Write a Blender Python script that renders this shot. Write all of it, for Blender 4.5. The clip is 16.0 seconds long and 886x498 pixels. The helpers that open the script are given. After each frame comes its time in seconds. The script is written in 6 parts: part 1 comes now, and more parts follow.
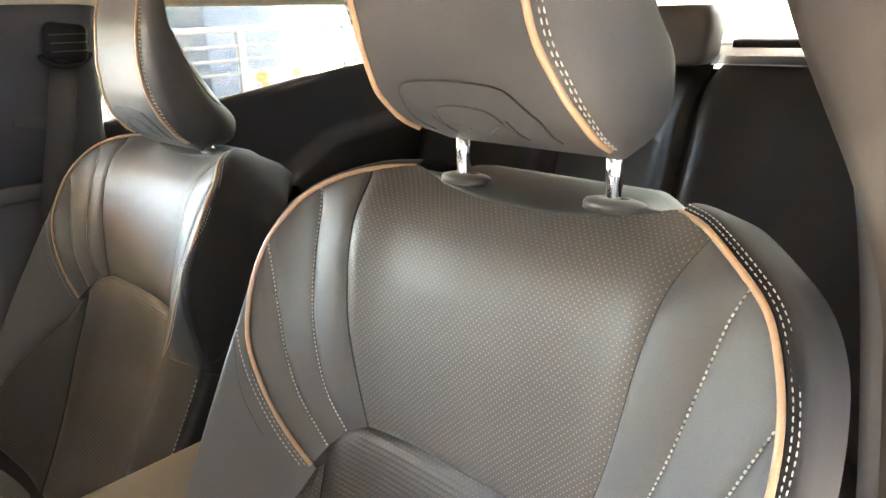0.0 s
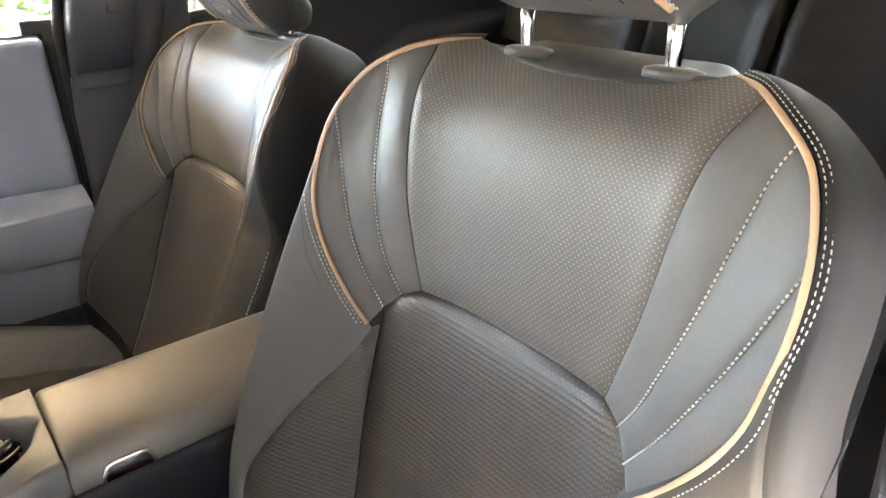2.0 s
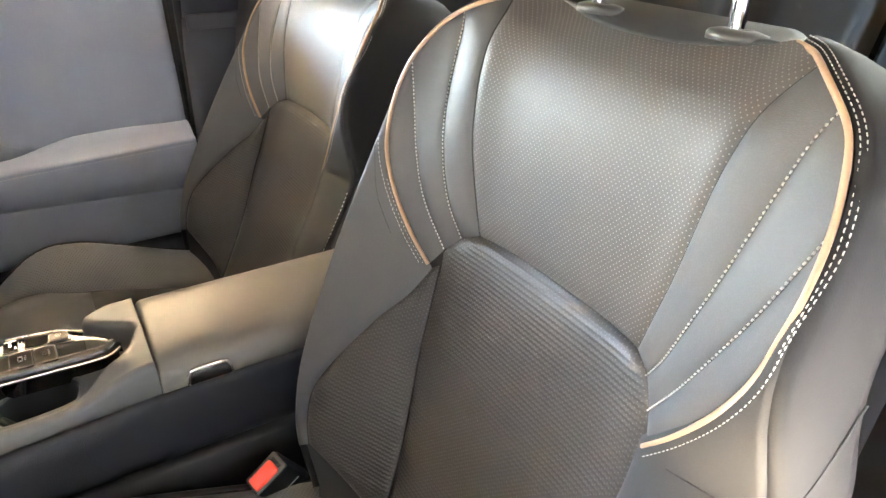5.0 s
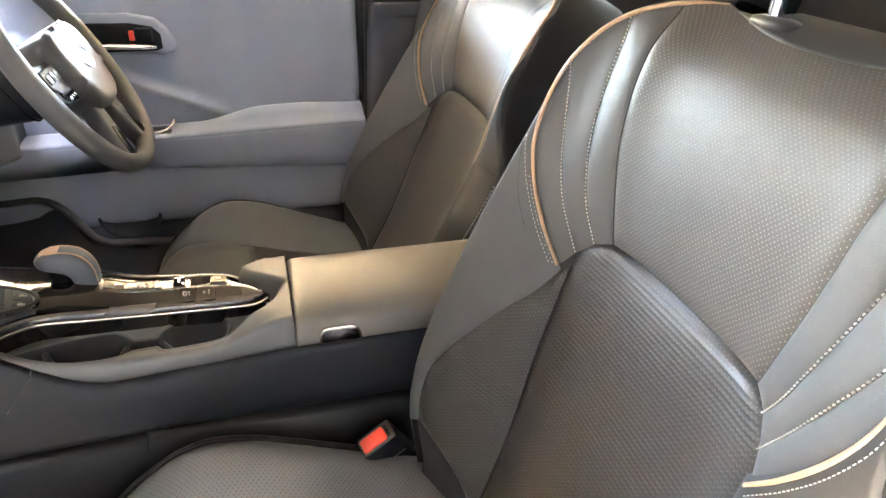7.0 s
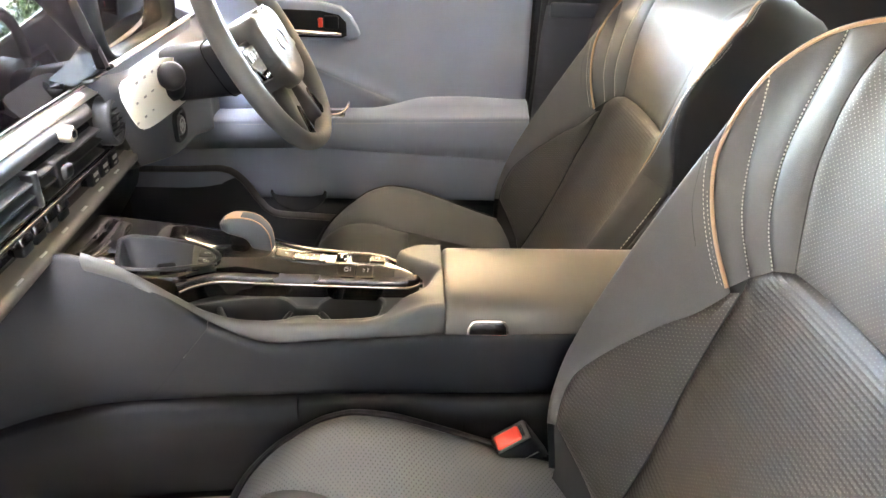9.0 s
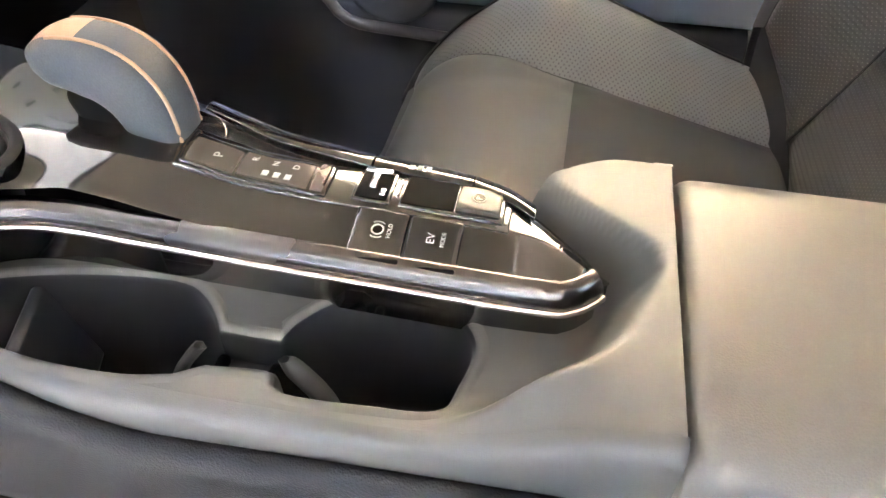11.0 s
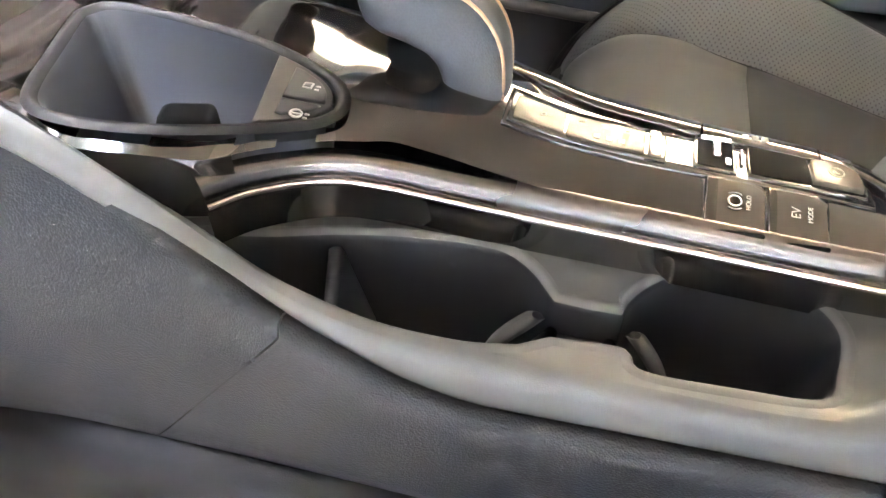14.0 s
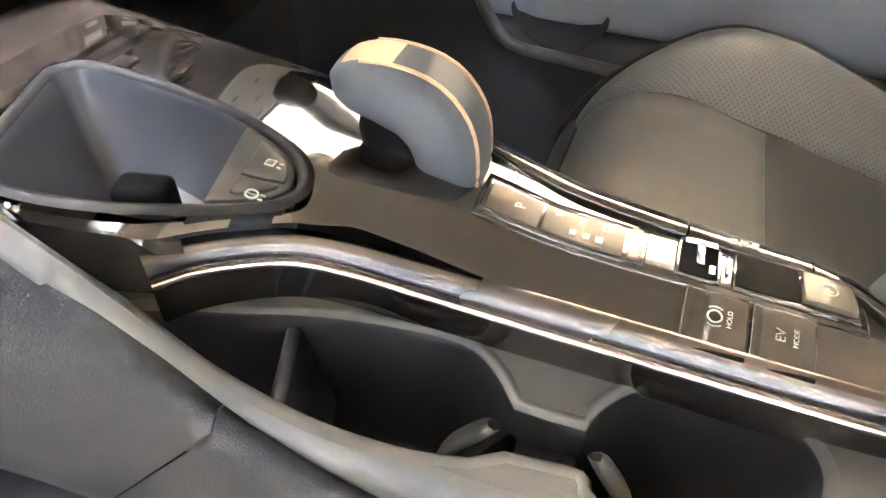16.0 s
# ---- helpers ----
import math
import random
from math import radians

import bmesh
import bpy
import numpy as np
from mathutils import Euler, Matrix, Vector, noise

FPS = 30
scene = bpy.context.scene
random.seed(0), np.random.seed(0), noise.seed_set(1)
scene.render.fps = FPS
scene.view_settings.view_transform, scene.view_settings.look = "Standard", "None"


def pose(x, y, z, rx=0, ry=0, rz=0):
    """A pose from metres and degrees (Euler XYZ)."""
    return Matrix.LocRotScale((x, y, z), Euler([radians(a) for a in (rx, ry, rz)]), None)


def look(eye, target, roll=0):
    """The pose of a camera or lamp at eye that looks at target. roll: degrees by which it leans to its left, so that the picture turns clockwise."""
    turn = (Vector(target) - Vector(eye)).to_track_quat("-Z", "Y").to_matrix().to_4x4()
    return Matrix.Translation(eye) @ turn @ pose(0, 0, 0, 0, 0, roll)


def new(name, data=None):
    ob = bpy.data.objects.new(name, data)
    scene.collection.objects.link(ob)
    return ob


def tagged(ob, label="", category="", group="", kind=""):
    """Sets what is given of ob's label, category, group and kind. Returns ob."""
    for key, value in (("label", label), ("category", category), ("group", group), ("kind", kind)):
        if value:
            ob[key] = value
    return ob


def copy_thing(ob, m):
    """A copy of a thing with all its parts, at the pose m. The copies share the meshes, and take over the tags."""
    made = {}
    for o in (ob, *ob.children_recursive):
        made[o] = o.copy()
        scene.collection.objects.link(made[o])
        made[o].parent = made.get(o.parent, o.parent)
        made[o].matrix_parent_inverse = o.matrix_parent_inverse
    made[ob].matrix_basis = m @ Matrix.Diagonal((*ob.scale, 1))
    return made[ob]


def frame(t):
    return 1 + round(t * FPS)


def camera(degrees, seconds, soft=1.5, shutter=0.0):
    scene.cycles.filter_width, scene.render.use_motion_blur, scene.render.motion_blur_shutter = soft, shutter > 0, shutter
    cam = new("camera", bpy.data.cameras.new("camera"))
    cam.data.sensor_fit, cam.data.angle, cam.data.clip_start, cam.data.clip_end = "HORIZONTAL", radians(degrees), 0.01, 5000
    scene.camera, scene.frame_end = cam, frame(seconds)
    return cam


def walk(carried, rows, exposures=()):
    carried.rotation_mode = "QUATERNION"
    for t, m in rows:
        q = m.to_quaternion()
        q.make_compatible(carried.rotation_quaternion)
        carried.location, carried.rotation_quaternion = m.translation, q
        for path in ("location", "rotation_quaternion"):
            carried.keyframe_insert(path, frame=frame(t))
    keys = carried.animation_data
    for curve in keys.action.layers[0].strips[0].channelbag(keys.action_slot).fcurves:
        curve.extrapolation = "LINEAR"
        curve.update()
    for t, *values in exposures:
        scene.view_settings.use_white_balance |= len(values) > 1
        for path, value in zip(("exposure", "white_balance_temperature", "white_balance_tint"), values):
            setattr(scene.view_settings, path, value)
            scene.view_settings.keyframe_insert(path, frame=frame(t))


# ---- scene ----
cam = camera(65.90, 16.0)
PATH = [
    (0.0, pose(-0.3825, -0.6932, 1.0689, 71.33, 1.71, -46.10)),
    (0.5, pose(-0.3908, -0.7039, 1.0588, 69.85, 1.50, -44.26)),
    (1.0, pose(-0.3936, -0.7137, 1.0530, 68.18, 1.41, -42.46)),
    (1.5, pose(-0.3951, -0.7240, 1.0463, 66.62, 1.21, -40.75)),
    (2.0, pose(-0.3973, -0.7316, 1.0304, 65.24, 0.88, -39.18)),
    (2.5, pose(-0.4056, -0.7379, 1.0235, 63.81, 0.69, -37.71)),
    (3.0, pose(-0.4114, -0.7496, 1.0273, 62.61, 0.57, -36.26)),
    (5.5, pose(-0.3856, -0.7863, 1.0357, 61.71, -0.12, -27.76)),
    (6.0, pose(-0.3776, -0.7933, 1.0358, 61.77, -0.50, -23.90)),
    (6.5, pose(-0.3777, -0.7940, 1.0332, 61.77, -0.82, -19.68)),
    (7.0, pose(-0.3803, -0.8011, 1.0341, 61.74, -1.27, -15.34)),
    (7.5, pose(-0.3867, -0.8081, 1.0406, 61.60, -1.56, -11.15)),
    (8.0, pose(-0.3877, -0.8025, 1.0384, 61.55, -1.68, -7.42)),
    (8.5, pose(-0.3889, -0.7947, 1.0386, 61.40, -1.80, -4.60)),
    (9.0, pose(-0.4070, -0.7976, 1.0318, 61.34, -1.85, -2.13)),
    (9.2, pose(-0.4120, -0.7996, 1.0261, 61.33, -1.91, -1.13)),
    (11.3, pose(-0.4245, -0.1702, 0.7398, 45.07, 0.29, 12.57)),
    (11.5, pose(-0.4284, -0.1752, 0.7366, 45.29, 0.46, 13.01)),
    (12.0, pose(-0.4470, -0.1769, 0.7411, 44.06, 0.54, 13.90)),
    (12.5, pose(-0.4653, -0.1785, 0.7443, 43.09, 0.48, 14.50)),
    (13.0, pose(-0.4915, -0.1960, 0.7415, 44.11, -0.25, 14.55)),
    (13.5, pose(-0.5342, -0.2179, 0.7401, 44.90, -0.64, 14.69)),
    (14.0, pose(-0.5550, -0.2281, 0.7407, 45.10, -0.39, 15.05)),
    (14.5, pose(-0.5325, -0.2125, 0.7433, 44.88, -0.27, 15.31)),
    (15.0, pose(-0.5161, -0.2043, 0.7403, 45.64, -0.19, 15.97)),
    (15.5, pose(-0.5241, -0.1940, 0.7444, 46.11, -0.66, 17.24)),
    (16.0, pose(-0.5394, -0.1895, 0.7498, 47.04, -1.61, 19.12)),
]
EXPOSURES = [(0.0, 7.6, 7800, 10), (2.5, 7.9, 7400, 10), (9.2, 8.4, 7450, 10), (11.3, 9.1, 6650, 10), (12.8, 9.1, 6750, 10), (16.0, 9.05, 7150, 10)]
walk(cam, PATH, EXPOSURES)

# ---- world, sun and sky ----
SUN_EL, SUN_AZ = 71.2, 84.6
world = bpy.data.worlds.new("world")
scene.world = world
world.use_nodes = True
wn = world.node_tree.nodes
sky = wn.new("ShaderNodeTexSky")
sky.sky_type = 'NISHITA'
sky.sun_disc = False
sky.sun_elevation = radians(SUN_EL)
sky.sun_rotation = radians(SUN_AZ)
sky.air_density, sky.dust_density, sky.ozone_density = 1.0, 3.0, 1.0
wn["Background"].inputs["Strength"].default_value = 0.15
world.node_tree.links.new(sky.outputs[0], wn["Background"].inputs["Color"])
sun = new("sun", bpy.data.lights.new("sun", "SUN"))
sun.data.energy, sun.data.angle, sun.data.color = 3.5, radians(4), (1.0, 0.93, 0.82)
sun.matrix_world = look((2.1, 0.2, 6.2), (0, 0, 0))


# ---- materials ----
def mat(name, color, rough=0.5, metal=0.0, var=0.18, scale=9.0, bump=0.15, bscale=350.0, coat=0.0, spec=0.5,
        grain='noise', rvar=0.08, sheen=0.0):
    """A surface with stains and shade at a large scale, grain at a small one, and relief from the grain."""
    m = bpy.data.materials.new(name)
    m.use_nodes = True
    nt = m.node_tree
    nd, ln = nt.nodes, nt.links
    b = nd["Principled BSDF"]
    tc = nd.new("ShaderNodeTexCoord")
    big = nd.new("ShaderNodeTexNoise")
    big.inputs["Scale"].default_value, big.inputs["Detail"].default_value = scale, 5
    fine = nd.new("ShaderNodeTexVoronoi" if grain == 'leather' else "ShaderNodeTexNoise")
    fine.inputs["Scale"].default_value = bscale
    for t in (big, fine):
        ln.new(tc.outputs["Object"], t.inputs["Vector"])
    fine_out = fine.outputs["Distance"] if grain == 'leather' else fine.outputs[0]
    mixv = nd.new("ShaderNodeMath")
    mixv.operation = 'MULTIPLY_ADD'
    mixv.inputs[1].default_value = 0.35
    ln.new(fine_out, mixv.inputs[0])
    ln.new(big.outputs[0], mixv.inputs[2])
    ramp = nd.new("ShaderNodeMapRange")
    ramp.inputs["From Min"].default_value, ramp.inputs["From Max"].default_value = 0.35, 0.95
    ramp.inputs["To Min"].default_value, ramp.inputs["To Max"].default_value = 1 - var, 1 + var
    ln.new(mixv.outputs[0], ramp.inputs["Value"])
    col = nd.new("ShaderNodeVectorMath")
    col.operation = 'SCALE'
    col.inputs[0].default_value = color
    ln.new(ramp.outputs[0], col.inputs["Scale"])
    ln.new(col.outputs[0], b.inputs["Base Color"])
    rr = nd.new("ShaderNodeMapRange")
    rr.inputs["To Min"].default_value, rr.inputs["To Max"].default_value = max(0.02, rough - rvar), min(1, rough + rvar)
    ln.new(big.outputs[0], rr.inputs["Value"])
    ln.new(rr.outputs[0], b.inputs["Roughness"])
    b.inputs["Metallic"].default_value = metal
    b.inputs["Coat Weight"].default_value = coat
    b.inputs["Coat Roughness"].default_value = 0.04
    b.inputs["Specular IOR Level"].default_value = spec
    b.inputs["Sheen Weight"].default_value = sheen
    if bump:
        bp = nd.new("ShaderNodeBump")
        bp.inputs["Strength"].default_value, bp.inputs["Distance"].default_value = bump, 0.0006
        ln.new(fine_out, bp.inputs["Height"])
        ln.new(bp.outputs[0], b.inputs["Normal"])
    return m


def perforated(m, pitch, radius, colour, depth=0.25, rib=0.0):
    """Adds a staggered lattice of punched holes to a leather, in metres of its UV."""
    nt = m.node_tree
    nd, ln = nt.nodes, nt.links
    b = nd["Principled BSDF"]
    uv = nd.new("ShaderNodeUVMap")
    dist = []
    for off in (0.0, 0.5):
        mp = nd.new("ShaderNodeVectorMath")
        mp.operation = 'MULTIPLY_ADD'
        mp.inputs[1].default_value = (1 / pitch, 1 / pitch, 0)
        mp.inputs[2].default_value = (off, off, 0)
        ln.new(uv.outputs[0], mp.inputs[0])
        fr = nd.new("ShaderNodeVectorMath")
        fr.operation = 'FRACTION'
        ln.new(mp.outputs[0], fr.inputs[0])
        di = nd.new("ShaderNodeVectorMath")
        di.operation = 'DISTANCE'
        di.inputs[1].default_value = (0.5, 0.5, 0)
        ln.new(fr.outputs[0], di.inputs[0])
        dist.append(di.outputs["Value"])
    mn = nd.new("ShaderNodeMath")
    mn.operation = 'MINIMUM'
    ln.new(dist[0], mn.inputs[0])
    ln.new(dist[1], mn.inputs[1])
    mr = nd.new("ShaderNodeMapRange")
    mr.inputs["From Min"].default_value, mr.inputs["From Max"].default_value = radius * 0.75, radius * 1.15
    mr.inputs["To Min"].default_value, mr.inputs["To Max"].default_value = 1, 0
    ln.new(mn.outputs[0], mr.inputs["Value"])
    mx = nd.new("ShaderNodeMix")
    mx.data_type = 'RGBA'
    mx.inputs[7].default_value = (*colour, 1)
    ln.new(mr.outputs[0], mx.inputs[0])
    ln.new(b.inputs["Base Color"].links[0].from_socket, mx.inputs[6])
    ln.new(mx.outputs[2], b.inputs["Base Color"])
    old = b.inputs["Normal"].links[0].from_socket
    bp = nd.new("ShaderNodeBump")
    bp.invert = True
    bp.inputs["Strength"].default_value, bp.inputs["Distance"].default_value = depth, 0.001
    ln.new(mr.outputs[0], bp.inputs["Height"])
    ln.new(old, bp.inputs["Normal"])
    ln.new(bp.outputs[0], b.inputs["Normal"])
    if rib:
        sep = nd.new("ShaderNodeSeparateXYZ")
        ln.new(uv.outputs[0], sep.inputs[0])
        ph = nd.new("ShaderNodeMath")
        ph.operation = 'MULTIPLY'
        ph.inputs[1].default_value = 2 * math.pi / pitch
        ln.new(sep.outputs["Y"], ph.inputs[0])
        wave = nd.new("ShaderNodeMath")
        wave.operation = 'COSINE'
        ln.new(ph.outputs[0], wave.inputs[0])
        rb = nd.new("ShaderNodeBump")
        rb.inputs["Strength"].default_value, rb.inputs["Distance"].default_value = rib, 0.0006
        ln.new(wave.outputs[0], rb.inputs["Height"])
        ln.new(bp.outputs[0], rb.inputs["Normal"])
        ln.new(rb.outputs[0], b.inputs["Normal"])
    return m


LEATHER = dict(rough=0.5, var=0.16, bscale=900, bump=0.14, grain='leather', spec=0.27)
M_leather = mat("leather", (0.074, 0.073, 0.072), **LEATHER)
M_perf = perforated(mat("leather_perforated", (0.070, 0.064, 0.059), **LEATHER), 0.0052, 0.098, (0.21, 0.195, 0.175))
M_perf_fine = perforated(mat("leather_perforated_fine", (0.042, 0.037, 0.033), **{**LEATHER, "rough": 0.48, "spec": 0.4}), 0.0052, 0.10, (0.105, 0.098, 0.086), 0.4, 0.26)
# cushion bolster leather, lightened and blued: cool window light put into the colour
M_perf_lit = perforated(mat("leather_perforated_lit", (0.104, 0.106, 0.109), **{**LEATHER, "rough": 0.45, "spec": 0.5}), 0.0058, 0.12, (0.015, 0.014, 0.013), 0.3)
# darkened leather copies: shade on sides, bolster and head restraints put into colour
M_side_shade = mat("leather_side_shaded", (0.020, 0.020, 0.021), rough=0.55, var=0.12, bscale=900, bump=0.12, grain='leather', spec=0.22)
M_bolster_shade = mat("leather_bolster_shaded", (0.038, 0.0375, 0.037), rough=0.55, var=0.14, bscale=900, bump=0.14, grain='leather', spec=0.18)
M_head_shade = mat("leather_head_shaded", (0.047, 0.047, 0.048), rough=0.52, var=0.14, bscale=900, bump=0.14, grain='leather', spec=0.24)
M_flank_shade = mat("leather_flank_shaded", (0.018, 0.018, 0.019), rough=0.6, var=0.14, bscale=900, bump=0.14, grain='leather', spec=0.15)
M_shell = mat("seat_foam_shell", (0.015, 0.015, 0.015), rough=0.8)
M_pipe = mat("tan_piping", (0.36, 0.225, 0.135), rough=0.42, var=0.1, bscale=700)
M_thread = mat("pale_thread", (0.40, 0.385, 0.355), rough=0.7, var=0.12, bscale=1500)
M_chrome = mat("chrome", (0.86, 0.86, 0.87), rough=0.08, metal=1, var=0.03, bump=0.0, rvar=0.03)
M_satin = mat("satin_dark_metal", (0.105, 0.098, 0.096), rough=0.27, metal=1, var=0.03, bump=0.0, rvar=0.02)
M_bright = mat("bright_metal", (0.88, 0.80, 0.76), rough=0.16, metal=1, var=0.04, bump=0.0, rvar=0.03)
M_gloss = mat("piano_black", (0.014, 0.011, 0.009), rough=0.05, var=0.15, bump=0.0, coat=1.0, rvar=0.02)
M_plast = mat("soft_black_plastic", (0.058, 0.057, 0.055), rough=0.42, var=0.1, bscale=1400, bump=0.18)
M_plast_dk = mat("dark_plastic", (0.008, 0.008, 0.009), spec=0.2, rough=0.5, var=0.12, bscale=1100, bump=0.2)
M_deck = mat("deck_plastic", (0.070, 0.071, 0.070), rough=0.46, var=0.1, bscale=1400, bump=0.16)
M_wall_pl = mat("tray_wall_plastic", (0.030, 0.031, 0.033), rough=0.45, var=0.1, bscale=1400, bump=0.15, spec=0.3)
M_grain = mat("grained_black_vinyl", (0.008, 0.009, 0.0115), rough=0.5, var=0.12, bscale=1000, bump=0.45, spec=0.3, grain='leather')
M_lid = mat("armrest_leather", (0.100, 0.092, 0.081), rough=0.43, var=0.1, bscale=1100, bump=0.08, grain='leather')
M_cup = mat("cup_liner", (0.014, 0.015, 0.018), rough=0.38, var=0.1, bscale=900, bump=0.08)
M_tray = mat("tray_liner", (0.026, 0.029, 0.037), rough=0.4, var=0.1, bscale=900, bump=0.08)
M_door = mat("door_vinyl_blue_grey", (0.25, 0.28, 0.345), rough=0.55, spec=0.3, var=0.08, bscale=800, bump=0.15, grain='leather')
# darkened copy of the door vinyl, with shade put into its colour
M_door_shade = mat("door_vinyl_shaded", (0.022, 0.025, 0.034), rough=0.55, var=0.1, bscale=800, bump=0.15, grain='leather')
M_trim = mat("pillar_trim_grey", (0.050, 0.047, 0.045), rough=0.7, var=0.1, bscale=900, bump=0.25)
M_pillar_dk = mat("pillar_trim_dark", (0.062, 0.064, 0.074), spec=0.3, rough=0.6, var=0.1, bscale=900, bump=0.2)
M_rubber = mat("rubber_seal", (0.012, 0.012, 0.013), rough=0.6, var=0.1)
M_belt = mat("belt_webbing", (0.085, 0.085, 0.092), rough=0.7, var=0.15, bscale=1200, bump=0.5)
M_red = mat("red_plastic", (0.85, 0.06, 0.03), rough=0.35, var=0.06, bump=0.05)
M_white = mat("white_paper_label", (0.82, 0.81, 0.78), rough=0.5, var=0.04, bump=0.05)
M_ink = mat("grey_print", (0.30, 0.30, 0.31), rough=0.6, var=0.05, bump=0.0)
M_legend = mat("pale_legend_print", (0.30, 0.30, 0.285), rough=0.5, var=0.05, bump=0.0)
# silver kept pale and hardly metallic: the bright outside reflection is in its colour
M_silver = mat("silver_trim", (0.82, 0.79, 0.77), rough=0.4, metal=0.2, var=0.05, bump=0.02)
M_carpet = mat("black_carpet", (0.030, 0.026, 0.024), rough=0.95, var=0.35, bscale=500, bump=1.0, sheen=0.3)
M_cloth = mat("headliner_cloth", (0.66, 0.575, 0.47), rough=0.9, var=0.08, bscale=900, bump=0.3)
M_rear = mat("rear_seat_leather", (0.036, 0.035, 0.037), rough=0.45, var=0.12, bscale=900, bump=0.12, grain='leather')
# darker than the lining, only to tone what the gloss panel reflects
M_header = mat("header_reflection_tone", (0.36, 0.315, 0.255), rough=0.9, var=0.1, bscale=900, bump=0.3)
M_body = mat("dark_car_paint", (0.05, 0.05, 0.055), rough=0.2, coat=1, var=0.03, bump=0)
M_screen = mat("screen_glass", (0.006, 0.005, 0.006), rough=0.03, var=0.1, bump=0, spec=0.25, rvar=0.01)
M_column = mat("column_panel_plastic", (0.040, 0.043, 0.050), rough=0.5, var=0.1, bscale=1200, bump=0.15)
M_glass = bpy.data.materials.new("window_glass")
M_glass.use_nodes = True
M_glass.node_tree.nodes["Principled BSDF"].inputs["Transmission Weight"].default_value = 1
M_glass.node_tree.nodes["Principled BSDF"].inputs["Roughness"].default_value = 0.0
M_glass.node_tree.nodes["Principled BSDF"].inputs["IOR"].default_value = 1.02


# ---- mesh helpers ----
def part(name, bm, material, parent=None, label="", smooth=True):
    me = bpy.data.meshes.new(name)
    bmesh.ops.recalc_face_normals(bm, faces=bm.faces)
    bm.to_mesh(me)
    bm.free()
    if smooth:
        me.shade_smooth()
    me.materials.append(material)
    ob = new(name, me)
    if parent is not None:
        ob.parent = parent
    if label:
        tagged(ob, label=label)
    return ob


def group(name, place, label, category, grp="", kind=""):
    e = new(name)
    e.empty_display_size = 0.05
    e.matrix_world = place
    return tagged(e, label, category, grp, kind)


def smooth_table(xs, ys, width=0.02):
    """A smooth function through a short table."""
    x0, x1 = min(xs), max(xs)
    g = np.linspace(x0 - 0.1, x1 + 0.1, 600)
    order = np.argsort(xs)
    v = np.interp(g, np.array(xs)[order], np.array(ys)[order])
    k = max(1, int(width / (g[1] - g[0])))
    w = np.exp(-0.5 * (np.arange(-3 * k, 3 * k + 1) / k) ** 2)
    v = np.convolve(np.pad(v, 3 * k, mode='edge'), w / w.sum(), mode='valid')
    return lambda x: float(np.interp(x, g, v))


def spline(pts, n):
    """n + 1 points evenly along a Catmull-Rom curve through pts."""
    p = np.array(pts, float)
    p = np.vstack([2 * p[0] - p[1], p, 2 * p[-1] - p[-2]])
    out = []
    for i in range(1, len(p) - 2):
        for t in np.linspace(0, 1, 24, endpoint=False):
            a, b, c, d = p[i - 1], p[i], p[i + 1], p[i + 2]
            out.append(0.5 * (2 * b + (c - a) * t + (2 * a - 5 * b + 4 * c - d) * t ** 2 + (3 * b - a - 3 * c + d) * t ** 3))
    out.append(p[-2])
    out = np.array(out)
    s = np.concatenate([[0], np.cumsum(np.linalg.norm(np.diff(out, axis=0), axis=1))])
    q = np.linspace(0, s[-1], n + 1)
    return np.stack([np.interp(q, s, out[:, k]) for k in range(out.shape[1])], 1)


def grid_bm(P, uv=None, close_u=False):
    """P[i][j]: rows of points."""
    bm = bmesh.new()
    P = np.asarray(P)
    nv, nu = P.shape[:2]
    vs = [[bm.verts.new(P[i, j]) for j in range(nu)] for i in range(nv)]
    lay = bm.loops.layers.uv.new("UVMap")
    for i in range(nv - 1):
        for j in range(nu if close_u else nu - 1):
            k = (j + 1) % nu
            quad = [(i, j), (i, k), (i + 1, k), (i + 1, j)]
            try:
                f = bm.faces.new([vs[a][b] for a, b in quad])
            except ValueError:
                continue
            if uv is not None:
                for loop, (a, b) in zip(f.loops, quad):
                    loop[lay].uv = uv[a][b]
    return bm


def cap_rows(bm, rows):
    for row in rows:
        try:
            bm.faces.new(row)
        except ValueError:
            pass


def loft(sections, caps=True):
    """Closed sections, each an equal number of points."""
    bm = bmesh.new()
    vs = [[bm.verts.new(p) for p in s] for s in sections]
    n = len(vs[0])
    for a, b in zip(vs, vs[1:]):
        for j in range(n):
            bm.faces.new((a[j], a[(j + 1) % n], b[(j + 1) % n], b[j]))
    if caps:
        cap_rows(bm, (vs[0], vs[-1]))
    return bm


def tube(pts, r, n=10, caps=True, flat=1.0, up=(0, 0, 1)):
    """A round cord along pts; r may be a list."""
    P = [Vector(p) for p in pts]
    rs = r if isinstance(r, (list, tuple)) else [r] * len(P)
    secs = []
    for i, p in enumerate(P):
        d = (P[min(i + 1, len(P) - 1)] - P[max(i - 1, 0)]).normalized()
        s = d.cross(Vector(up))
        s = s.normalized() if s.length > 1e-4 else d.orthogonal().normalized()
        u = s.cross(d)
        secs.append([p + rs[i] * (math.cos(a) * s + flat * math.sin(a) * u) for a in np.linspace(0, 2 * math.pi, n, endpoint=False)])
    return loft(secs, caps)


def rbox(bm, c, d, r=0.003, m=None, seg=2):
    """A box with rounded edges, added to bm."""
    t = bmesh.new()
    bmesh.ops.create_cube(t, size=1)
    for v in t.verts:
        v.co = Vector((v.co.x * d[0], v.co.y * d[1], v.co.z * d[2]))
    r = min(r, 0.45 * min(d))
    if r > 0:
        bmesh.ops.bevel(t, geom=t.edges[:], offset=r, segments=seg, affect='EDGES', profile=0.5)
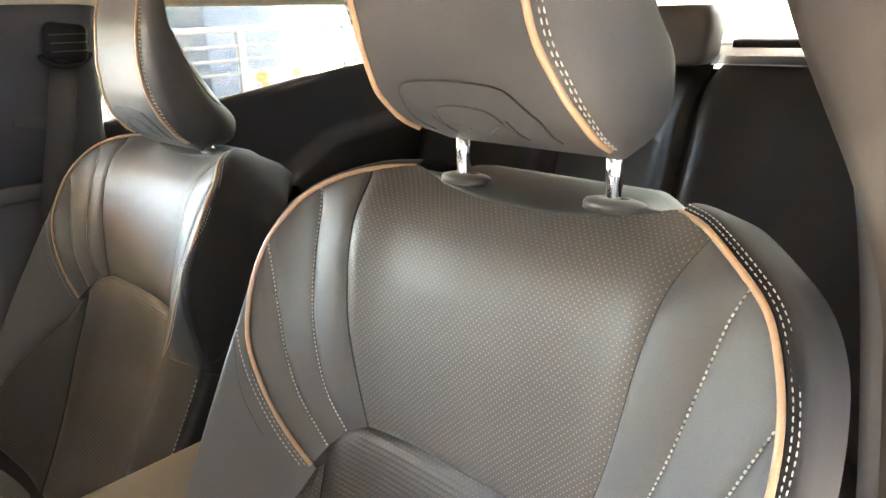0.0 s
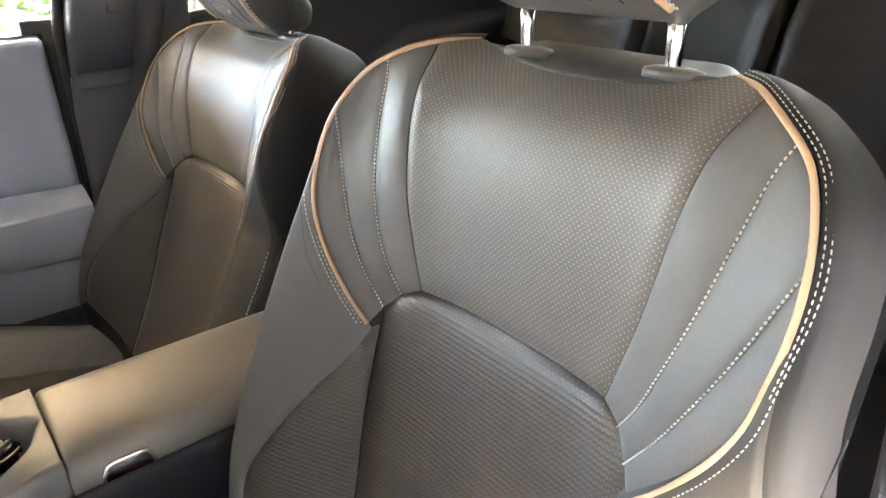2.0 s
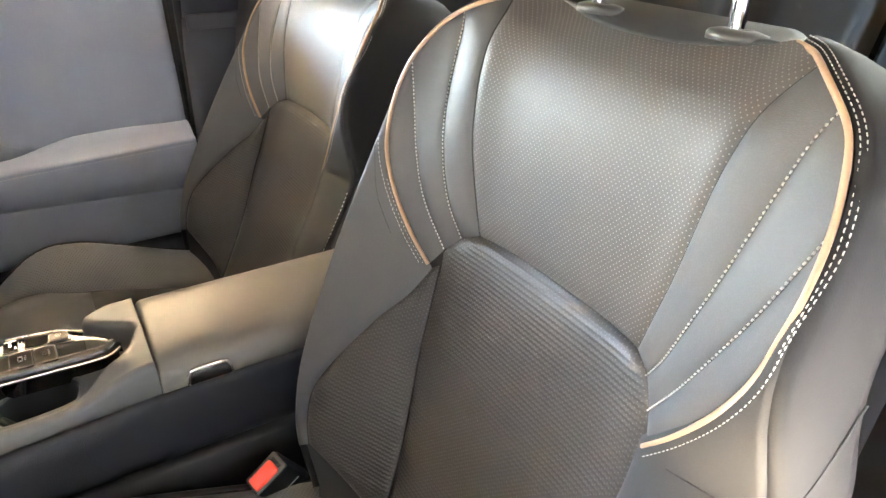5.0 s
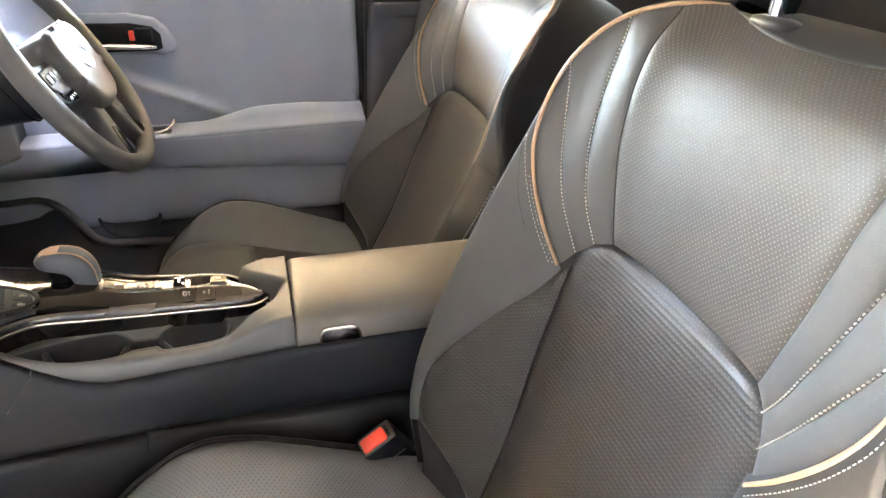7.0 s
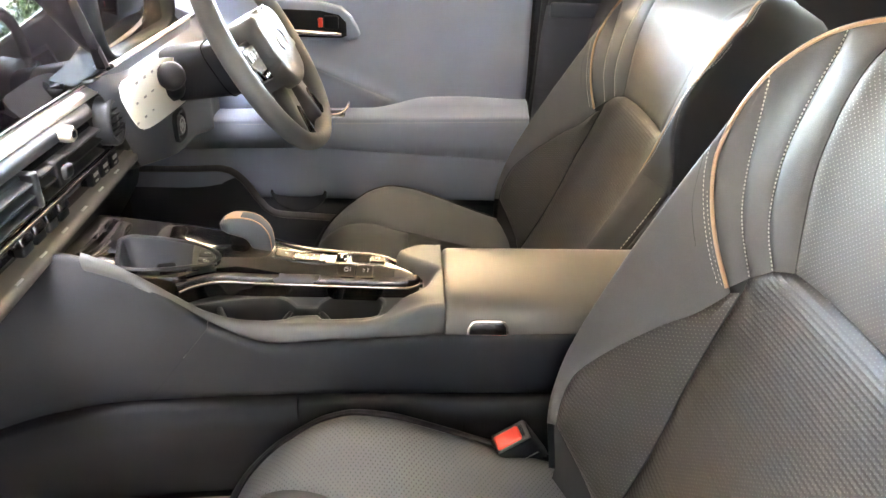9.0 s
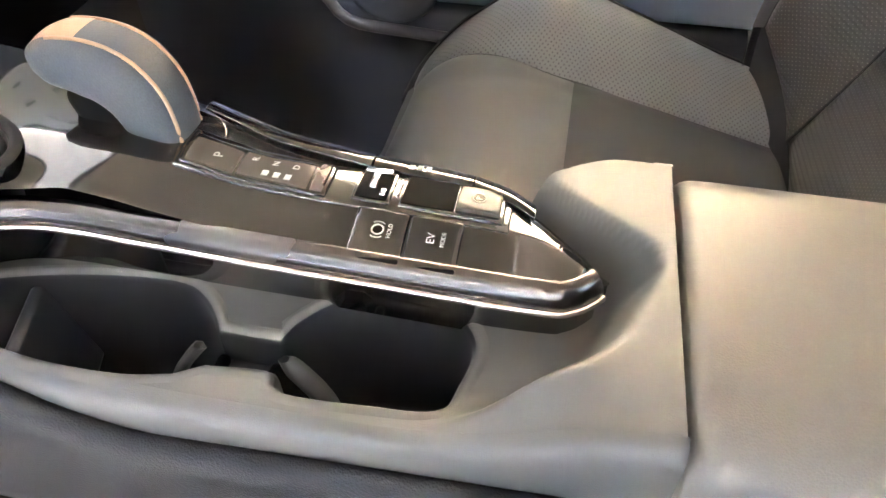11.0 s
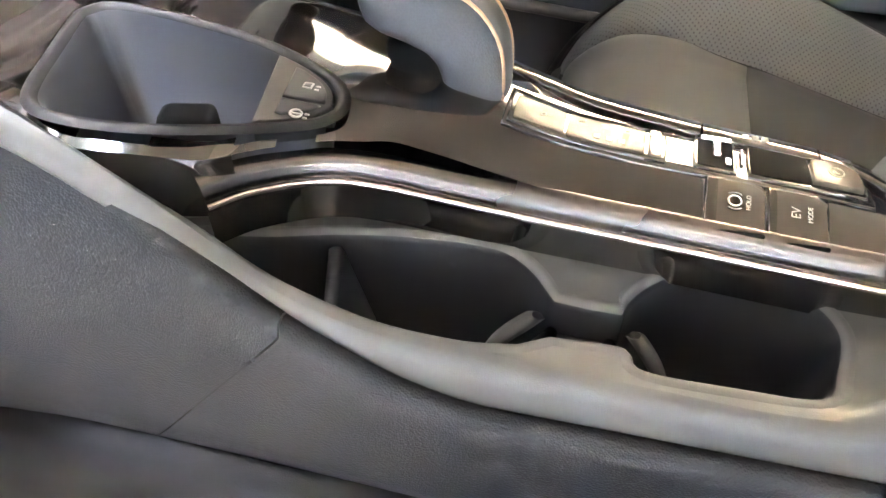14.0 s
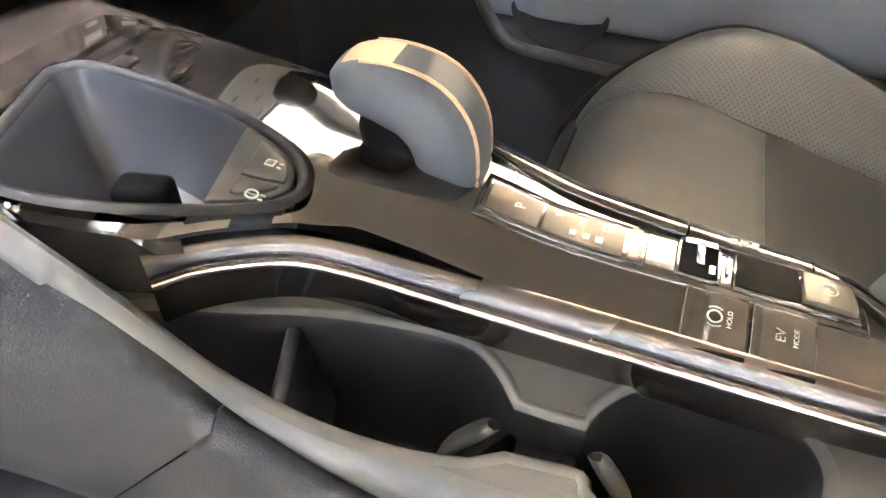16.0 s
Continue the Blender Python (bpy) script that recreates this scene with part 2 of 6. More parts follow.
    M = Matrix.Translation(c) @ (m.to_4x4() if m is not None else Matrix.Identity(4))
    t.transform(M)
    me = bpy.data.meshes.new("tmp")
    t.to_mesh(me)
    t.free()
    bm.from_mesh(me)
    bpy.data.meshes.remove(me)
    return bm


def box(c, d, r=0.003, m=None, seg=2):
    return rbox(bmesh.new(), c, d, r, m, seg)


def prism(outline, z0, z1, r=0.0, seg=2):
    """A slab: a flat outline in x, y raised from z0 to z1, its edges rounded."""
    bm = bmesh.new()
    vs = [bm.verts.new((x, y, z0)) for x, y in outline]
    f = bm.faces.new(vs)
    got = bmesh.ops.extrude_face_region(bm, geom=[f])
    top = [g for g in got["geom"] if isinstance(g, bmesh.types.BMVert)]
    for v in top:
        v.co.z = z1
    if r > 0:
        tops = set(top)
        ed = [e for e in bm.edges if e.verts[0] in tops and e.verts[1] in tops]
        bmesh.ops.bevel(bm, geom=ed, offset=r, segments=seg, affect='EDGES', profile=0.5)
    return bm


def move(bm, m):
    bm.transform(m)
    return bm


def stitch_row(line, normals, length, gap, r, side=0.0):
    """Short raised threads in a row along a line of points (Vectors)."""
    bm = bmesh.new()
    P = np.array([tuple(p) for p in line])
    N = np.array([tuple(n) for n in normals])
    s = np.concatenate([[0], np.cumsum(np.linalg.norm(np.diff(P, axis=0), axis=1))])
    at = lambda q: Vector([np.interp(q, s, P[:, k]) for k in range(3)])
    q = 0.5 * gap
    while q + length < s[-1]:
        a, b = at(q), at(q + length)
        n = Vector([np.interp(q + length / 2, s, N[:, k]) for k in range(3)]).normalized()
        d = (b - a).normalized()
        w = d.cross(n)
        a, b = a + side * w, b + side * w
        mid = (a + b) / 2 + n * r * 0.9
        ring = []
        for p, k in ((a, 0.35), (a.lerp(b, 0.2) + n * r * 0.6, 1), (a.lerp(b, 0.8) + n * r * 0.6, 1), (b, 0.35)):
            ring.append([bm.verts.new(p + k * r * (math.cos(t) * w + math.sin(t) * n)) for t in (0, 1.2566, 2.5133, 3.7699, 5.0265)])
        for u, v in zip(ring, ring[1:]):
            for j in range(5):
                bm.faces.new((u[j], u[(j + 1) % 5], v[(j + 1) % 5], v[j]))
        bm.faces.new(ring[0])
        bm.faces.new(ring[-1])
        q += length + gap
    return bm


# ---- front seats ----
LEAN = radians(22.7)
S_UP = Vector((math.sin(LEAN), 0, math.cos(LEAN)))
S_N = Vector((-math.cos(LEAN), 0, math.sin(LEAN)))
S_ROOT = Vector((-0.30, -0.37, 0.10))
S_ORG = Vector((-0.042, -0.37, 0.71)) - S_ROOT
S_Y = Vector((0, 1, 0))


def sat(u, h, n):
    """Seat back coordinates (across, up the back, out of the back) to the seat's own metres."""
    return S_ORG + S_Y * u + S_UP * h + S_N * n


back_line = smooth_table([-0.45, -0.38, -0.30, -0.20, -0.10, -0.05, 0.0, 0.03, 0.10, 0.15, 0.19, 0.215, 0.232, 0.25, 0.27],
                         [-0.005, -0.01, -0.016, -0.02, -0.018, -0.010, 0.0, 0.010, 0.028, 0.037, 0.036, 0.022, 0.006, -0.006, -0.016], 0.012)


def ease(a, b, x):
    t = min(1, max(0, (x - a) / (b - a)))
    return t * t * (3 - 2 * t)


def back_n(u, h):
    a = abs(u) - 0.12
    ramp = 0.63 * math.log1p(math.exp(60 * a)) / 60
    low = ease(-0.30, -0.42, h)
    if u < 0:
        # below the piping the outer bolster rolls over towards the side
        crest = 0.172 + 0.066 * ease(-0.055, 0.060, h)
        ramp -= 0.95 * ease(0.085, 0.035, h) * math.log1p(math.exp(110 * (-u - crest))) / 110
    return ramp * (1 - 0.35 * low) + back_line(h) * (1 - ease(0.13, 0.22, abs(u)))


def back_normal(u, h):
    e = 0.002
    p = sat(u, h, back_n(u, h))
    a = sat(u + e, h, back_n(u + e, h)) - p
    b = sat(u, h + e, back_n(u, h + e)) - p
    n = a.cross(b)
    return (n if n.dot(S_N) > 0 else -n).normalized()


def coons(bottom, top, left, right, nu, nv):
    """Points of a four-sided panel in the plane of the cover."""
    B, T, L, R = spline(bottom, nu), spline(top, nu), spline(left, nv), spline(right, nv)
    out = np.zeros((nv + 1, nu + 1, 2))
    for i in range(nv + 1):
        v = i / nv
        for j in range(nu + 1):
            u = j / nu
            out[i, j] = ((1 - v) * B[j] + v * T[j] + (1 - u) * L[i] + u * R[i]
                         - (1 - u) * (1 - v) * B[0] - u * (1 - v) * B[-1] - (1 - u) * v * T[0] - u * v * T[-1])
    return out


def panel_bm(grid, surf, normal, groove=0.004, puff=0.003, fall=0.006, mirror=1, open_sides=""):
    """A padded cover panel: it dips into the seams round it."""
    nv, nu = grid.shape[:2]
    P = np.zeros((nv, nu, 3))
    uv = np.zeros((nv, nu, 2))
    rows = np.cumsum(np.concatenate([np.zeros((nv, 1)), np.linalg.norm(np.diff(grid, axis=1), axis=2)], 1), 1)
    cols = np.cumsum(np.concatenate([np.zeros((1, nu)), np.linalg.norm(np.diff(grid, axis=0), axis=2)], 0), 0)
    for i in range(nv):
        for j in range(nu):
            ds = []
            if "l" not in open_sides:
                ds.append(rows[i, j])
            if "r" not in open_sides:
                ds.append(rows[i, -1] - rows[i, j])
            if "b" not in open_sides:
                ds.append(cols[i, j])
            if "t" not in open_sides:
                ds.append(cols[-1, j] - cols[i, j])
            d = min(ds) if ds else 1
            off = float(-groove + (groove + puff) * (1 - math.exp(-d / fall)))
            u, h = grid[i, j]
            P[i, j] = Vector(surf(u * mirror, h)) + off * Vector(normal(u * mirror, h))
            uv[i, j] = (u * mirror, h)
    return grid_bm(P, uv)


def back_surf(u, h):
    return sat(u, h, back_n(u, h))


# seams of the back cover, for one side; the other is its mirror
SEAM_MID = [(0.112, 0.002), (0.120, 0.03), (0.131, 0.07), (0.137, 0.10), (0.142, 0.14), (0.149, 0.19), (0.155, 0.216), (0.161, 0.2335)]
PIPE = [(0.128, 0.246), (0.155, 0.237), (0.190, 0.215), (0.213, 0.195), (0.227, 0.170), (0.236, 0.143), (0.240, 0.11), (0.238, 0.075),
        (0.231, 0.045), (0.214, 0.013), (0.186, -0.024), (0.160, -0.053)]
QUILT_A = [(0.132, -0.010), (0.150, 0.018), (0.166, 0.06), (0.177, 0.10), (0.186, 0.15), (0.192, 0.187), (0.199, 0.2075)]
QUILT_B = [(0.148, -0.030), (0.177, 0.010), (0.199, 0.052), (0.213, 0.085), (0.226, 0.120), (0.236, 0.146)]
INSERT = [(0.150, -0.050), (0.150, -0.10), (0.143, -0.18), (0.128, -0.27), (0.112, -0.38)]
LOW_SEAM = [(0.156, -0.056), (0.172, -0.10), (0.190, -0.14), (0.222, -0.231), (0.228, -0.274), (0.216, -0.33)]
EDGE = [(0.205, -0.39), (0.228, -0.34), (0.245, -0.27), (0.252, -0.2), (0.253, -0.1), (0.249, 0.0), (0.245, 0.06), (0.242, 0.11), (0.2375, 0.145),
        (0.230, 0.172), (0.215, 0.197), (0.192, 0.217), (0.157, 0.239), (0.128, 0.248)]
PLATE = [(-0.128, 0.246), (-0.104, 0.240), (-0.073, 0.232), (-0.035, 0.227), (0, 0.226), (0.035, 0.227), (0.073, 0.232), (0.104, 0.240), (0.128, 0.246)]
flip = lambda pts: [(-u, h) for u, h in pts]


def edge_sweep(line, profile, drop=0.002):
    """The side of the back: an edge line carried outwards and to the rear."""
    L = spline(line, 60)
    rows = []
    for i, (u, h) in enumerate(L):
        d = L[min(i + 1, 60)] - L[max(i - 1, 0)]
        o = np.array([d[1], -d[0]])
        o /= np.linalg.norm(o)
        if o[0] * u < -1e-6:
            o = -o
        n0 = back_n(u, h) - drop
        rows.append([sat(u + o[0] * a, h + o[1] * a, n0 + b) for a, b in profile])
    return rows


def build_seat():
    seat = group("front_seat", Matrix.Translation(S_ROOT), "dark grey leather front seat with tan piping and pale stitching", "car seat", "front seats")
    # foam shell under the covers
    hs = np.linspace(-0.40, 0.235, 40)
    edge_u = smooth_table([p[1] for p in EDGE], [p[0] for p in EDGE], 0.006)
    P, far = [], []
    for h in hs:
        w = edge_u(h) - 0.004
        P.append([sat(u, h, back_n(u, h) - 0.008) for u in np.linspace(-w, w, 41)])
        far.append([sat(u, h, -0.125 + 0.02 * (u / w) ** 2) for u in np.linspace(-w, w, 41)])
    bm = grid_bm(P)
    b2 = grid_bm(far)
    me = bpy.data.meshes.new("tmp")
    b2.to_mesh(me)
    b2.free()
    bm.from_mesh(me)
    bpy.data.meshes.remove(me)
    back = part("backrest", bm, M_shell, seat, "reclined leather backrest")
    # perforated upper panel
    top = flip(SEAM_MID)[-1:] + [(-0.145, 0.2385)] + PLATE + [(0.145, 0.2385)] + SEAM_MID[-1:]
    g = coons([(-0.112, 0.002), (-0.05, 0.006), (0.05, 0.006), (0.112, 0.002)], top, flip(SEAM_MID), SEAM_MID, 64, 56)
    part("upper_panel", panel_bm(g, back_surf, back_normal, 0.0025, 0.003, 0.006, 1, "t"), M_perf, back, "perforated dark leather panel")
    # lower insert
    rgt = [(0.112, 0.0), (0.136, -0.012), (0.150, -0.034)] + INSERT
    g = coons(flip(INSERT)[-1:] + [(0, -0.40)] + INSERT[-1:], [(-0.112, 0.0), (-0.05, 0.004), (0.05, 0.004), (0.112, 0.0)],
              flip(rgt)[::-1], rgt[::-1], 56, 64)
    part("lower_insert", panel_bm(g, back_surf, back_normal, 0.007, 0.006, 0.012), M_perf_fine, back, "finely perforated ribbed leather insert")
    for s in (1, -1):
        # three quilted fields between the stitched lines
        g = coons(SEAM_MID[:1] + QUILT_A[:1], SEAM_MID[-1:] + [(0.182, 0.2215)] + QUILT_A[-1:], SEAM_MID, QUILT_A, 14, 50)
        part("bolster_panel", panel_bm(g, back_surf, back_normal, 0.0016, 0.0020, 0.006, s), M_leather, back)
        g = coons(QUILT_A[:1] + QUILT_B[:1], QUILT_A[-1:] + [(0.223, 0.1805)] + QUILT_B[-1:], QUILT_A, QUILT_B, 14, 50)
        part("bolster_panel", panel_bm(g, back_surf, back_normal, 0.0014, 0.0020, 0.006, s), M_leather, back)
        pl = spline(PIPE, 60)
        k = int(np.argmin(np.abs(pl[:, 1] - 0.146) + (pl[:, 0] < 0.2)))
        low_pipe = [tuple(p) for p in pl[k::6]][::-1]
        g = coons(QUILT_B[:1] + [tuple(pl[-1])], QUILT_B[-1:] + [tuple(pl[k])], QUILT_B, [tuple(pl[-1])] + low_pipe[:-1] + [tuple(pl[k])], 14, 44)
        part("bolster_panel", panel_bm(g, back_surf, back_normal, 0.0014, 0.0020, 0.006, s), M_leather, back)
        # lower side fields
        if s > 0:
            g = coons(INSERT[-1:] + LOW_SEAM[-1:], INSERT[:1] + LOW_SEAM[:1], INSERT[::-1], LOW_SEAM[::-1], 24, 50)
            part("lower_side_panel", panel_bm(g, back_surf, back_normal, 0.003, 0.004, 0.007, s), M_perf_fine, back, "finely perforated side panel")
        inner = LOW_SEAM if s > 0 else INSERT
        g = coons(inner[-1:] + EDGE[1:2], [(0.160, -0.053), (0.186, -0.024), (0.216, 0.013), (0.231, 0.045), (0.238, 0.075), (0.242, 0.11)],
                  inner[::-1], EDGE[1:8], 24, 60)
        part("lower_bolster_panel", panel_bm(g, back_surf, back_normal, 0.001, 0.0025, 0.004, s), M_leather if s > 0 else M_bolster_shade, back)
        # the side beyond the piping, its shade put into the leather colour
        prof = [(-0.001, 0.0), (0.0014, -0.0002), (0.0048, -0.0022), (0.0078, -0.0080), (0.0100, -0.024), (0.0115, -0.050), (0.012, -0.085), (0.005, -0.112), (-0.02, -0.124), (-0.12, -0.126)]
        ln = [(u * s, h) for u, h in EDGE]
        if s > 0:
            part("side_panel", grid_bm(edge_sweep(ln, prof)), M_side_shade, back, "smooth leather side of the backrest")
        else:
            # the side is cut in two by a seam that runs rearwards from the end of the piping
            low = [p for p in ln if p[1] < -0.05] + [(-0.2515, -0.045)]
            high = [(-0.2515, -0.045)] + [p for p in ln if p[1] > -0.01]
            part("side_panel", grid_bm(edge_sweep(high, prof)), M_flank_shade, back, "smooth leather side of the backrest, shade in its colour")
            part("lower_side_panel", grid_bm(edge_sweep(low, prof)), M_side_shade, back, "leather lower side of the backrest, shade in its colour")
            over = lambda u, h, b: sat(u, h, back_n(u, h) + b)
            bead = [over(-0.160, -0.056, 0.001), over(-0.190, -0.050, 0.002), over(-0.225, -0.046, 0.002), over(-0.250, -0.045, 0.0), over(-0.2600, -0.045, -0.012), over(-0.2632, -0.045, -0.05), over(-0.2635, -0.045, -0.085)]
            part("seam_bead", tube(spline([tuple(p) for p in bead], 30), 0.0012, 6), M_shell, back)
            bead = [sat(u, h, back_n(-0.25, -0.03) + b) for u, h, b in ((-0.2560, -0.036, -0.004), (-0.2598, -0.020, -0.020), (-0.2600, 0.010, -0.030), (-0.2590, 0.050, -0.040))]
            part("seam_bead", tube(spline([tuple(p) for p in bead], 30), 0.0010, 6), M_shell, back)
            line = [over(u, h, 0.0030) for u, h in spline([(-0.224, -0.345), (-0.241, -0.27), (-0.248, -0.2), (-0.2495, -0.1), (-0.2475, -0.052)], 48)]
            part("stitching", stitch_row(line, [back_normal(-0.245, -0.1)] * 49, 0.0042, 0.0024, 0.0007), M_thread, back)
        # piping and thread
        L = spline([(u * s, h) for u, h in PIPE], 90)
        cord = [back_surf(u, h) + 0.0012 * back_normal(u, h) for u, h in L]
        nor = [back_normal(u, h) for u, h in L]
        part("piping", tube(cord, 0.0022, 8), M_pipe, back, "tan leather piping")
        for off in (0.0040, 0.0070):
            rows = []
            for i in range(91):
                d = L[min(i + 1, 90)] - L[max(i - 1, 0)]
                o = np.array([d[1], -d[0]]) / np.linalg.norm(d)
                if o[0] * s < 0 and i < 62 or i >= 62 and o[1] > 0:
                    o = -o
                u, h = L[i] + o * off
                k = ease(38, 50, i)
                q = L[i] + o * (0.0046 if off < 0.005 else 0.0074)
                u, h = (1 - k) * q + k * np.array([u, h])
                n = (1 - k) * (back_n(*L[i]) - (0.0028 if off > 0.005 else 0.0008)) + k * (back_n(u, h) + (0.0027 if off > 0.005 else 0.0014))
                rows.append(sat(u, h, float(n)))
            a0 = 58 if s > 0 else 0
            part("double_stitching", stitch_row(rows[a0:], nor[a0:], 0.0031, 0.0018, 0.00045), M_thread, back)
        if s > 0:
            line = []
            for i in range(60, 91):
                d = L[min(i + 1, 90)] - L[max(i - 1, 0)]
                o = np.array([d[1], -d[0]]) / np.linalg.norm(d)
                if o[1] > 0:
                    o = -o
                u, h = L[i] + o * (0.011 + 0.008 * ease(60, 74, i))
                line.append(sat(u, h, float(back_n(u, h) + 0.0023)))
            part("seam_bead", tube(line, 0.0007, 6), M_shell, back)
        for q in (QUILT_A, QUILT_B):
            L = spline([(u * s, h) for u, h in q], 60)
            part("stitching", stitch_row([back_surf(u, h) - 0.0002 * back_normal(u, h) for u, h in L], [back_normal(u, h) for u, h in L],
                                         0.0025, 0.0015, 0.00075), M_thread, back)
        L = spline([(u * s, h) for u, h in SEAM_MID], 60)
        part("seam_bead", tube([back_surf(u, h) - 0.0022 * back_normal(u, h) for u, h in L], 0.0010, 6), M_side_shade, back)
    # top plate with the head restraint guides
    L = spline(PLATE, 60)
    rows = []
    for k, hh, b in ((0, None, -0.003), (0.02, None, 0.0026), (0.06, None, 0.0036), (0.25, None, 0.0030), (0.6, 0.258, -0.008), (0.9, 0.265, -0.03), (1, 0.2665, -0.052), (1, 0.262, -0.085),
                     (1, 0.245, -0.112), (1, 0.20, -0.124)):
        rows.append([sat(u * (1 - 0.05 * k), h + (k * (hh - 0.016 * ease(0.085, 0.128, abs(u)) - h) if hh else k * 0.02 * ease(0.128, 0.10, abs(u))), (1 - k) * back_n(u, h) + b) for u, h in L])
    part("top_plate", grid_bm(rows), M_head_shade, back, "smooth black top cover")
    # cushion
    build_cushion(seat)
    head = build_headrest(seat)
    return seat, head


zc = smooth_table([-0.66, -0.645, -0.62, -0.58, -0.5, -0.42, -0.3, -0.2, -0.1], [0.24, 0.27, 0.325, 0.358, 0.372, 0.362, 0.332, 0.308, 0.295], 0.012)
zb = smooth_table([-0.66, -0.645, -0.62, -0.58, -0.521, -0.479, -0.423, -0.351, -0.277, -0.2, -0.15, -0.1],
                  [0.24, 0.276, 0.331, 0.375, 0.419, 0.432, 0.424, 0.397, 0.368, 0.344, 0.325, 0.306], 0.012)


def cush_surf(u, x):
    a = abs(u)
    k = ease(0.115, 0.225, a)
    z = zc(x) * (1 - k) + zb(x) * k - 0.03 * ease(0.232, 0.262, a)
    return Vector((x, u, z)) - Vector((S_ROOT.x, 0, S_ROOT.z))


def cush_normal(u, x):
    e = 0.002
    n = (cush_surf(u + e, x) - cush_surf(u - e, x)).cross(cush_surf(u, x + e) - cush_surf(u, x - e))
    return (n if n.z > 0 else -n).normalized()


def build_cushion(seat):
    xs = np.linspace(-0.645, -0.10, 40)
    P = [[cush_surf(u, x) - Vector((0, 0, 0.008)) for u in np.linspace(-0.25, 0.25, 41)] for x in xs]
    cushion = part("cushion", grid_bm(P), M_shell, seat, "leather seat cushion with raised side bolsters")
    front, mid, rear = -0.632, -0.435, -0.10
    inner = lambda x: 0.135 + 0.045 * ease(-0.43, -0.64, x)
    ln = [(inner(x), x) for x in np.linspace(front, rear, 9)]
    # the centre panel takes the darkened bolster leather, the front panel the plain one
    for a, b, m, nm in ((front, mid, M_leather, "front_panel"), (mid, rear, M_bolster_shade, "centre_panel")):
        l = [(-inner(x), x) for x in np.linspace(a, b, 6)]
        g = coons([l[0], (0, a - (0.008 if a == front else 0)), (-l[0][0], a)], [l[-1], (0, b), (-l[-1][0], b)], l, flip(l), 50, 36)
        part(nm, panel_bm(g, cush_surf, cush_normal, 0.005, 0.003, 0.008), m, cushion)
    for s in (1, -1):
        outer = [(0.205, -0.640), (0.226, -0.61), (0.236, -0.55), (0.238, -0.45), (0.238, -0.3), (0.232, -0.10)]
        l = [(inner(x), x) for x in np.linspace(front, rear, 8)]
        g = coons([l[0], outer[0]], [l[-1], outer[-1]], l, outer, 22, 70)
        part("side_bolster", panel_bm(g, cush_surf, cush_normal, 0.004, 0.003, 0.008, s), M_perf_lit, cushion, "perforated side bolster")
        L = spline(outer, 60)
        rows = []
        for i, (u, x) in enumerate(L):
            d = L[min(i + 1, 60)] - L[max(i - 1, 0)]
            o = np.array([d[1], -d[0]]) / np.linalg.norm(d)
            p = cush_surf(u, x)
            rows.append([Vector((p.x + o[1] * a, (u + o[0] * a) * s, p.z + b)) for a, b in
                         ((0, -0.002), (0.006, 0.001), (0.016, -0.006), (0.026, -0.024), (0.030, -0.06), (0.026, -0.11), (0.02, -0.17))])
        part("cushion_side", grid_bm(rows), M_side_shade, cushion)
        part("seam_bead", tube([Vector((cush_surf(u, x).x, u * s, cush_surf(u, x).z + 0.0005)) for u, x in L], 0.0018, 6), M_side_shade, cushion)
    rows = []
    for u in np.linspace(-0.205, 0.205, 40):
        p = cush_surf(u, -0.636 - 0.008 * (1 - (u / 0.205) ** 2))
        rows.append([p + Vector(q) for q in ((0.006, 0, 0.006), (-0.006, 0, -0.006), (-0.016, 0, -0.03), (-0.018, 0, -0.08), (0.0, 0, -0.15))])
    part("cushion_nose", grid_bm(rows), M_leather, cushion)
    part("seat_base", box((0.02, 0, 0.07), (0.50, 0.44, 0.14), 0.02), M_plast_dk, seat, "black plastic seat base")
    for s in (1, -1):
        part("seat_rail", box((0.02, 0.19 * s, -0.02), (0.56, 0.04, 0.06), 0.006), M_plast_dk, seat)


front_n = smooth_table([0.233, 0.2365, 0.244, 0.261, 0.287, 0.326, 0.376, 0.42, 0.45, 0.468], [-0.005, 0.030, 0.057, 0.083, 0.102, 0.119, 0.131, 0.136, 0.133, 0.120], 0.004)
rear_n = smooth_table([0.233, 0.240, 0.248, 0.258, 0.272, 0.294, 0.302, 0.312, 0.355, 0.392, 0.43, 0.455, 0.468], [-0.006, -0.018, -0.038, -0.053, -0.060, -0.055, -0.046, -0.022, 0.043, 0.086, 0.104, 0.110, 0.112], 0.004)
head_w = smooth_table([0.233, 0.240, 0.250, 0.265, 0.29, 0.34, 0.40, 0.45, 0.468], [0.078, 0.100, 0.109, 0.114, 0.116, 0.114, 0.106, 0.094, 0.070], 0.005)
H_U, H_N = 0.62, 0.50


def head_pt(h, th):
    """Round the pad at height h: th = 0 is the middle of the front."""
    f, r, w = front_n(h), rear_n(h), head_w(h)
    c, s = math.cos(th), math.sin(th)
    m = r + (f - r) * 0.45
    if c >= 0:
        u = w * math.copysign(abs(s) ** H_U, s)
        n = m + (f - m) * c ** H_N
    else:
        t = abs(c)
        u = math.copysign((w * (1 - t) + 0.74 * w * t) * abs(s) ** 0.3, s)
        n = m - (m - r) * t ** 0.9
    return sat(u, h, n)


def build_headrest(seat):
    hs = list(np.concatenate([[0.2335, 0.236, 0.239, 0.243, 0.248, 0.254], np.linspace(0.26, 0.44, 34), [0.448, 0.456, 0.462, 0.467]]))
    ths = np.linspace(-math.pi, math.pi, 72, endpoint=False)
    head = part("head_restraint", loft([[head_pt(h, t) for t in ths] for h in hs]), M_head_shade, seat, "padded leather head restraint on chrome posts")
    for s in (1, -1):
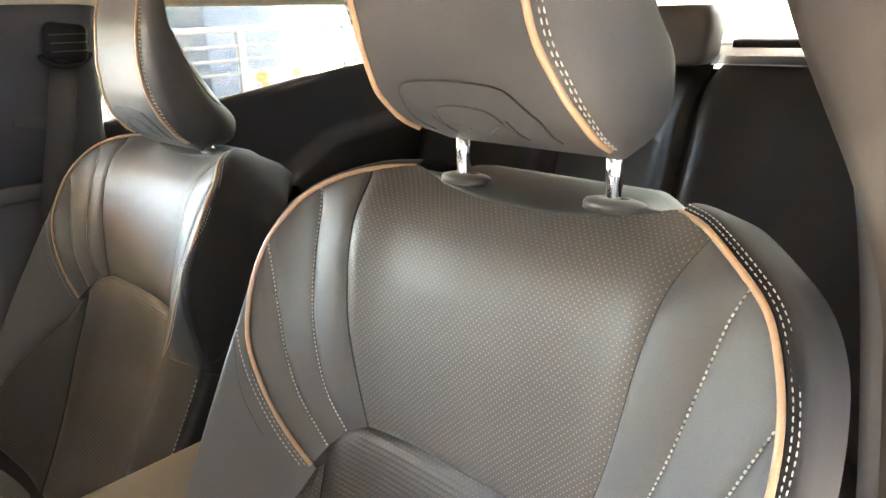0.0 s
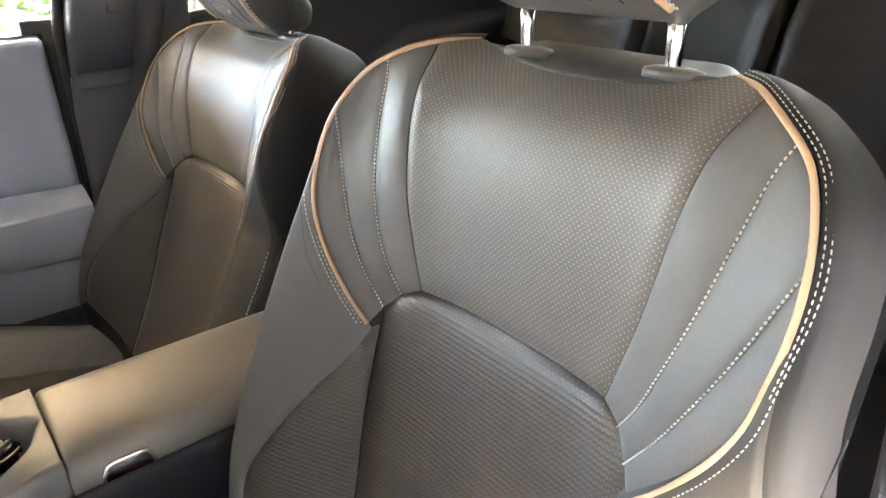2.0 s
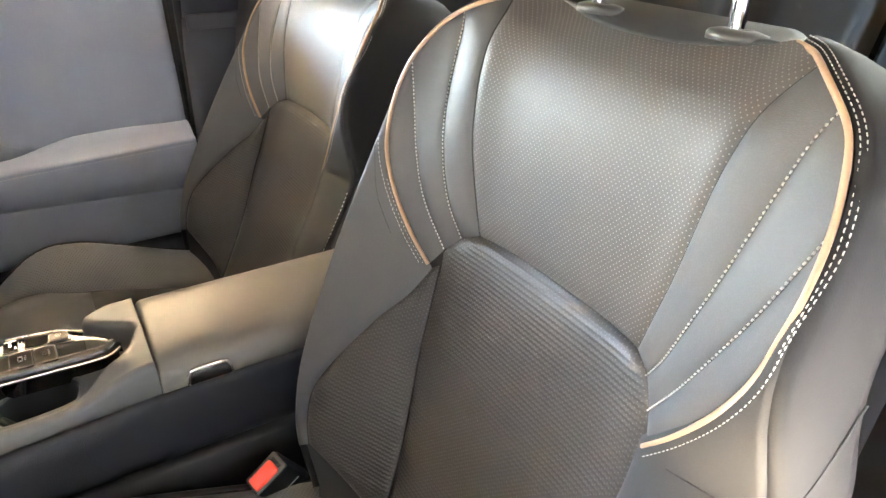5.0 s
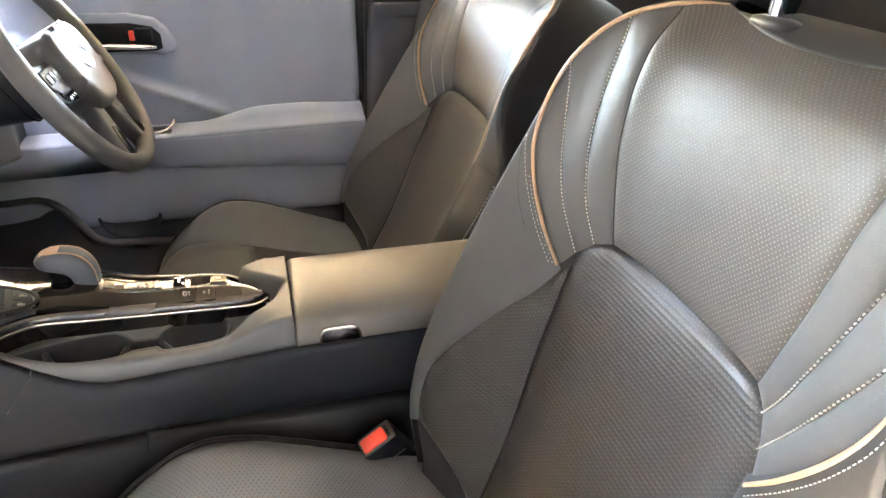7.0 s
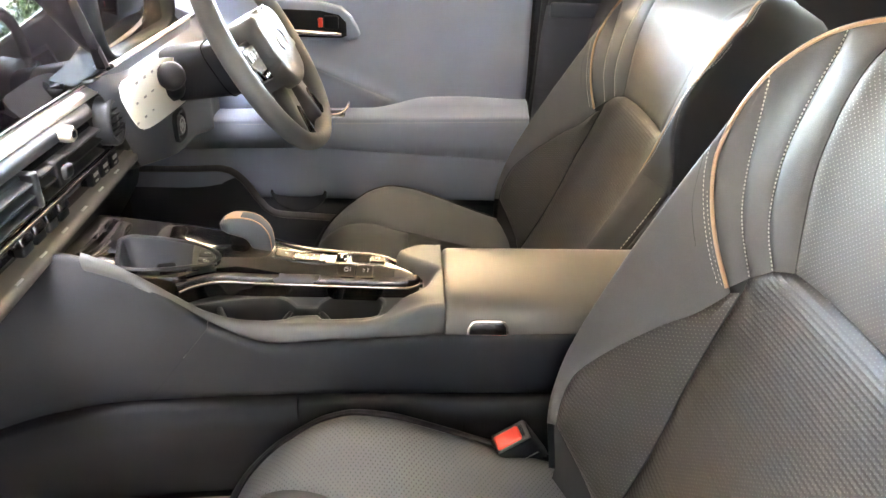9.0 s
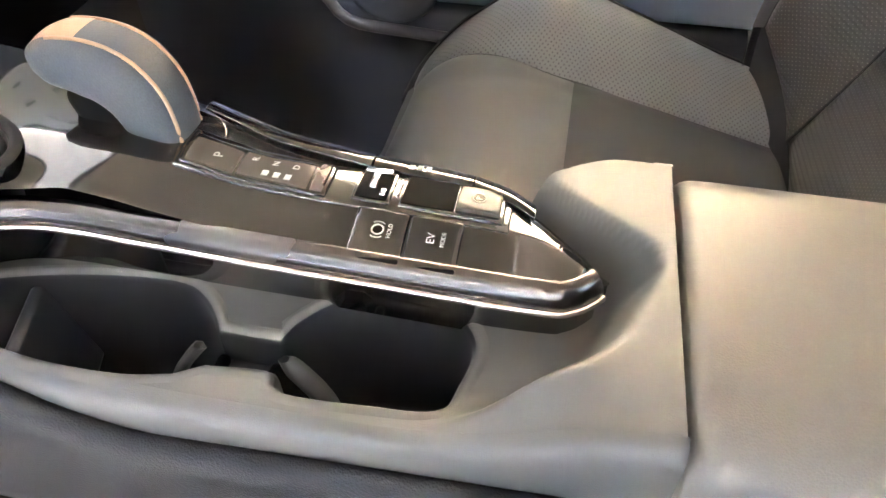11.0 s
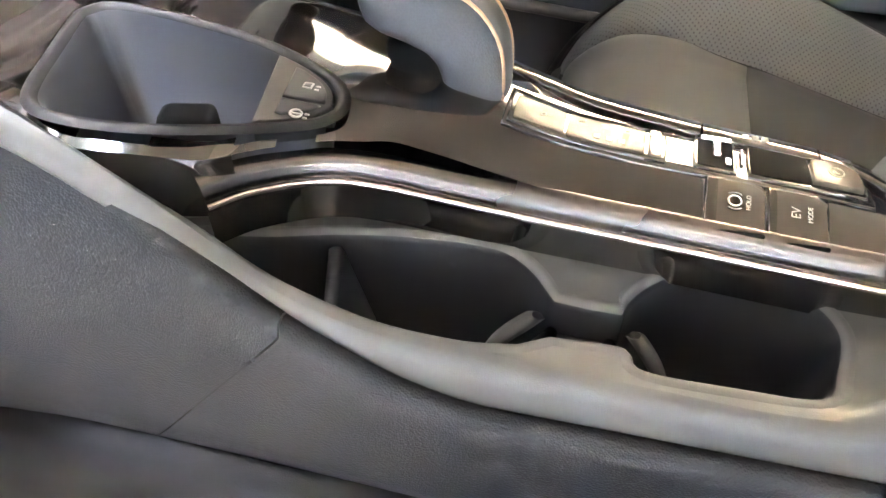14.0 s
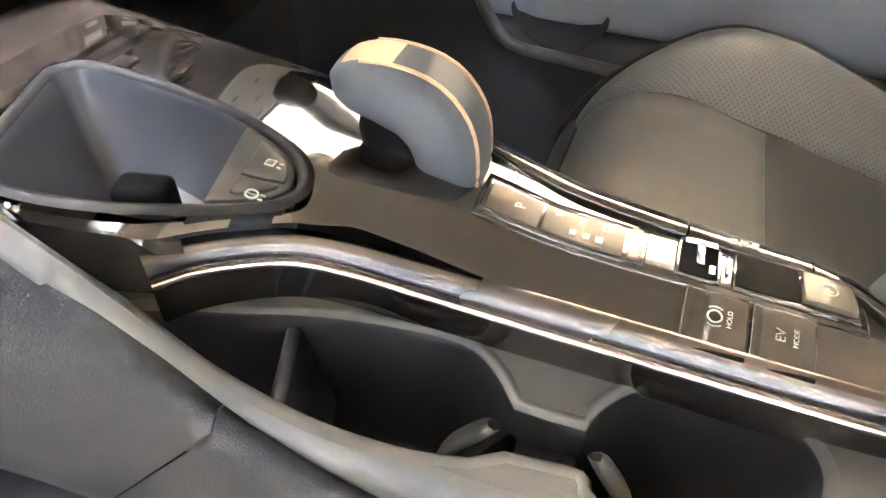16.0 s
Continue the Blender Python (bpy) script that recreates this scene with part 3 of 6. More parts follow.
        line, nor, rows = [], [], [[], []]
        for h in np.linspace(0.240, 0.462, 60):
            up = 0.090 - 0.014 * ease(0.245, 0.305, h) - 0.004 * ease(0.30, 0.36, h) - 0.012 * ease(0.40, 0.46, h)
            t = math.asin(min(0.97, (up / head_w(h)) ** (1 / H_U)))
            p = head_pt(h, s * t)
            q = head_pt(h, s * (t + 0.05)) - p
            v = head_pt(h + 0.003, s * t) - p
            n = q.cross(v)
            n = (n if n.dot(S_N) > 0 else -n).normalized()
            line.append(p + 0.001 * n)
            nor.append(n)
            for k, a in ((0, 0.0085), (1, 0.0125)):
                rows[k].append(head_pt(h, s * (t + a / head_w(h) * 1.15)) + 0.0006 * n)
        part("piping", tube(line, 0.0023, 8), M_pipe, head, "tan leather piping")
        for r in rows:
            part("double_stitching", stitch_row(r, nor, 0.0036, 0.0020, 0.00055), M_thread, head)
        up = Vector((0, 0, 1))
        base = sat(0.0735 * s, 0.236, -0.002)
        part("post", tube([base - 0.01 * up, base, base + 0.03 * up, base + 0.068 * up], 0.0066, 16), M_chrome, seat.children[0], "chrome post")
        c = sat(0.0735 * s, 0.2445, -0.002)
        ring = []
        tilt = S_UP.lerp(S_N, 0.22).normalized()
        ax = tilt.cross(S_Y).normalized()
        for r, z in ((0.0200, -0.004), (0.0200, 0.0005), (0.0185, 0.003), (0.0125, 0.0048), (0.0095, 0.0052), (0.0075, 0.0045), (0.0070, 0.0)):
            ring.append([c + r * 1.25 * math.cos(t) * S_Y + r * 0.95 * math.sin(t) * ax + z * tilt for t in np.linspace(0, 2 * math.pi, 28, endpoint=False)])
        part("post_guide", loft(ring), M_plast, seat.children[0], "black plastic post guide")
    # moulded flap low on the front, with a smaller tab in it, and the seam across each side
    for wd, top, lift, nm, lb in ((0.060, 0.268, 0.0012, "lower_cover", "moulded flap over the posts"), (0.034, 0.255, 0.0020, "cover_tab", "")):
        edge = [(wd, 0.2400), (wd * 1.03, 0.250), (wd * 0.98, top - 0.014), (wd * 0.80, top - 0.003), (wd * 0.5, top), (0, top + 0.001)]
        edge = [tuple(p) for p in spline(edge + [(-u, h) for u, h in edge[-2::-1]], 48)]
        skin = lambda u, h, d: head_pt(h, math.copysign(math.asin(min(0.97, (abs(u) / head_w(h)) ** (1 / H_U))), u)) + S_N * d
        rows = [[skin(u * k, 0.240 + (h - 0.240) * k, lift) for u, h in edge] for k in (1.0, 0.97, 0.85, 0.65, 0.45, 0.25, 0.05)]
        part(nm, grid_bm(rows), M_head_shade, head, lb)
        part("seam_bead", tube([skin(u, h, lift * 0.6) for u, h in edge], 0.0007, 6), M_shell, head)
    for s in (1, -1):
        rows = [head_pt(h, s * t) for h, t in ((0.306, 2.15), (0.308, 1.95), (0.316, 1.80), (0.335, 1.70), (0.36, 1.64), (0.39, 1.60), (0.42, 1.57))]
        part("seam_bead", tube(spline([tuple(p) for p in rows], 30), 0.0012, 6), M_shell, head)
    return head


seat, seat_head = build_seat()
driver = copy_thing(seat, Matrix.Translation(S_ROOT + Vector((0.0367, 0.74, -0.0345))))
tagged(driver, label="dark grey leather driver's seat beside the far door")
# the passenger's head restraint is drawn out and tilted forward
pivot = sat(0, 0.245, 0.017)
seat_head.matrix_basis = Matrix.Translation(pivot + S_UP * 0.039 + S_N * 0.023) @ Euler((0, radians(-13), 0)).to_matrix().to_4x4() @ Matrix.Diagonal((1.16, 1.0, 1.16, 1.0)) @ Matrix.Translation(-pivot)
# the driver's backrest leans further back, and the cushion stands higher and further forward
hinge = sat(0, 0, 0)
recline = Matrix.Translation(hinge + Vector((0.001, -0.022, -0.001))) @ Euler((0, radians(6.4), 0)).to_matrix().to_4x4() @ Matrix.Translation(-hinge)
for ob in driver.children:
    if ob.name.startswith("backrest"):
        ob.matrix_basis = recline
    elif ob.name.startswith("cushion"):
        ob.matrix_basis = Matrix.Translation((-0.012, -0.030, 0.041))
    elif ob.name.startswith("head_restraint"):
        ob.matrix_basis = Matrix.Translation((0.012, -0.012, 0.0))


# ---- centre console ----
M_void = mat("black_recess", (0.004, 0.004, 0.004), rough=0.7, var=0.1, bump=0, spec=0.05)
edge_z = smooth_table([-0.96, -0.896, -0.86, -0.824, -0.763, -0.702, -0.66, -0.619, -0.584, -0.526, -0.424, -0.359, 0.05],
                      [0.575, 0.592, 0.606, 0.612, 0.592, 0.554, 0.524, 0.499, 0.4895, 0.494, 0.501, 0.506, 0.512], 0.010)
seam_z = smooth_table([-0.98, -0.9, -0.8, -0.65, -0.553, 0.05], [0.345, 0.378, 0.402, 0.412, 0.417, 0.421], 0.02)
rim_z = smooth_table([-0.82, -0.76, -0.699, -0.674, -0.627, -0.57, -0.469, -0.432, -0.40, -0.382, -0.36],
                     [0.632, 0.605, 0.562, 0.541, 0.526, 0.522, 0.5235, 0.532, 0.547, 0.5525, 0.5540], 0.010)
isle_z = smooth_table([-0.84, -0.70, -0.65, -0.60, -0.55, -0.45, -0.41, -0.385], [0.603, 0.586, 0.578, 0.567, 0.560, 0.556, 0.552, 0.545], 0.012)

console = group("centre_console", Matrix.Translation((-0.4, 0, 0.1)), "black centre console with gloss panel, cup holders and armrest", "console")
con_inv = Matrix.Translation((0.4, 0, -0.1))


def cpart(name, bm, m, label="", parent=None, smooth=True):
    bm.transform(con_inv)
    return part(name, bm, m, parent or console, label, smooth)


# the knee panels on the passenger's side, parted by a straight slanting joint
def straight(d):
    x = -0.660 - 0.092 * d
    z = 0.524 + (0.407 - 0.524) * d
    return (edge_z(x) - z) / (edge_z(x) - seam_z(x) - 0.001)


def knee(x0f, x1f, name, m, n=30):
    rows = []
    prof = ((-0.03, 0.012, -0.001), (-0.01, 0.0090, 0.0050), (0.0, 0.0045, 0.0066), (0.0, 0.0008, 0.0050), (0.0, -0.0015, 0.0), (0.05, -0.0025, 0), (0.15, -0.003, 0), (0.35, -0.003, 0), (0.6, -0.003, 0),
            (0.85, -0.003, 0), (0.97, -0.0025, 0), (1.0, -0.0005, 0))
    for t in np.linspace(0, 1, n + 1):
        row = []
        for v, dy, dz in prof:
            d = max(0, v)
            x = x0f(d) * (1 - t) + x1f(d) * t
            e = d + (straight(d) - d) * (t if x1f(0.5) < -0.5 else 1 - t) ** 3
            z = edge_z(x) * (1 - e) + (seam_z(x) + 0.001) * e + dz
            bulge = -0.014 * ease(-0.70, -0.85, x) * math.sin(math.pi * d)
            bulge += 0.016 * max(0, 1 - d / 0.22) ** 2 * ease(-0.66, -0.80, x)
            row.append((x, -0.082 + dy + bulge, z))
        rows.append(row)
    return cpart(name, grid_bm(rows), m, "grained black vinyl knee panel")


split = lambda d: -0.660 - 0.092 * d
knee(lambda d: -0.98, lambda d: split(d) - 0.0004, "knee_panel", M_grain, 50)
knee(lambda d: split(d) + 0.0004, lambda d: 0.05, "knee_panel", M_grain, 60)
rows = [[(x, y, z) for y, z in ((-0.074, seam_z(x) - 0.002), (-0.0835, seam_z(x) - 0.003), (-0.089, seam_z(x) - 0.004), (-0.0965, seam_z(x) - 0.009),
                                (-0.0965, seam_z(x) - 0.05), (-0.0955, 0.262 + 0.09 * (x + 0.55)), (-0.092, 0.258 + 0.09 * (x + 0.55)), (-0.085, 0.258 + 0.09 * (x + 0.55)))] for x in np.linspace(-0.98, -0.555, 30)]
cpart("lower_panel", grid_bm(rows), M_plast_dk, "scuffed black lower side panel")
rows = [[(x, y, z) for y, z in ((-0.074, seam_z(x) - 0.001), (-0.0835, seam_z(x) - 0.002), (-0.0875, seam_z(x) - 0.003), (-0.0945, seam_z(x) - 0.008),
                                (-0.094, seam_z(x) - 0.05), (-0.090, 0.09))] for x in np.linspace(-0.553, 0.05, 30)]
cpart("lower_panel", grid_bm(rows), M_plast_dk, "black lower side panel")

# cup holder opening, one joined outline for both cups
CUPS = spline([(-0.557, -0.033), (-0.571, -0.017), (-0.588, -0.009), (-0.622, -0.011), (-0.660, -0.019), (-0.696, -0.032), (-0.716, -0.045), (-0.715, -0.055),
               (-0.690, -0.062), (-0.643, -0.066), (-0.594, -0.0645), (-0.568, -0.059)], 60)
CUPS2 = spline([(-0.556, -0.052), (-0.527, -0.050), (-0.519, -0.059), (-0.48, -0.058), (-0.453, -0.0555), (-0.446, -0.040), (-0.443, -0.019), (-0.453, -0.004),
                (-0.471, 0.002), (-0.495, 0.0), (-0.513, -0.008), (-0.525, -0.022), (-0.529, -0.033)], 70)
CUPS = np.vstack([CUPS, CUPS2, [(-0.543, -0.0335)]])


def inside(p, loop):
    x, y = p
    hit = False
    for (x1, y1), (x2, y2) in zip(loop, np.roll(loop, -1, axis=0)):
        if (y1 > y) != (y2 > y) and x < (x2 - x1) * (y - y1) / (y2 - y1) + x1:
            hit = not hit
    return hit


def offset_loop(loop, d):
    """Moves a closed loop outwards by d."""
    area = 0.5 * sum(a[0] * b[1] - b[0] * a[1] for a, b in zip(loop, np.roll(loop, -1, axis=0)))
    t = np.roll(loop, -2, axis=0) - np.roll(loop, 2, axis=0)
    n = np.stack([t[:, 1], -t[:, 0]], 1)
    n /= np.linalg.norm(n, axis=1)[:, None] + 1e-9
    return loop + (d if area > 0 else -d) * n


cove = smooth_table([-0.07, -0.055, -0.04, -0.021, -0.009, 0.011, 0.0215, 0.03, 0.045, 0.058, 0.09], [-0.458, -0.432, -0.408, -0.392, -0.3876, -0.3805, -0.374, -0.385, -0.41, -0.43, -0.44], 0.006)


def deck_z(x, y):
    c = cove(y)
    base = 0.5225 + 0.0315 * ease(c - 0.008, c + 0.014, x) + 0.035 * ease(-0.68, -0.80, x)
    near = rim_z(x)
    k = ease(-0.045, -0.068, y)
    return base * (1 - k) + near * k


deck_far = lambda x: 0.020 + 0.037 * ease(-0.455, -0.44, x) + 0.031 * ease(-0.45, -0.385, x)
clear = offset_loop(CUPS, 0.0018)
bm = bmesh.new()
xs = np.arange(-0.745, -0.3615, 0.0026)
vs = {}
for i, x in enumerate(xs):
    y1 = deck_far(x)
    for j, t in enumerate(np.linspace(0, 1, 58)):
        y = -0.0675 + t * (y1 + 0.0675)
        if not inside((x, y), clear):
            vs[i, j] = bm.verts.new((x, y, deck_z(x, y)))
for (i, j), v in vs.items():
    q = [vs.get(k) for k in ((i, j), (i + 1, j), (i + 1, j + 1), (i, j + 1))]
    if all(q):
        bm.faces.new(q)
upper = cpart("upper_tray", bm, M_deck, "soft black plastic cup holder surround")
# the rolled outer wall of the surround
rows = []
for x in np.linspace(-0.80, -0.362, 90):
    r, e = rim_z(x), edge_z(x)
    rows.append([(x, -0.0675, r), (x, -0.0705, r - 0.0008), (x, -0.0735, r - 0.004), (x, -0.0752, r - 0.010), (x, -0.0745, min(r - 0.012, e + 0.004)), (x, -0.072, e - 0.004)])
cpart("tray_wall", grid_bm(rows), M_deck, "", upper)
# far wall and rear wall of the console
rows = []
for x in np.linspace(-0.456, -0.362, 24):
    y, z = deck_far(x), deck_z(x, 0.0)
    rows.append([(x, y - 0.001, z + 0.0002), (x, y + 0.0025, z - 0.001), (x, y + 0.004, z - 0.005), (x, y + 0.004, 0.1)])
cpart("side_wall", grid_bm(rows), M_deck, "", upper)
rows = [[(x, w, 0.53), (x, w + 0.001, 0.50), (x, w + 0.003, 0.1)] for x, w in [(x, min(0.084, 0.0625 + 0.24 * max(0, -0.52 - x))) for x in np.linspace(-0.98, -0.44, 24)]]
cpart("side_wall", grid_bm(rows), M_plast_dk, "", upper)


def pocket(loop, zf, depth, m_rim, m_in, names, floor_z=None, taper=0.004, rim=0.0066, lift=0.0008, parent=None):
    """The rim and liner of an opening."""
    n = len(loop)
    rows = []
    for d, dz in ((rim, -0.0006), (rim * 0.6, lift), (rim * 0.25, lift), (0.0, -0.0012)):
        l = offset_loop(loop, d)
        rows.append([(x, y, zf(x, y) + dz) for x, y in l])
    cpart(names[0], grid_bm(rows, close_u=True), m_rim, "", parent)
    rows = []
    for d, dz in ((0.0, -0.0012), (-0.0015, -0.004), (-taper, -depth + 0.006), (-taper - 0.006, -depth)):
        l = offset_loop(loop, d)
        rows.append([(x, y, (zf(x, y) + dz) if dz > -depth + 0.007 - 1e-9 or floor_z is None else floor_z) for x, y in l])
    bm = grid_bm(rows, close_u=True)
    bm.verts.ensure_lookup_table()
    last = [bm.verts[3 * n + j] for j in range(n)]
    c = bm.verts.new((float(np.mean(loop[:, 0])), float(np.mean(loop[:, 1])), float(np.mean([r[2] for r in rows[-1]]))))
    for j in range(n):
        bm.faces.new((last[j], last[(j + 1) % n], c))
    return cpart(names[1], bm, m_in, "", parent)


pocket(CUPS, deck_z, 0.084, M_deck, M_cup, ("cup_rim", "cup_liner"), parent=upper)
cpart("cup_divider", box((-0.543, -0.0425, 0.478), (0.027, 0.022, 0.052), 0.003), M_cup, "low divider between the cups", upper)
cpart("notch", box((-0.5415, -0.0575, 0.5165), (0.034, 0.011, 0.010), 0.003), M_deck, "", upper)


def flap(x0, x1, bow):
    """A sprung bottle tab: a curved blade from the rim down into the cup."""
    rows = []
    for v in np.linspace(0, 1, 16):
        x = x0 + (x1 - x0) * v + bow * math.sin(math.pi * v)
        z = 0.522 - 0.058 * v
        w = 0.0052 + 0.0006 * math.sin(math.pi * v) - 0.002 * ease(0.85, 1, v) - 0.0030 * ease(0.10, 0, v) ** 2
        t = 0.0026 * math.copysign(1, bow)
        rows.append([(x, -0.043 - w, z), (x + t, -0.043 - w * 0.8, z + 0.0006), (x + t * 1.2, -0.043, z + 0.0008), (x + t, -0.043 + w * 0.8, z + 0.0006), (x, -0.043 + w, z), (x - t, -0.043, z - 0.001)])
    return grid_bm(rows, close_u=True)


for x0, x1, bow in ((-0.562, -0.584, -0.0075), (-0.524, -0.505, 0.0075)):
    tb = cpart("bottle_tab", flap(x0, x1, bow), M_plast, "sprung curved bottle tab", upper)
    cpart("tab_slot", box(((x0 + x1) / 2 - bow * 1.1, -0.0435, 0.490), (0.006, 0.015, 0.044), 0.003, Euler((0, radians(26 if bow < 0 else -26), 0)).to_matrix()), M_void, "", tb)
cpart("cup_fin", box((-0.650, -0.036, 0.488), (0.0075, 0.046, 0.056), 0.0030, Euler((0, radians(-14), radians(18))).to_matrix()), M_cup, "thin fin", upper)

# gloss black island round the selector
near_y = smooth_table([-0.83, -0.75, -0.70, -0.686, -0.66, -0.636, -0.61, -0.5, -0.42, -0.405, -0.396, -0.391, -0.3885],
                      [-0.062, -0.060, -0.047, -0.0325, -0.012, -0.004, -0.003, -0.004, -0.003, 0.0005, 0.005, 0.010, 0.0165], 0.004)
far_y = smooth_table([-0.83, -0.66, -0.60, -0.56, -0.511, -0.457, -0.439, -0.424, -0.408, -0.398, -0.392, -0.3885],
                     [0.086, 0.086, 0.077, 0.067, 0.0605, 0.056, 0.051, 0.041, 0.028, 0.0215, 0.0185, 0.0175], 0.003)


def isle(x, y):
    a, b = near_y(x), far_y(x)
    t = (y - a) / max(1e-4, b - a)
    d0, d1 = max(0, y - a), max(0, b - y)
    k = ease(-0.635, -0.665, x)
    flat = isle_z(x) - 0.0062 * (max(0, 0.0225 - y) / 0.0255) ** 1.6
    z = flat * (1 - k) + (isle_z(x) - 0.0095 * math.exp(-d0 / 0.011)) * k - 0.006 * math.exp(-d1 / 0.005)
    return z + 0.006 * math.exp(-((x + 0.612) ** 2 + (y - 0.045) ** 2) / 0.0009) - 0.004 * ease(-0.402, -0.389, x)


TRAY = spline([(-0.7858, 0.0135), (-0.7790, 0.0235), (-0.757, 0.0270), (-0.720, 0.0265), (-0.696, 0.0225), (-0.6750, 0.0155), (-0.6655, 0.0080), (-0.6615, -0.0015), (-0.6625, -0.0085), (-0.6685, -0.0170),
               (-0.688, -0.0300), (-0.711, -0.0420), (-0.735, -0.0500), (-0.755, -0.0525), (-0.7650, -0.0480), (-0.771, -0.036), (-0.7765, -0.018), (-0.783, 0.003), (-0.7858, 0.0130)], 110)[:-1]
tray_z = lambda x, y: isle_z(x) + 0.001
hole = offset_loop(TRAY, -0.0004)
bm = bmesh.new()
X = np.concatenate([np.arange(-0.84, -0.42, 0.0026), np.linspace(-0.42, -0.389, 20)])
vs = {}
for i, x in enumerate(X):
    a, b = near_y(x), far_y(x)
    for j, t in enumerate(np.concatenate([np.linspace(0, 0.2, 9)[:-1], np.linspace(0.2, 0.85, 34)[:-1], np.linspace(0.85, 1, 8)])):
        y = a + (b - a) * t
        if not inside((x, y), hole):
            vs[i, j] = bm.verts.new((x, y, isle(x, y)))
for (i, j) in list(vs):
    q = [vs.get(k) for k in ((i, j), (i + 1, j), (i + 1, j + 1), (i, j + 1))]
    if all(q):
        bm.faces.new(q)
island = cpart("gloss_panel", bm, M_gloss, "gloss black panel round the gear selector")
rows = [[(x, far_y(x), isle(x, far_y(x))), (x, far_y(x) + 0.001, isle(x, far_y(x)) - 0.004), (x, far_y(x) + 0.001, 0.515)] for x in X]
cpart("panel_skirt", grid_bm(rows), M_gloss, "", island)
rows = [[(x, near_y(x), isle(x, near_y(x))), (x, near_y(x) - 0.0006, isle(x, near_y(x)) - 0.003), (x, near_y(x) - 0.0006, 0.548)] for x in X if x < -0.69]
cpart("panel_skirt", grid_bm(rows), M_gloss, "", island)

# metal band and bright lip along the near edge
BAND = spline([(-0.699, -0.053, 0.5585), (-0.686, -0.037, 0.557), (-0.662, -0.0185, 0.553), (-0.637, -0.0115, 0.549), (-0.60, -0.0100, 0.546), (-0.5, -0.0105, 0.543),
               (-0.42, -0.0095, 0.540), (-0.404, -0.006, 0.5395), (-0.3950, 0.0015, 0.5390), (-0.3915, 0.006, 0.5385)], 120)


def sweep(line, prof):
    """Carries a profile of (out, up) along a line; out lies to the line's right."""
    rows = []
    n = len(line)
    for i, p in enumerate(line):
        d = line[min(i + 1, n - 1)] - line[max(i - 1, 0)]
        o = np.array([d[1], -d[0]]) / np.hypot(d[0], d[1])
        rows.append([(p[0] + o[0] * a, p[1] + o[1] * a, p[2] + b) for a, b in prof])
    return grid_bm(rows)


cpart("metal_band", sweep(BAND, [(-0.0085, 0.0112), (-0.0065, 0.0118), (-0.0035, 0.0098), (-0.0012, 0.0062), (-0.0002, 0.0022), (-0.0008, 0.0010)]), M_satin, "dark satin metal band", island)
cpart("bright_lip", sweep(BAND, [(-0.0008, 0.0008), (0.0008, 0.0012), (0.0017, 0.0003), (0.0017, -0.0012), (0.0006, -0.0024), (-0.0012, -0.0026)]), M_bright, "bright metal lip", island)
cpart("band_foot", sweep(BAND, [(-0.001, -0.0026), (-0.0025, -0.006), (-0.003, -0.024)]), M_gloss, "", island)

# phone tray ahead of the selector
pocket(TRAY, tray_z, 0.062, M_plast_dk, M_tray, ("tray_rim", "phone_tray"), floor_z=0.535, taper=0.006, rim=0.006, lift=0.0012, parent=island)
tb = cpart("tray_block", box((-0.7220, -0.0200, 0.556), (0.024, 0.016, 0.046), 0.004, Euler((0, 0, radians(14))).to_matrix()), M_void, "black upright block in the tray", island)
cpart("block_face", box((-0.7195, -0.0290, 0.553), (0.013, 0.008, 0.042), 0.0025, Euler((0, 0, radians(14))).to_matrix()), M_wall_pl, "", tb)
def on_tray(loop, z0, z1, name, m, parent, label=""):
    """A flat piece that follows the slope of the tray's rim."""
    bm = prism(loop, z0, z1, 0.0009)
    for v in bm.verts:
        v.co.z += isle_z(v.co.x)
    return cpart(name, bm, m, label, parent)


M_switch = mat("switch_plastic", (0.013, 0.0135, 0.014), rough=0.5, spec=0.35, var=0.08, bscale=1200, bump=0.12)
front_x = lambda y: -0.6940 - 0.19 * y
rim_in = [tuple(p) for p in offset_loop(TRAY, -0.0015)]
cut = [p for p in rim_in if p[0] > front_x(p[1])]
cut.sort(key=lambda p: math.atan2(p[1] + 0.008, p[0] + 0.694))
switch_plate = on_tray(cut, -0.010, 0.0010, "switch_plate", M_switch, island, "dark grey plate with two push switches")
split_y = lambda x: -0.0079 + 0.16 * (x + 0.6824)
for up in (1, 0):
    ring = [tuple(p) for p in offset_loop(TRAY, -0.0042)]
    arc = [p for p in ring if p[0] > -0.6836 - 0.149 * p[1] and ((p[1] > split_y(p[0]) + 0.0005) if up else (p[1] < split_y(p[0]) - 0.0005))]
    arc.sort(key=lambda p: p[1])
    e = 0.0005 if up else -0.0005
    y_out = arc[-1][1] if up else arc[0][1]
    a, b = (-0.6836 - 0.149 * (split_y(-0.6824) + e), split_y(-0.6824) + e), (-0.6836 - 0.149 * y_out, y_out)
    loop = [a, *arc, b] if up else [b, *arc, a]
    on_tray(loop, -0.006, 0.0022, "push_switch", M_switch, switch_plate)


def writing(text, c, size, m, parent, tilt=0.0, turn=90):
    """Printed letters that lie on a panel and read from the seats."""
    cu = bpy.data.curves.new("legend", 'FONT')
    cu.body, cu.size, cu.align_x, cu.align_y, cu.extrude = text, size, 'CENTER', 'CENTER', 0.00006
    ob = bpy.data.objects.new("legend", cu)
    me = bpy.data.meshes.new_from_object(ob)
    bpy.data.objects.remove(ob)
    me.transform(con_inv @ Matrix.Translation(c) @ Euler((0, 0, radians(turn))).to_matrix().to_4x4() @ Euler((0, radians(-tilt), 0)).to_matrix().to_4x4())
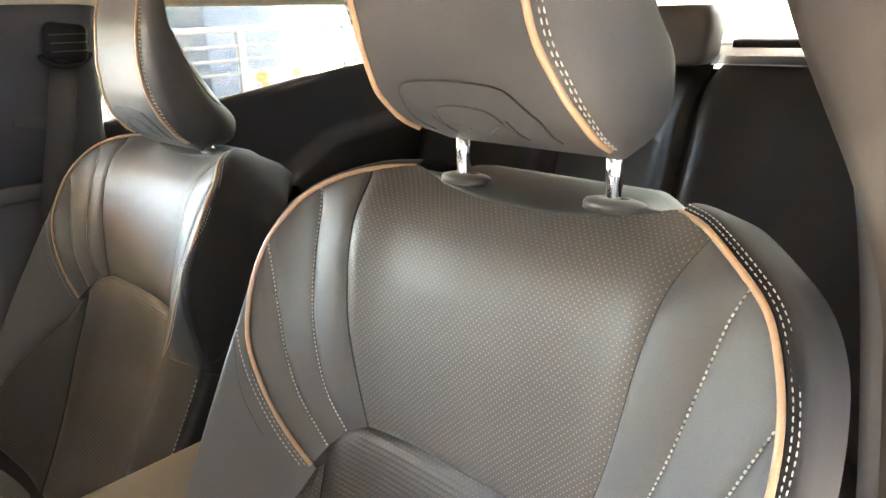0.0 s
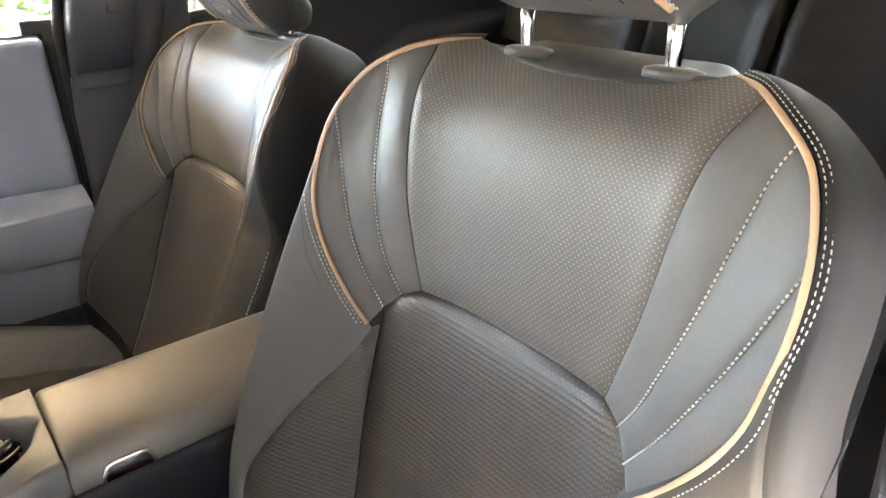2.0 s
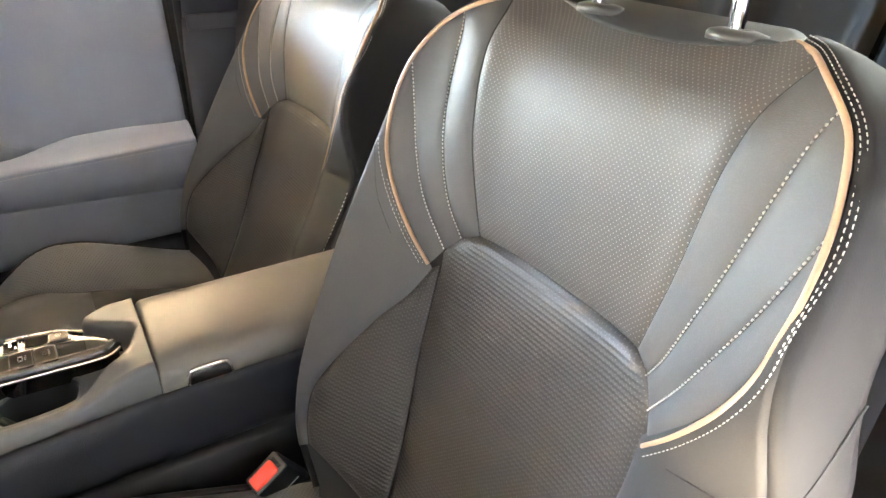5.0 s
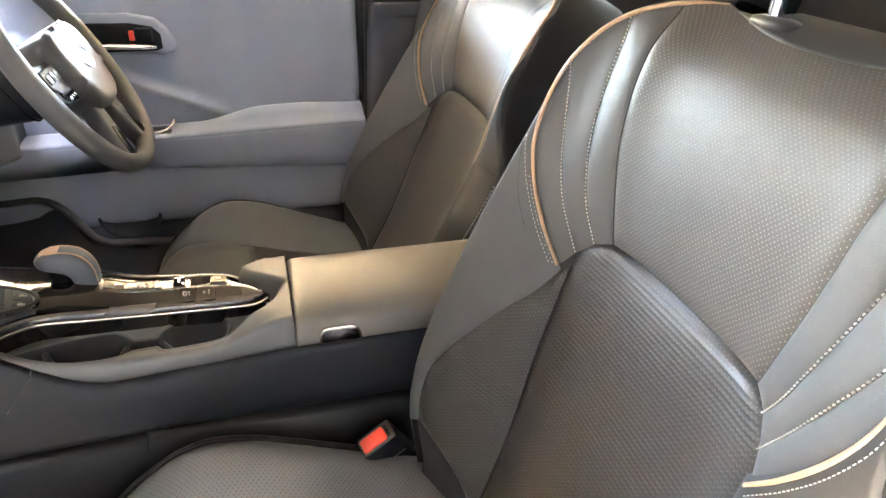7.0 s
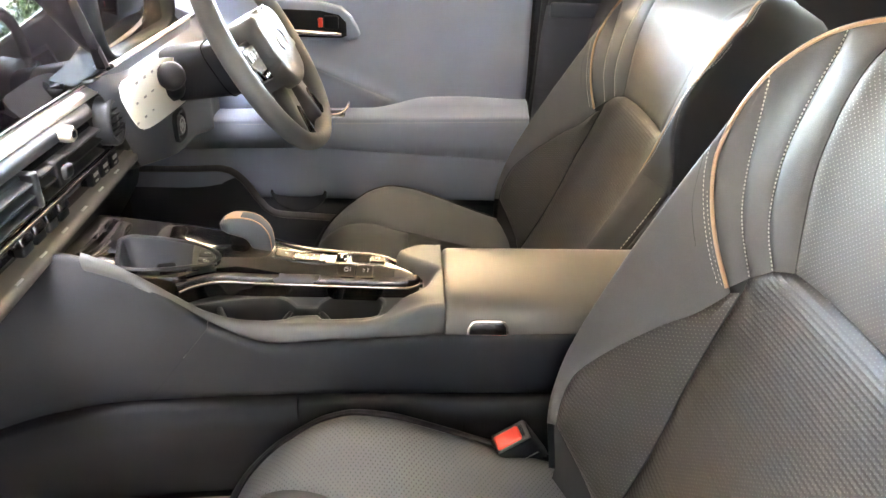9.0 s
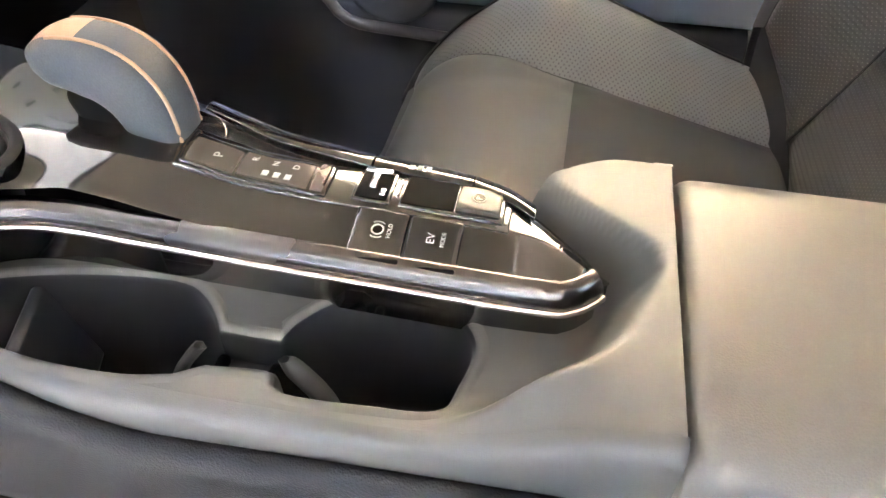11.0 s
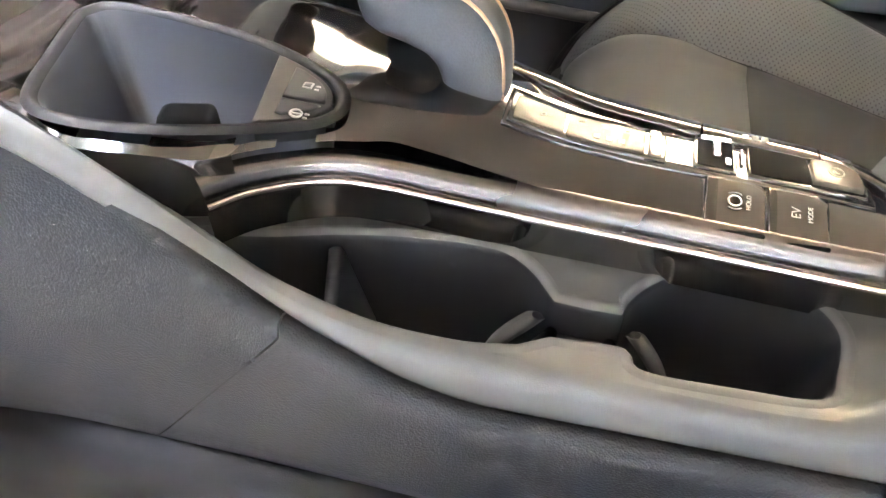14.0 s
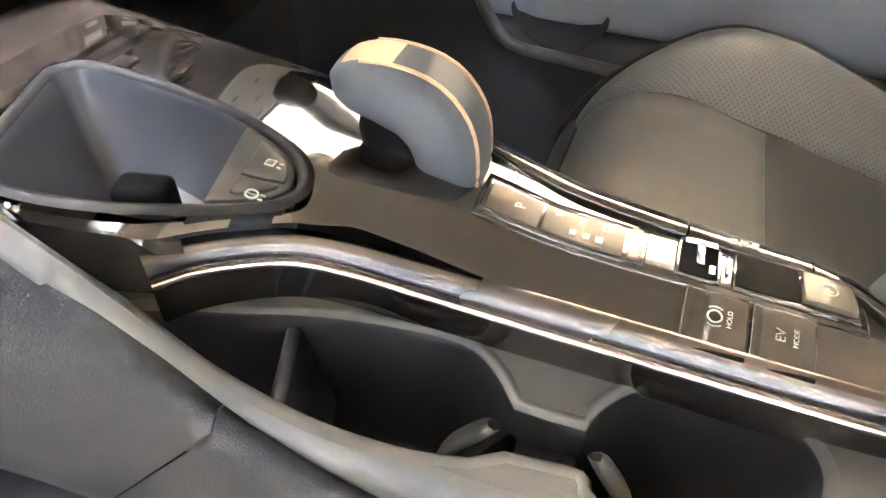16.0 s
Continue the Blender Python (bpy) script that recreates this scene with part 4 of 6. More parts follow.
    me.materials.clear()
    me.materials.append(m)
    o = new("legend", me)
    o.parent = parent
    return o


def small(bm_parts, m, name, parent, label=""):
    bm = bmesh.new()
    for c, d, r in bm_parts:
        rbox(bm, c, d, r)
    return cpart(name, bm, m, label, parent)


plate_z = lambda x: isle_z(x) + 0.0023
for k, (x, y) in enumerate(((-0.6755, 0.0035), (-0.6725, -0.0165))):
    if k == 0:
        small([((x, y, plate_z(x)), (0.0044, 0.0042, 0.0006), 0.0002)], M_legend, "symbol", switch_plate)
        small([((x, y, plate_z(x) + 0.0003), (0.0030, 0.0026, 0.0006), 0.0002)], M_plast, "symbol", switch_plate)
    else:
        cpart("symbol", tube([(x + 0.0024 * math.cos(a), y + 0.0024 * math.sin(a), plate_z(x + 0.0024 * math.cos(a))) for a in np.linspace(0, 2 * math.pi, 20)], 0.0005, 5), M_legend, "", switch_plate)
        small([((x, y, plate_z(x)), (0.0040, 0.0009, 0.0006), 0.0002)], M_legend, "symbol", switch_plate)
    for q in (0.0, 0.0026):
        small([((x + 0.0042, y - 0.0014 + q, plate_z(x + 0.0042)), (0.0020, 0.0010, 0.0006), 0.0002)], M_legend, "symbol", switch_plate)


def slab_on(x0, x1, y0, y1, h, r, m, name, parent, label="", inset=0.0):
    """A small rectangular piece that follows the slope of the island."""
    n = 6
    rows = []
    for x in np.linspace(x0, x1, n):
        rows.append([(x, y, isle(x, min(max(y, y0), y1)) + h) for y in np.linspace(y0, y1, n)])
    bm = grid_bm(rows)
    ret = bmesh.ops.extrude_face_region(bm, geom=bm.faces[:])
    for v in ret["geom"]:
        if isinstance(v, bmesh.types.BMVert):
            v.co.z -= abs(h) + 0.004
    ed = [e for e in bm.edges if e.is_boundary or e.calc_face_angle(0) > 0.8]
    bmesh.ops.bevel(bm, geom=ed, offset=r, segments=2, affect='EDGES', profile=0.5)
    return cpart(name, bm, m, label, parent)


# black gloss pieces with the beige reflection put into their base colour
M_gloss_beige = mat("gloss_beige_reflection", (0.060, 0.052, 0.043), rough=0.2, var=0.1, bump=0.0, spec=0.25, rvar=0.02)
top = slab_on(-0.5945, -0.4365, 0.0205, 0.0475, 0.0012, 0.0010, M_gloss, "selector_plate", island, "long gloss plate behind the selector")
win = slab_on(-0.5925, -0.5225, 0.0225, 0.0440, 0.0026, 0.0012, M_gloss, "indicator_frame", top, "gloss frame of the gear indicator")
slab_on(-0.5900, -0.5675, 0.0240, 0.0400, 0.0038, 0.0008, M_gloss_beige, "park_button", win, "gloss park button")
slab_on(-0.5660, -0.5320, 0.0240, 0.0410, 0.0038, 0.0008, M_gloss_beige, "indicator_window", win, "gloss gear indicator window")
slab_on(-0.5300, -0.5245, 0.0240, 0.0430, 0.0036, 0.0008, M_satin, "frame_end", win)
writing("P", (-0.5760, 0.0315, isle(-0.5760, 0.0315) + 0.0050), 0.0070, M_legend, win)
for t, x in (("R", -0.5600), ("N", -0.5500), ("D", -0.5400)):
    writing(t, (x, 0.0360, isle(x, 0.0360) + 0.0046), 0.0046, M_legend, win)
for dx in (0.0, 0.0055, 0.0110):
    small([((-0.5530 + dx, 0.0285, isle(-0.5530 + dx, 0.0285) + 0.0040), (0.0030, 0.0036, 0.0004), 0.0001)], M_legend, "symbol", win)
tog = slab_on(-0.5105, -0.4925, 0.0245, 0.0470, 0.0022, 0.0008, M_gloss, "mode_toggle_bezel", top, "gloss bezel of the mode toggle")
slab_on(-0.5090, -0.4940, 0.0258, 0.0458, 0.0027, 0.0005, M_void, "toggle_recess", tog)
small([((-0.5015, 0.0440, isle(-0.5015, 0.0440) + 0.0042), (0.0135, 0.0030, 0.0022), 0.0008), ((-0.5015, 0.0365, isle(-0.5015, 0.0365) + 0.0046), (0.0036, 0.0125, 0.0030), 0.001)],
      M_chrome, "mode_toggle", tog, "bright T-shaped toggle")
small([((-0.4965, 0.0300, isle(-0.4965, 0.0300) + 0.0034), (0.0028, 0.0050, 0.0012), 0.0005)], M_chrome, "toggle_tip", tog)
small([((-0.4900, 0.0370, isle(-0.4900, 0.0370) + 0.0020), (0.0016, 0.0110, 0.0016), 0.0006)], M_chrome, "divider_bar", top)
epb = slab_on(-0.4880, -0.4395, 0.0240, 0.0470, 0.0024, 0.0014, M_gloss, "brake_bezel", top, "gloss bezel of the parking brake")
slab_on(-0.4870, -0.4625, 0.0258, 0.0455, 0.0029, 0.0005, M_void, "brake_recess", epb, "dark finger recess")
slab_on(-0.4618, -0.4415, 0.0268, 0.0440, 0.0046, 0.0014, M_gloss_beige, "brake_switch", epb, "gloss parking brake switch")
bm = tube([(-0.4520 + 0.0030 * math.cos(a), 0.0355 + 0.0030 * math.sin(a), isle(-0.4520, 0.0355) + 0.0048) for a in np.linspace(0, 2 * math.pi, 20)], 0.0003, 5)
cpart("symbol", bm, M_legend, "", epb)
writing("P", (-0.4520, 0.0355, isle(-0.4520, 0.0355) + 0.0048), 0.0040, M_legend, epb)
for k, (x0, x1) in enumerate(((-0.5050, -0.4808), (-0.4798, -0.4560))):
    b = slab_on(x0, x1, -0.0030, 0.0195, 0.0022, 0.0007, M_gloss, "console_button", island, "gloss black push button")
    small([(((x0 + x1) / 2, -0.0048, isle((x0 + x1) / 2, -0.002) - 0.0010), (x1 - x0, 0.0030, 0.0055), 0.0008)], M_void, "button_lip", b)
    zb_ = isle((x0 + x1) / 2, 0.0085) + 0.0025
    slope = 15
    if k == 0:
        writing("HOLD", ((x0 + x1) / 2 + 0.0050, 0.0085, zb_), 0.0027, M_legend, b, slope)
        xc = (x0 + x1) / 2 - 0.0005
        ring = tube([(xc + 0.0026 * math.cos(a), 0.0085 + 0.0026 * math.sin(a), zb_ + 0.22 * 0.0026 * math.sin(a)) for a in np.linspace(0, 2 * math.pi, 20)], 0.0004, 5)
        cpart("symbol", ring, M_legend, "", b)
        for sgn in (1, -1):
            arc = tube([(xc + 0.0042 * math.cos(a), 0.0085 + sgn * 0.0042 * math.sin(a), zb_ + 0.22 * sgn * 0.0042 * math.sin(a)) for a in np.linspace(0.9, 2.2, 8)], 0.0003, 5)
            cpart("symbol", arc, M_legend, "", b)
    else:
        writing("EV", ((x0 + x1) / 2 - 0.0012, 0.0085, zb_), 0.0052, M_legend, b, slope)
        writing("MODE", ((x0 + x1) / 2 + 0.0042, 0.0085, zb_), 0.0027, M_legend, b, slope)
# narrow gloss strip along the far edge, in three pieces
for k, (x0, x1) in enumerate(((-0.600, -0.5078), (-0.5066, -0.4572), (-0.4560, -0.4260))):
    rows = []
    for x in np.linspace(x0, x1, 24):
        f = far_y(x)
        n = f - 0.0105
        rows.append([(x, n, isle_z(x) + 0.0002), (x, n + 0.0004, isle_z(x) + 0.0018), (x, n + 0.0014, isle_z(x) + 0.0024), (x, (n + f) / 2, isle_z(x) + 0.0024), (x, f - 0.0008, isle_z(x) + 0.0016), (x, f + 0.0008, isle_z(x) - 0.001), (x, f + 0.0012, isle_z(x) - 0.012)])
    st = cpart("edge_strip", grid_bm(rows), M_gloss, "narrow gloss strip", island)
    if k == 1:
        small([((-0.4880 + 0.0042 * q, far_y(-0.484) - 0.0052, isle_z(-0.484) + 0.0025), (0.0028, 0.0032, 0.0004), 0.0001) for q in range(3)], M_legend, "symbol", st)

# armrest lid
rows = []
for x in np.concatenate([[-0.3605, -0.3600, -0.358, -0.354], np.linspace(-0.345, 0.02, 26), [0.03, 0.036, 0.038]]):
    e = 0.006 * math.exp(-(x + 0.3605) / 0.0025) + 0.01 * math.exp(-(0.04 - x) / 0.006)
    rows.append([(x, y, z - (e if z > 0.515 else 0)) for y, z in ((-0.068, 0.500), (-0.0775, 0.5115), (-0.0785, 0.515), (-0.0785, 0.526), (-0.0765, 0.5375), (-0.071, 0.547), (-0.061, 0.5540), (-0.047, 0.5580),
                                                                 (-0.03, 0.5605), (0.0, 0.5620), (0.04, 0.5620), (0.062, 0.5605), (0.074, 0.5570), (0.083, 0.550), (0.0875, 0.540), (0.088, 0.515), (0.08, 0.500))])
bm = grid_bm(rows, close_u=True)
bm.verts.ensure_lookup_table()
m17 = 17
cap_rows(bm, ([bm.verts[j] for j in range(m17)], [bm.verts[len(rows) * m17 - m17 + j] for j in range(m17)]))
lid = cpart("armrest_lid", bm, M_lid, "padded armrest lid in smooth black leather")
cpart("lid_well", box((-0.16, 0.005, 0.30), (0.39, 0.15, 0.41), 0.004), M_plast_dk, "", lid)
cpart("tray_end", box((-0.3625, 0.005, 0.47), (0.003, 0.15, 0.15), 0.001), M_plast_dk, "", lid)
latch = [(-0.0275, 0), (0.0275, 0), (0.0265, 0.012), (0.022, 0.0205), (0.014, 0.0225), (-0.014, 0.0225), (-0.022, 0.0205), (-0.0265, 0.012)]
Mx = Matrix.Translation((-0.306, -0.0775, 0.5135)) @ Euler((radians(90), 0, 0)).to_matrix().to_4x4()
cpart("latch_frame", move(prism(latch, 0.0, 0.0045, 0.0012), Mx), M_bright, "bright metal latch frame", lid)
cpart("latch_button", move(prism([(x * 0.88, 0.0018 + y * 0.84) for x, y in latch], 0.003, 0.0058, 0.0012), Mx), M_satin, "brown-grey metal latch button", lid)

# gear selector
def knob_section(c, d, a, b, n=28):
    """A rounded oblong round c, across the direction d; a: half length fore and aft, b: half width."""
    d = Vector(d).normalized()
    s = Vector((0, 1, 0))
    f = s.cross(d).normalized()
    out = []
    for t in np.linspace(0, 2 * math.pi, n, endpoint=False):
        cx, sx = math.cos(t), math.sin(t)
        out.append(Vector(c) + f * a * math.copysign(abs(cx) ** 0.62, cx) + s * b * math.copysign(abs(sx) ** 0.62, sx))
    return out


KY = 0.046
spine = spline([(-0.609, 0.548), (-0.6095, 0.562), (-0.6110, 0.578), (-0.6148, 0.5925), (-0.6235, 0.6020), (-0.6360, 0.6060), (-0.6480, 0.6070), (-0.6580, 0.6065), (-0.6640, 0.6055)], 26)
wid = np.interp(np.linspace(0, 1, 27), [0, 0.25, 0.45, 0.7, 0.88, 0.96, 1], [0.0130, 0.0150, 0.0178, 0.0190, 0.0175, 0.0135, 0.007])
thk = np.interp(np.linspace(0, 1, 27), [0, 0.2, 0.4, 0.55, 0.7, 0.85, 0.95, 1], [0.0135, 0.0145, 0.0160, 0.0165, 0.0148, 0.0125, 0.0090, 0.004])
secs = []
for i, (x, z) in enumerate(spine):
    d = spine[min(i + 1, 26)] - spine[max(i - 1, 0)]
    secs.append(knob_section((x, KY, z), (d[0], 0, d[1]), thk[i], wid[i]))
M_knob = mat("knob_leather", (0.052, 0.058, 0.066), **LEATHER)
selector = cpart("gear_selector", loft(secs), M_knob, "grey leather gear selector with a tan inlay")
for yy in (-0.0100, 0.0100):
    line = []
    for i in range(1, 23):
        d = Vector((spine[i + 1][0] - spine[i - 1][0], 0, spine[i + 1][1] - spine[i - 1][1])).normalized()
        f = Vector((0, 1, 0)).cross(d)
        k = (1 - min(0.95, abs(yy) / wid[i]) ** 2.8) ** (1 / 2.8)
        line.append(Vector((spine[i][0], KY + yy, spine[i][1])) + f * (thk[i] * k + 0.0002))
    cpart("inlay", tube(line, 0.0011, 6), M_pipe, "tan inlay line", selector)
rows = []
for i in range(19, 25):
    d = Vector((spine[i + 1][0] - spine[i - 1][0], 0, spine[i + 1][1] - spine[i - 1][1])).normalized()
    f = Vector((0, 1, 0)).cross(d)
    row = []
    for yy in np.linspace(-0.0093, 0.0093, 9):
        k = (1 - min(0.95, abs(yy) / wid[i]) ** 2.8) ** (1 / 2.8)
        row.append(Vector((spine[i][0], KY + yy, spine[i][1])) + f * (thk[i] * k + 0.0006))
    rows.append(row)
cpart("selector_cap", grid_bm(rows), M_pipe, "tan satin cap plate", selector)
bm = box((-0.6340, KY + 0.001, 0.572), (0.030, 0.024, 0.048), 0.006, Euler((0, radians(-14), 0)).to_matrix())
cpart("selector_neck", bm, M_void, "dull black neck", selector)
rings = []
for r, z in ((0.027, 0.564), (0.0255, 0.568), (0.0225, 0.570), (0.019, 0.567), (0.018, 0.556)):
    rings.append([(-0.607 + r * 1.15 * math.cos(a), KY + r * 0.95 * math.sin(a), z - 0.12 * 1.15 * r * math.cos(a)) for a in np.linspace(0, 2 * math.pi, 32, endpoint=False)])
cpart("selector_collar", loft(rings, False), M_gloss, "gloss collar", selector)

# belt buckle beside the passenger's cushion
buckle = group("belt_buckle", Matrix.Translation((-0.255, -0.128, 0.36)), "black seat belt buckle with a red release button", "seat belt buckle")
tilt = Euler((radians(14), radians(-30), radians(8))).to_matrix()
part("housing", box((0, 0, 0.0), (0.052, 0.031, 0.090), 0.007, tilt, 3), M_plast_dk, buckle)
part("release_button", box(tilt @ Vector((-0.004, -0.001, 0.0445)), (0.036, 0.0205, 0.008), 0.004, tilt, 3), M_red, buckle, "red release button")
part("stalk", box(tilt @ Vector((0.004, 0, -0.08)), (0.036, 0.018, 0.11), 0.005, tilt), M_plast_dk, buckle)
part("button_rim", box(tilt @ Vector((-0.0, 0, 0.0425)), (0.048, 0.0275, 0.005), 0.002, tilt), M_plast, buckle)
part("seam_line", box(tilt @ Vector((0.0, -0.0158, 0.004)), (0.040, 0.0012, 0.0016), 0.0005, tilt), M_legend, buckle)


# ---- driver's door ----
DOOR_Y = 0.70
door = group("driver_side_door", Matrix.Translation((-0.55, DOOR_Y, 0.25)), "blue-grey vinyl driver's door with padded armrest and pull handle", "car door")
door_inv = Matrix.Translation((0.55, -DOOR_Y, -0.25))


def dpart(name, bm, m, label="", parent=None, smooth=True):
    bm.transform(door_inv)
    return part(name, bm, m, parent or door, label, smooth)


door_end = lambda z: -0.150 - 0.05 * ease(0.56, 0.30, z)
arm_seam = lambda x: 0.5687 + 0.029 * (x + 0.38)
arm_top = lambda x: arm_seam(x) + 0.007 + 0.024 * ease(-0.50, -0.36, x) - 0.008 * ease(-0.30, -0.15, x)
arm_low = lambda x: 0.4733 - 0.058 * (x + 0.196)


def upper_y(x, z):
    """The upper panel: hollowed above the armrest, swelling to a crease that falls to the rear."""
    crease = 0.657 - (x + 0.614) * 0.40
    y = 0.705 + 0.022 * ease(0.60, 0.86, z)
    y -= 0.010 * math.exp(-((z - crease) / 0.014) ** 2) * ease(-0.425, -0.47, x)
    y += 0.020 * ease(crease - 0.001, crease - 0.010, z) * ease(-0.425, -0.47, x)
    return y + 0.012 * ease(-0.16, -0.149, x)


rows = []
for z in np.concatenate([np.linspace(0.545, 0.86, 90), [0.868, 0.874, 0.877, 0.876]]):
    x1 = door_end(z)
    rows.append([(x, upper_y(x, z) + (0.012 * ease(0.860, 0.877, z) if z < 0.8765 else 0.05), z) for x in np.linspace(-1.05, x1, 120)])
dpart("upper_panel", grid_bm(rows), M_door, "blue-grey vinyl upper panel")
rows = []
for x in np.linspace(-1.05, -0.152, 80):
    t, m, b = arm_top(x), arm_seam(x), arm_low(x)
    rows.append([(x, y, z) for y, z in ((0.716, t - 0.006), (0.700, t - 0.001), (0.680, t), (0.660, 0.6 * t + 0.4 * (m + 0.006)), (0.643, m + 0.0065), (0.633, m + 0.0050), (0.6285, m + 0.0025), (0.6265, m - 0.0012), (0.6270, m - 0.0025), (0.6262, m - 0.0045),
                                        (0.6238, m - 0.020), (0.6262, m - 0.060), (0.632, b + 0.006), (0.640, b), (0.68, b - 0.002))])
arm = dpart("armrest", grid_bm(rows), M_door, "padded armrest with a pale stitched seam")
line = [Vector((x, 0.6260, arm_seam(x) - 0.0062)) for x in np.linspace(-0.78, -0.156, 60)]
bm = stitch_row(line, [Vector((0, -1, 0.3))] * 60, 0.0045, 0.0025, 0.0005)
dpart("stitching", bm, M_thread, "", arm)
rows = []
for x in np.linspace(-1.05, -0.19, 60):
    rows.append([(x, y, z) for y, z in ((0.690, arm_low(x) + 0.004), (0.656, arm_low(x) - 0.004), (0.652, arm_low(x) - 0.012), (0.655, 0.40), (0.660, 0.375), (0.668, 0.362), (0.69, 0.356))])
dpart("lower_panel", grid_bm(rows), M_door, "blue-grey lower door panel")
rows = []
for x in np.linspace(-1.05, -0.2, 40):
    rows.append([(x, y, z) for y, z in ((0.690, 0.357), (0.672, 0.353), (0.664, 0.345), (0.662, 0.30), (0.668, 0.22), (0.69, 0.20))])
dpart("map_pocket", grid_bm(rows), M_door_shade, "lower pocket moulding in darkened vinyl")
# speaker cover; its dark colour stands for the shade below the armrest
rows = []
for r, y in ((0.066, 0.664), (0.064, 0.6585), (0.060, 0.6575), (0.056, 0.660), (0.035, 0.665), (0.0, 0.666)):
    rows.append([(-0.665 + r * math.cos(a), y, 0.385 + r * 0.85 * math.sin(a)) for a in np.linspace(0, 2 * math.pi, 40, endpoint=False)])
dpart("speaker_cover", grid_bm(rows, close_u=True), M_door_shade, "round speaker cover, shade under the armrest in its colour")
# pull handle in its bowl
bowl = [(-0.69, 0.716), (-0.545, 0.7175), (-0.525, 0.7205), (-0.518, 0.729), (-0.523, 0.744), (-0.536, 0.766), (-0.556, 0.784), (-0.60, 0.793), (-0.69, 0.795)]
My = Matrix(((1, 0, 0, 0), (0, 0, -1, 0), (0, 1, 0, 0), (0, 0, 0, 1)))
bz = dpart("handle_bowl", move(prism(bowl, -0.716, -0.694, 0.004), Matrix(((1, 0, 0, 0), (0, 0, -1, 0), (0, 1, 0, 0), (0, 0, 0, 1)))), M_door, "moulded bezel of the door pull")
inner = [(-0.69, 0.7215), (-0.556, 0.7225), (-0.545, 0.727), (-0.5455, 0.755), (-0.56, 0.770), (-0.60, 0.778), (-0.69, 0.779)]
dpart("handle_recess", move(prism(inner, -0.705, -0.692, 0.003), My), M_plast_dk, "dark recess", bz)
bm = tube([(-0.69, 0.684, 0.737), (-0.64, 0.681, 0.736), (-0.58, 0.682, 0.7335), (-0.556, 0.686, 0.732)], [0.0055, 0.0065, 0.006, 0.004], 10, flat=0.9)
dpart("pull_handle", bm, M_bright, "chrome pull handle", bz)
dpart("lock_tab", box((-0.5985, 0.686, 0.755), (0.010, 0.006, 0.019), 0.002), M_red, "red lock marker", bz)
dpart("lock_housing", box((-0.576, 0.689, 0.755), (0.030, 0.008, 0.027), 0.003), M_plast_dk, "", bz)
# window switches with a metal rim
sw = dpart("switch_panel", box((-0.625, 0.655, 0.566), (0.15, 0.042, 0.016), 0.005), M_gloss, "gloss window switch panel")
bm = tube(spline([(-0.70, 0.633, 0.574), (-0.60, 0.632, 0.574), (-0.565, 0.636, 0.575), (-0.548, 0.650, 0.582), (-0.543, 0.664, 0.592)], 24), 0.0035, 8)
dpart("switch_rim", bm, M_bright, "bright metal rim", sw)
for x in (-0.66, -0.63, -0.60):
    dpart("switch", box((x, 0.655, 0.577), (0.019, 0.018, 0.009), 0.003), M_plast, "", sw)
# door edge and rubber seal
rows = []
for z in np.linspace(0.2, 0.877, 24):
    x = door_end(z)
    rows.append([(x - 0.001, 0.724 if z > 0.6 else 0.68, z), (x + 0.008, 0.735, z), (x + 0.010, 0.78, z)])
dpart("door_edge", grid_bm(rows), M_plast_dk)
rows = [[(x, 0.735, 0.8765), (x, 0.76, 0.880), (x, 0.765, 0.87), (x, 0.80, 0.2)] for x in np.linspace(-1.05, -0.142, 10)]
dpart("door_skin", grid_bm(rows), M_body)

# ---- dashboard ----
dash = group("dashboard", Matrix.Translation((-0.95, 0, 0.45)), "dark dashboard with wide screen, air vents and metal strip", "dashboard")
dash_inv = Matrix.Translation((0.95, 0, -0.45))


def hpart(name, bm, m, label="", parent=None, smooth=True):
    bm.transform(dash_inv)
    return part(name, bm, m, parent or dash, label, smooth)


# upper body across the car
prof = [(-0.905, 0.60), (-0.880, 0.608), (-0.866, 0.625), (-0.872, 0.66), (-0.874, 0.700), (-0.866, 0.722), (-0.868, 0.735), (-0.884, 0.752), (-0.93, 0.80), (-0.97, 0.845), (-1.05, 0.87), (-1.30, 0.90),
        (-1.30, 0.40), (-1.0, 0.40), (-0.95, 0.56)]
rows = [[(x - 0.03 * ease(0.45, 0.74, abs(y)), y, z) for x, z in prof] for y in np.linspace(-0.74, 0.74, 40)]
hpart("dash_body", grid_bm(rows, close_u=True), M_plast_dk, "dark moulded body")
# centre face with metal strip
rows = [[(x, y, z) for x, z in ((-0.876, 0.7525), (-0.8645, 0.7520), (-0.8600, 0.748), (-0.8595, 0.740), (-0.868, 0.7375))] for y in np.linspace(-0.70, 0.270, 30)]
hpart("metal_strip", grid_bm(rows), M_silver, "brushed silver strip")
rows = [[(x, y, z) for x, z in ((-0.872, 0.739), (-0.8585, 0.7375), (-0.853, 0.729), (-0.8540, 0.719), (-0.866, 0.712))] for y in np.linspace(-0.70, 0.150, 30)]
hpart("fascia_pad", grid_bm(rows), M_wall_pl, "grey soft fascia pad")
# screen
M_tilt = Euler((0, radians(-16), 0)).to_matrix()
scr = hpart("screen", box((-0.906, 0.010, 0.870), (0.014, 0.50, 0.236), 0.006, M_tilt), M_screen, "black glossy wide touch screen")
hpart("screen_frame", box((-0.912, 0.010, 0.870), (0.012, 0.512, 0.246), 0.006, M_tilt), M_plast_dk, "", scr)
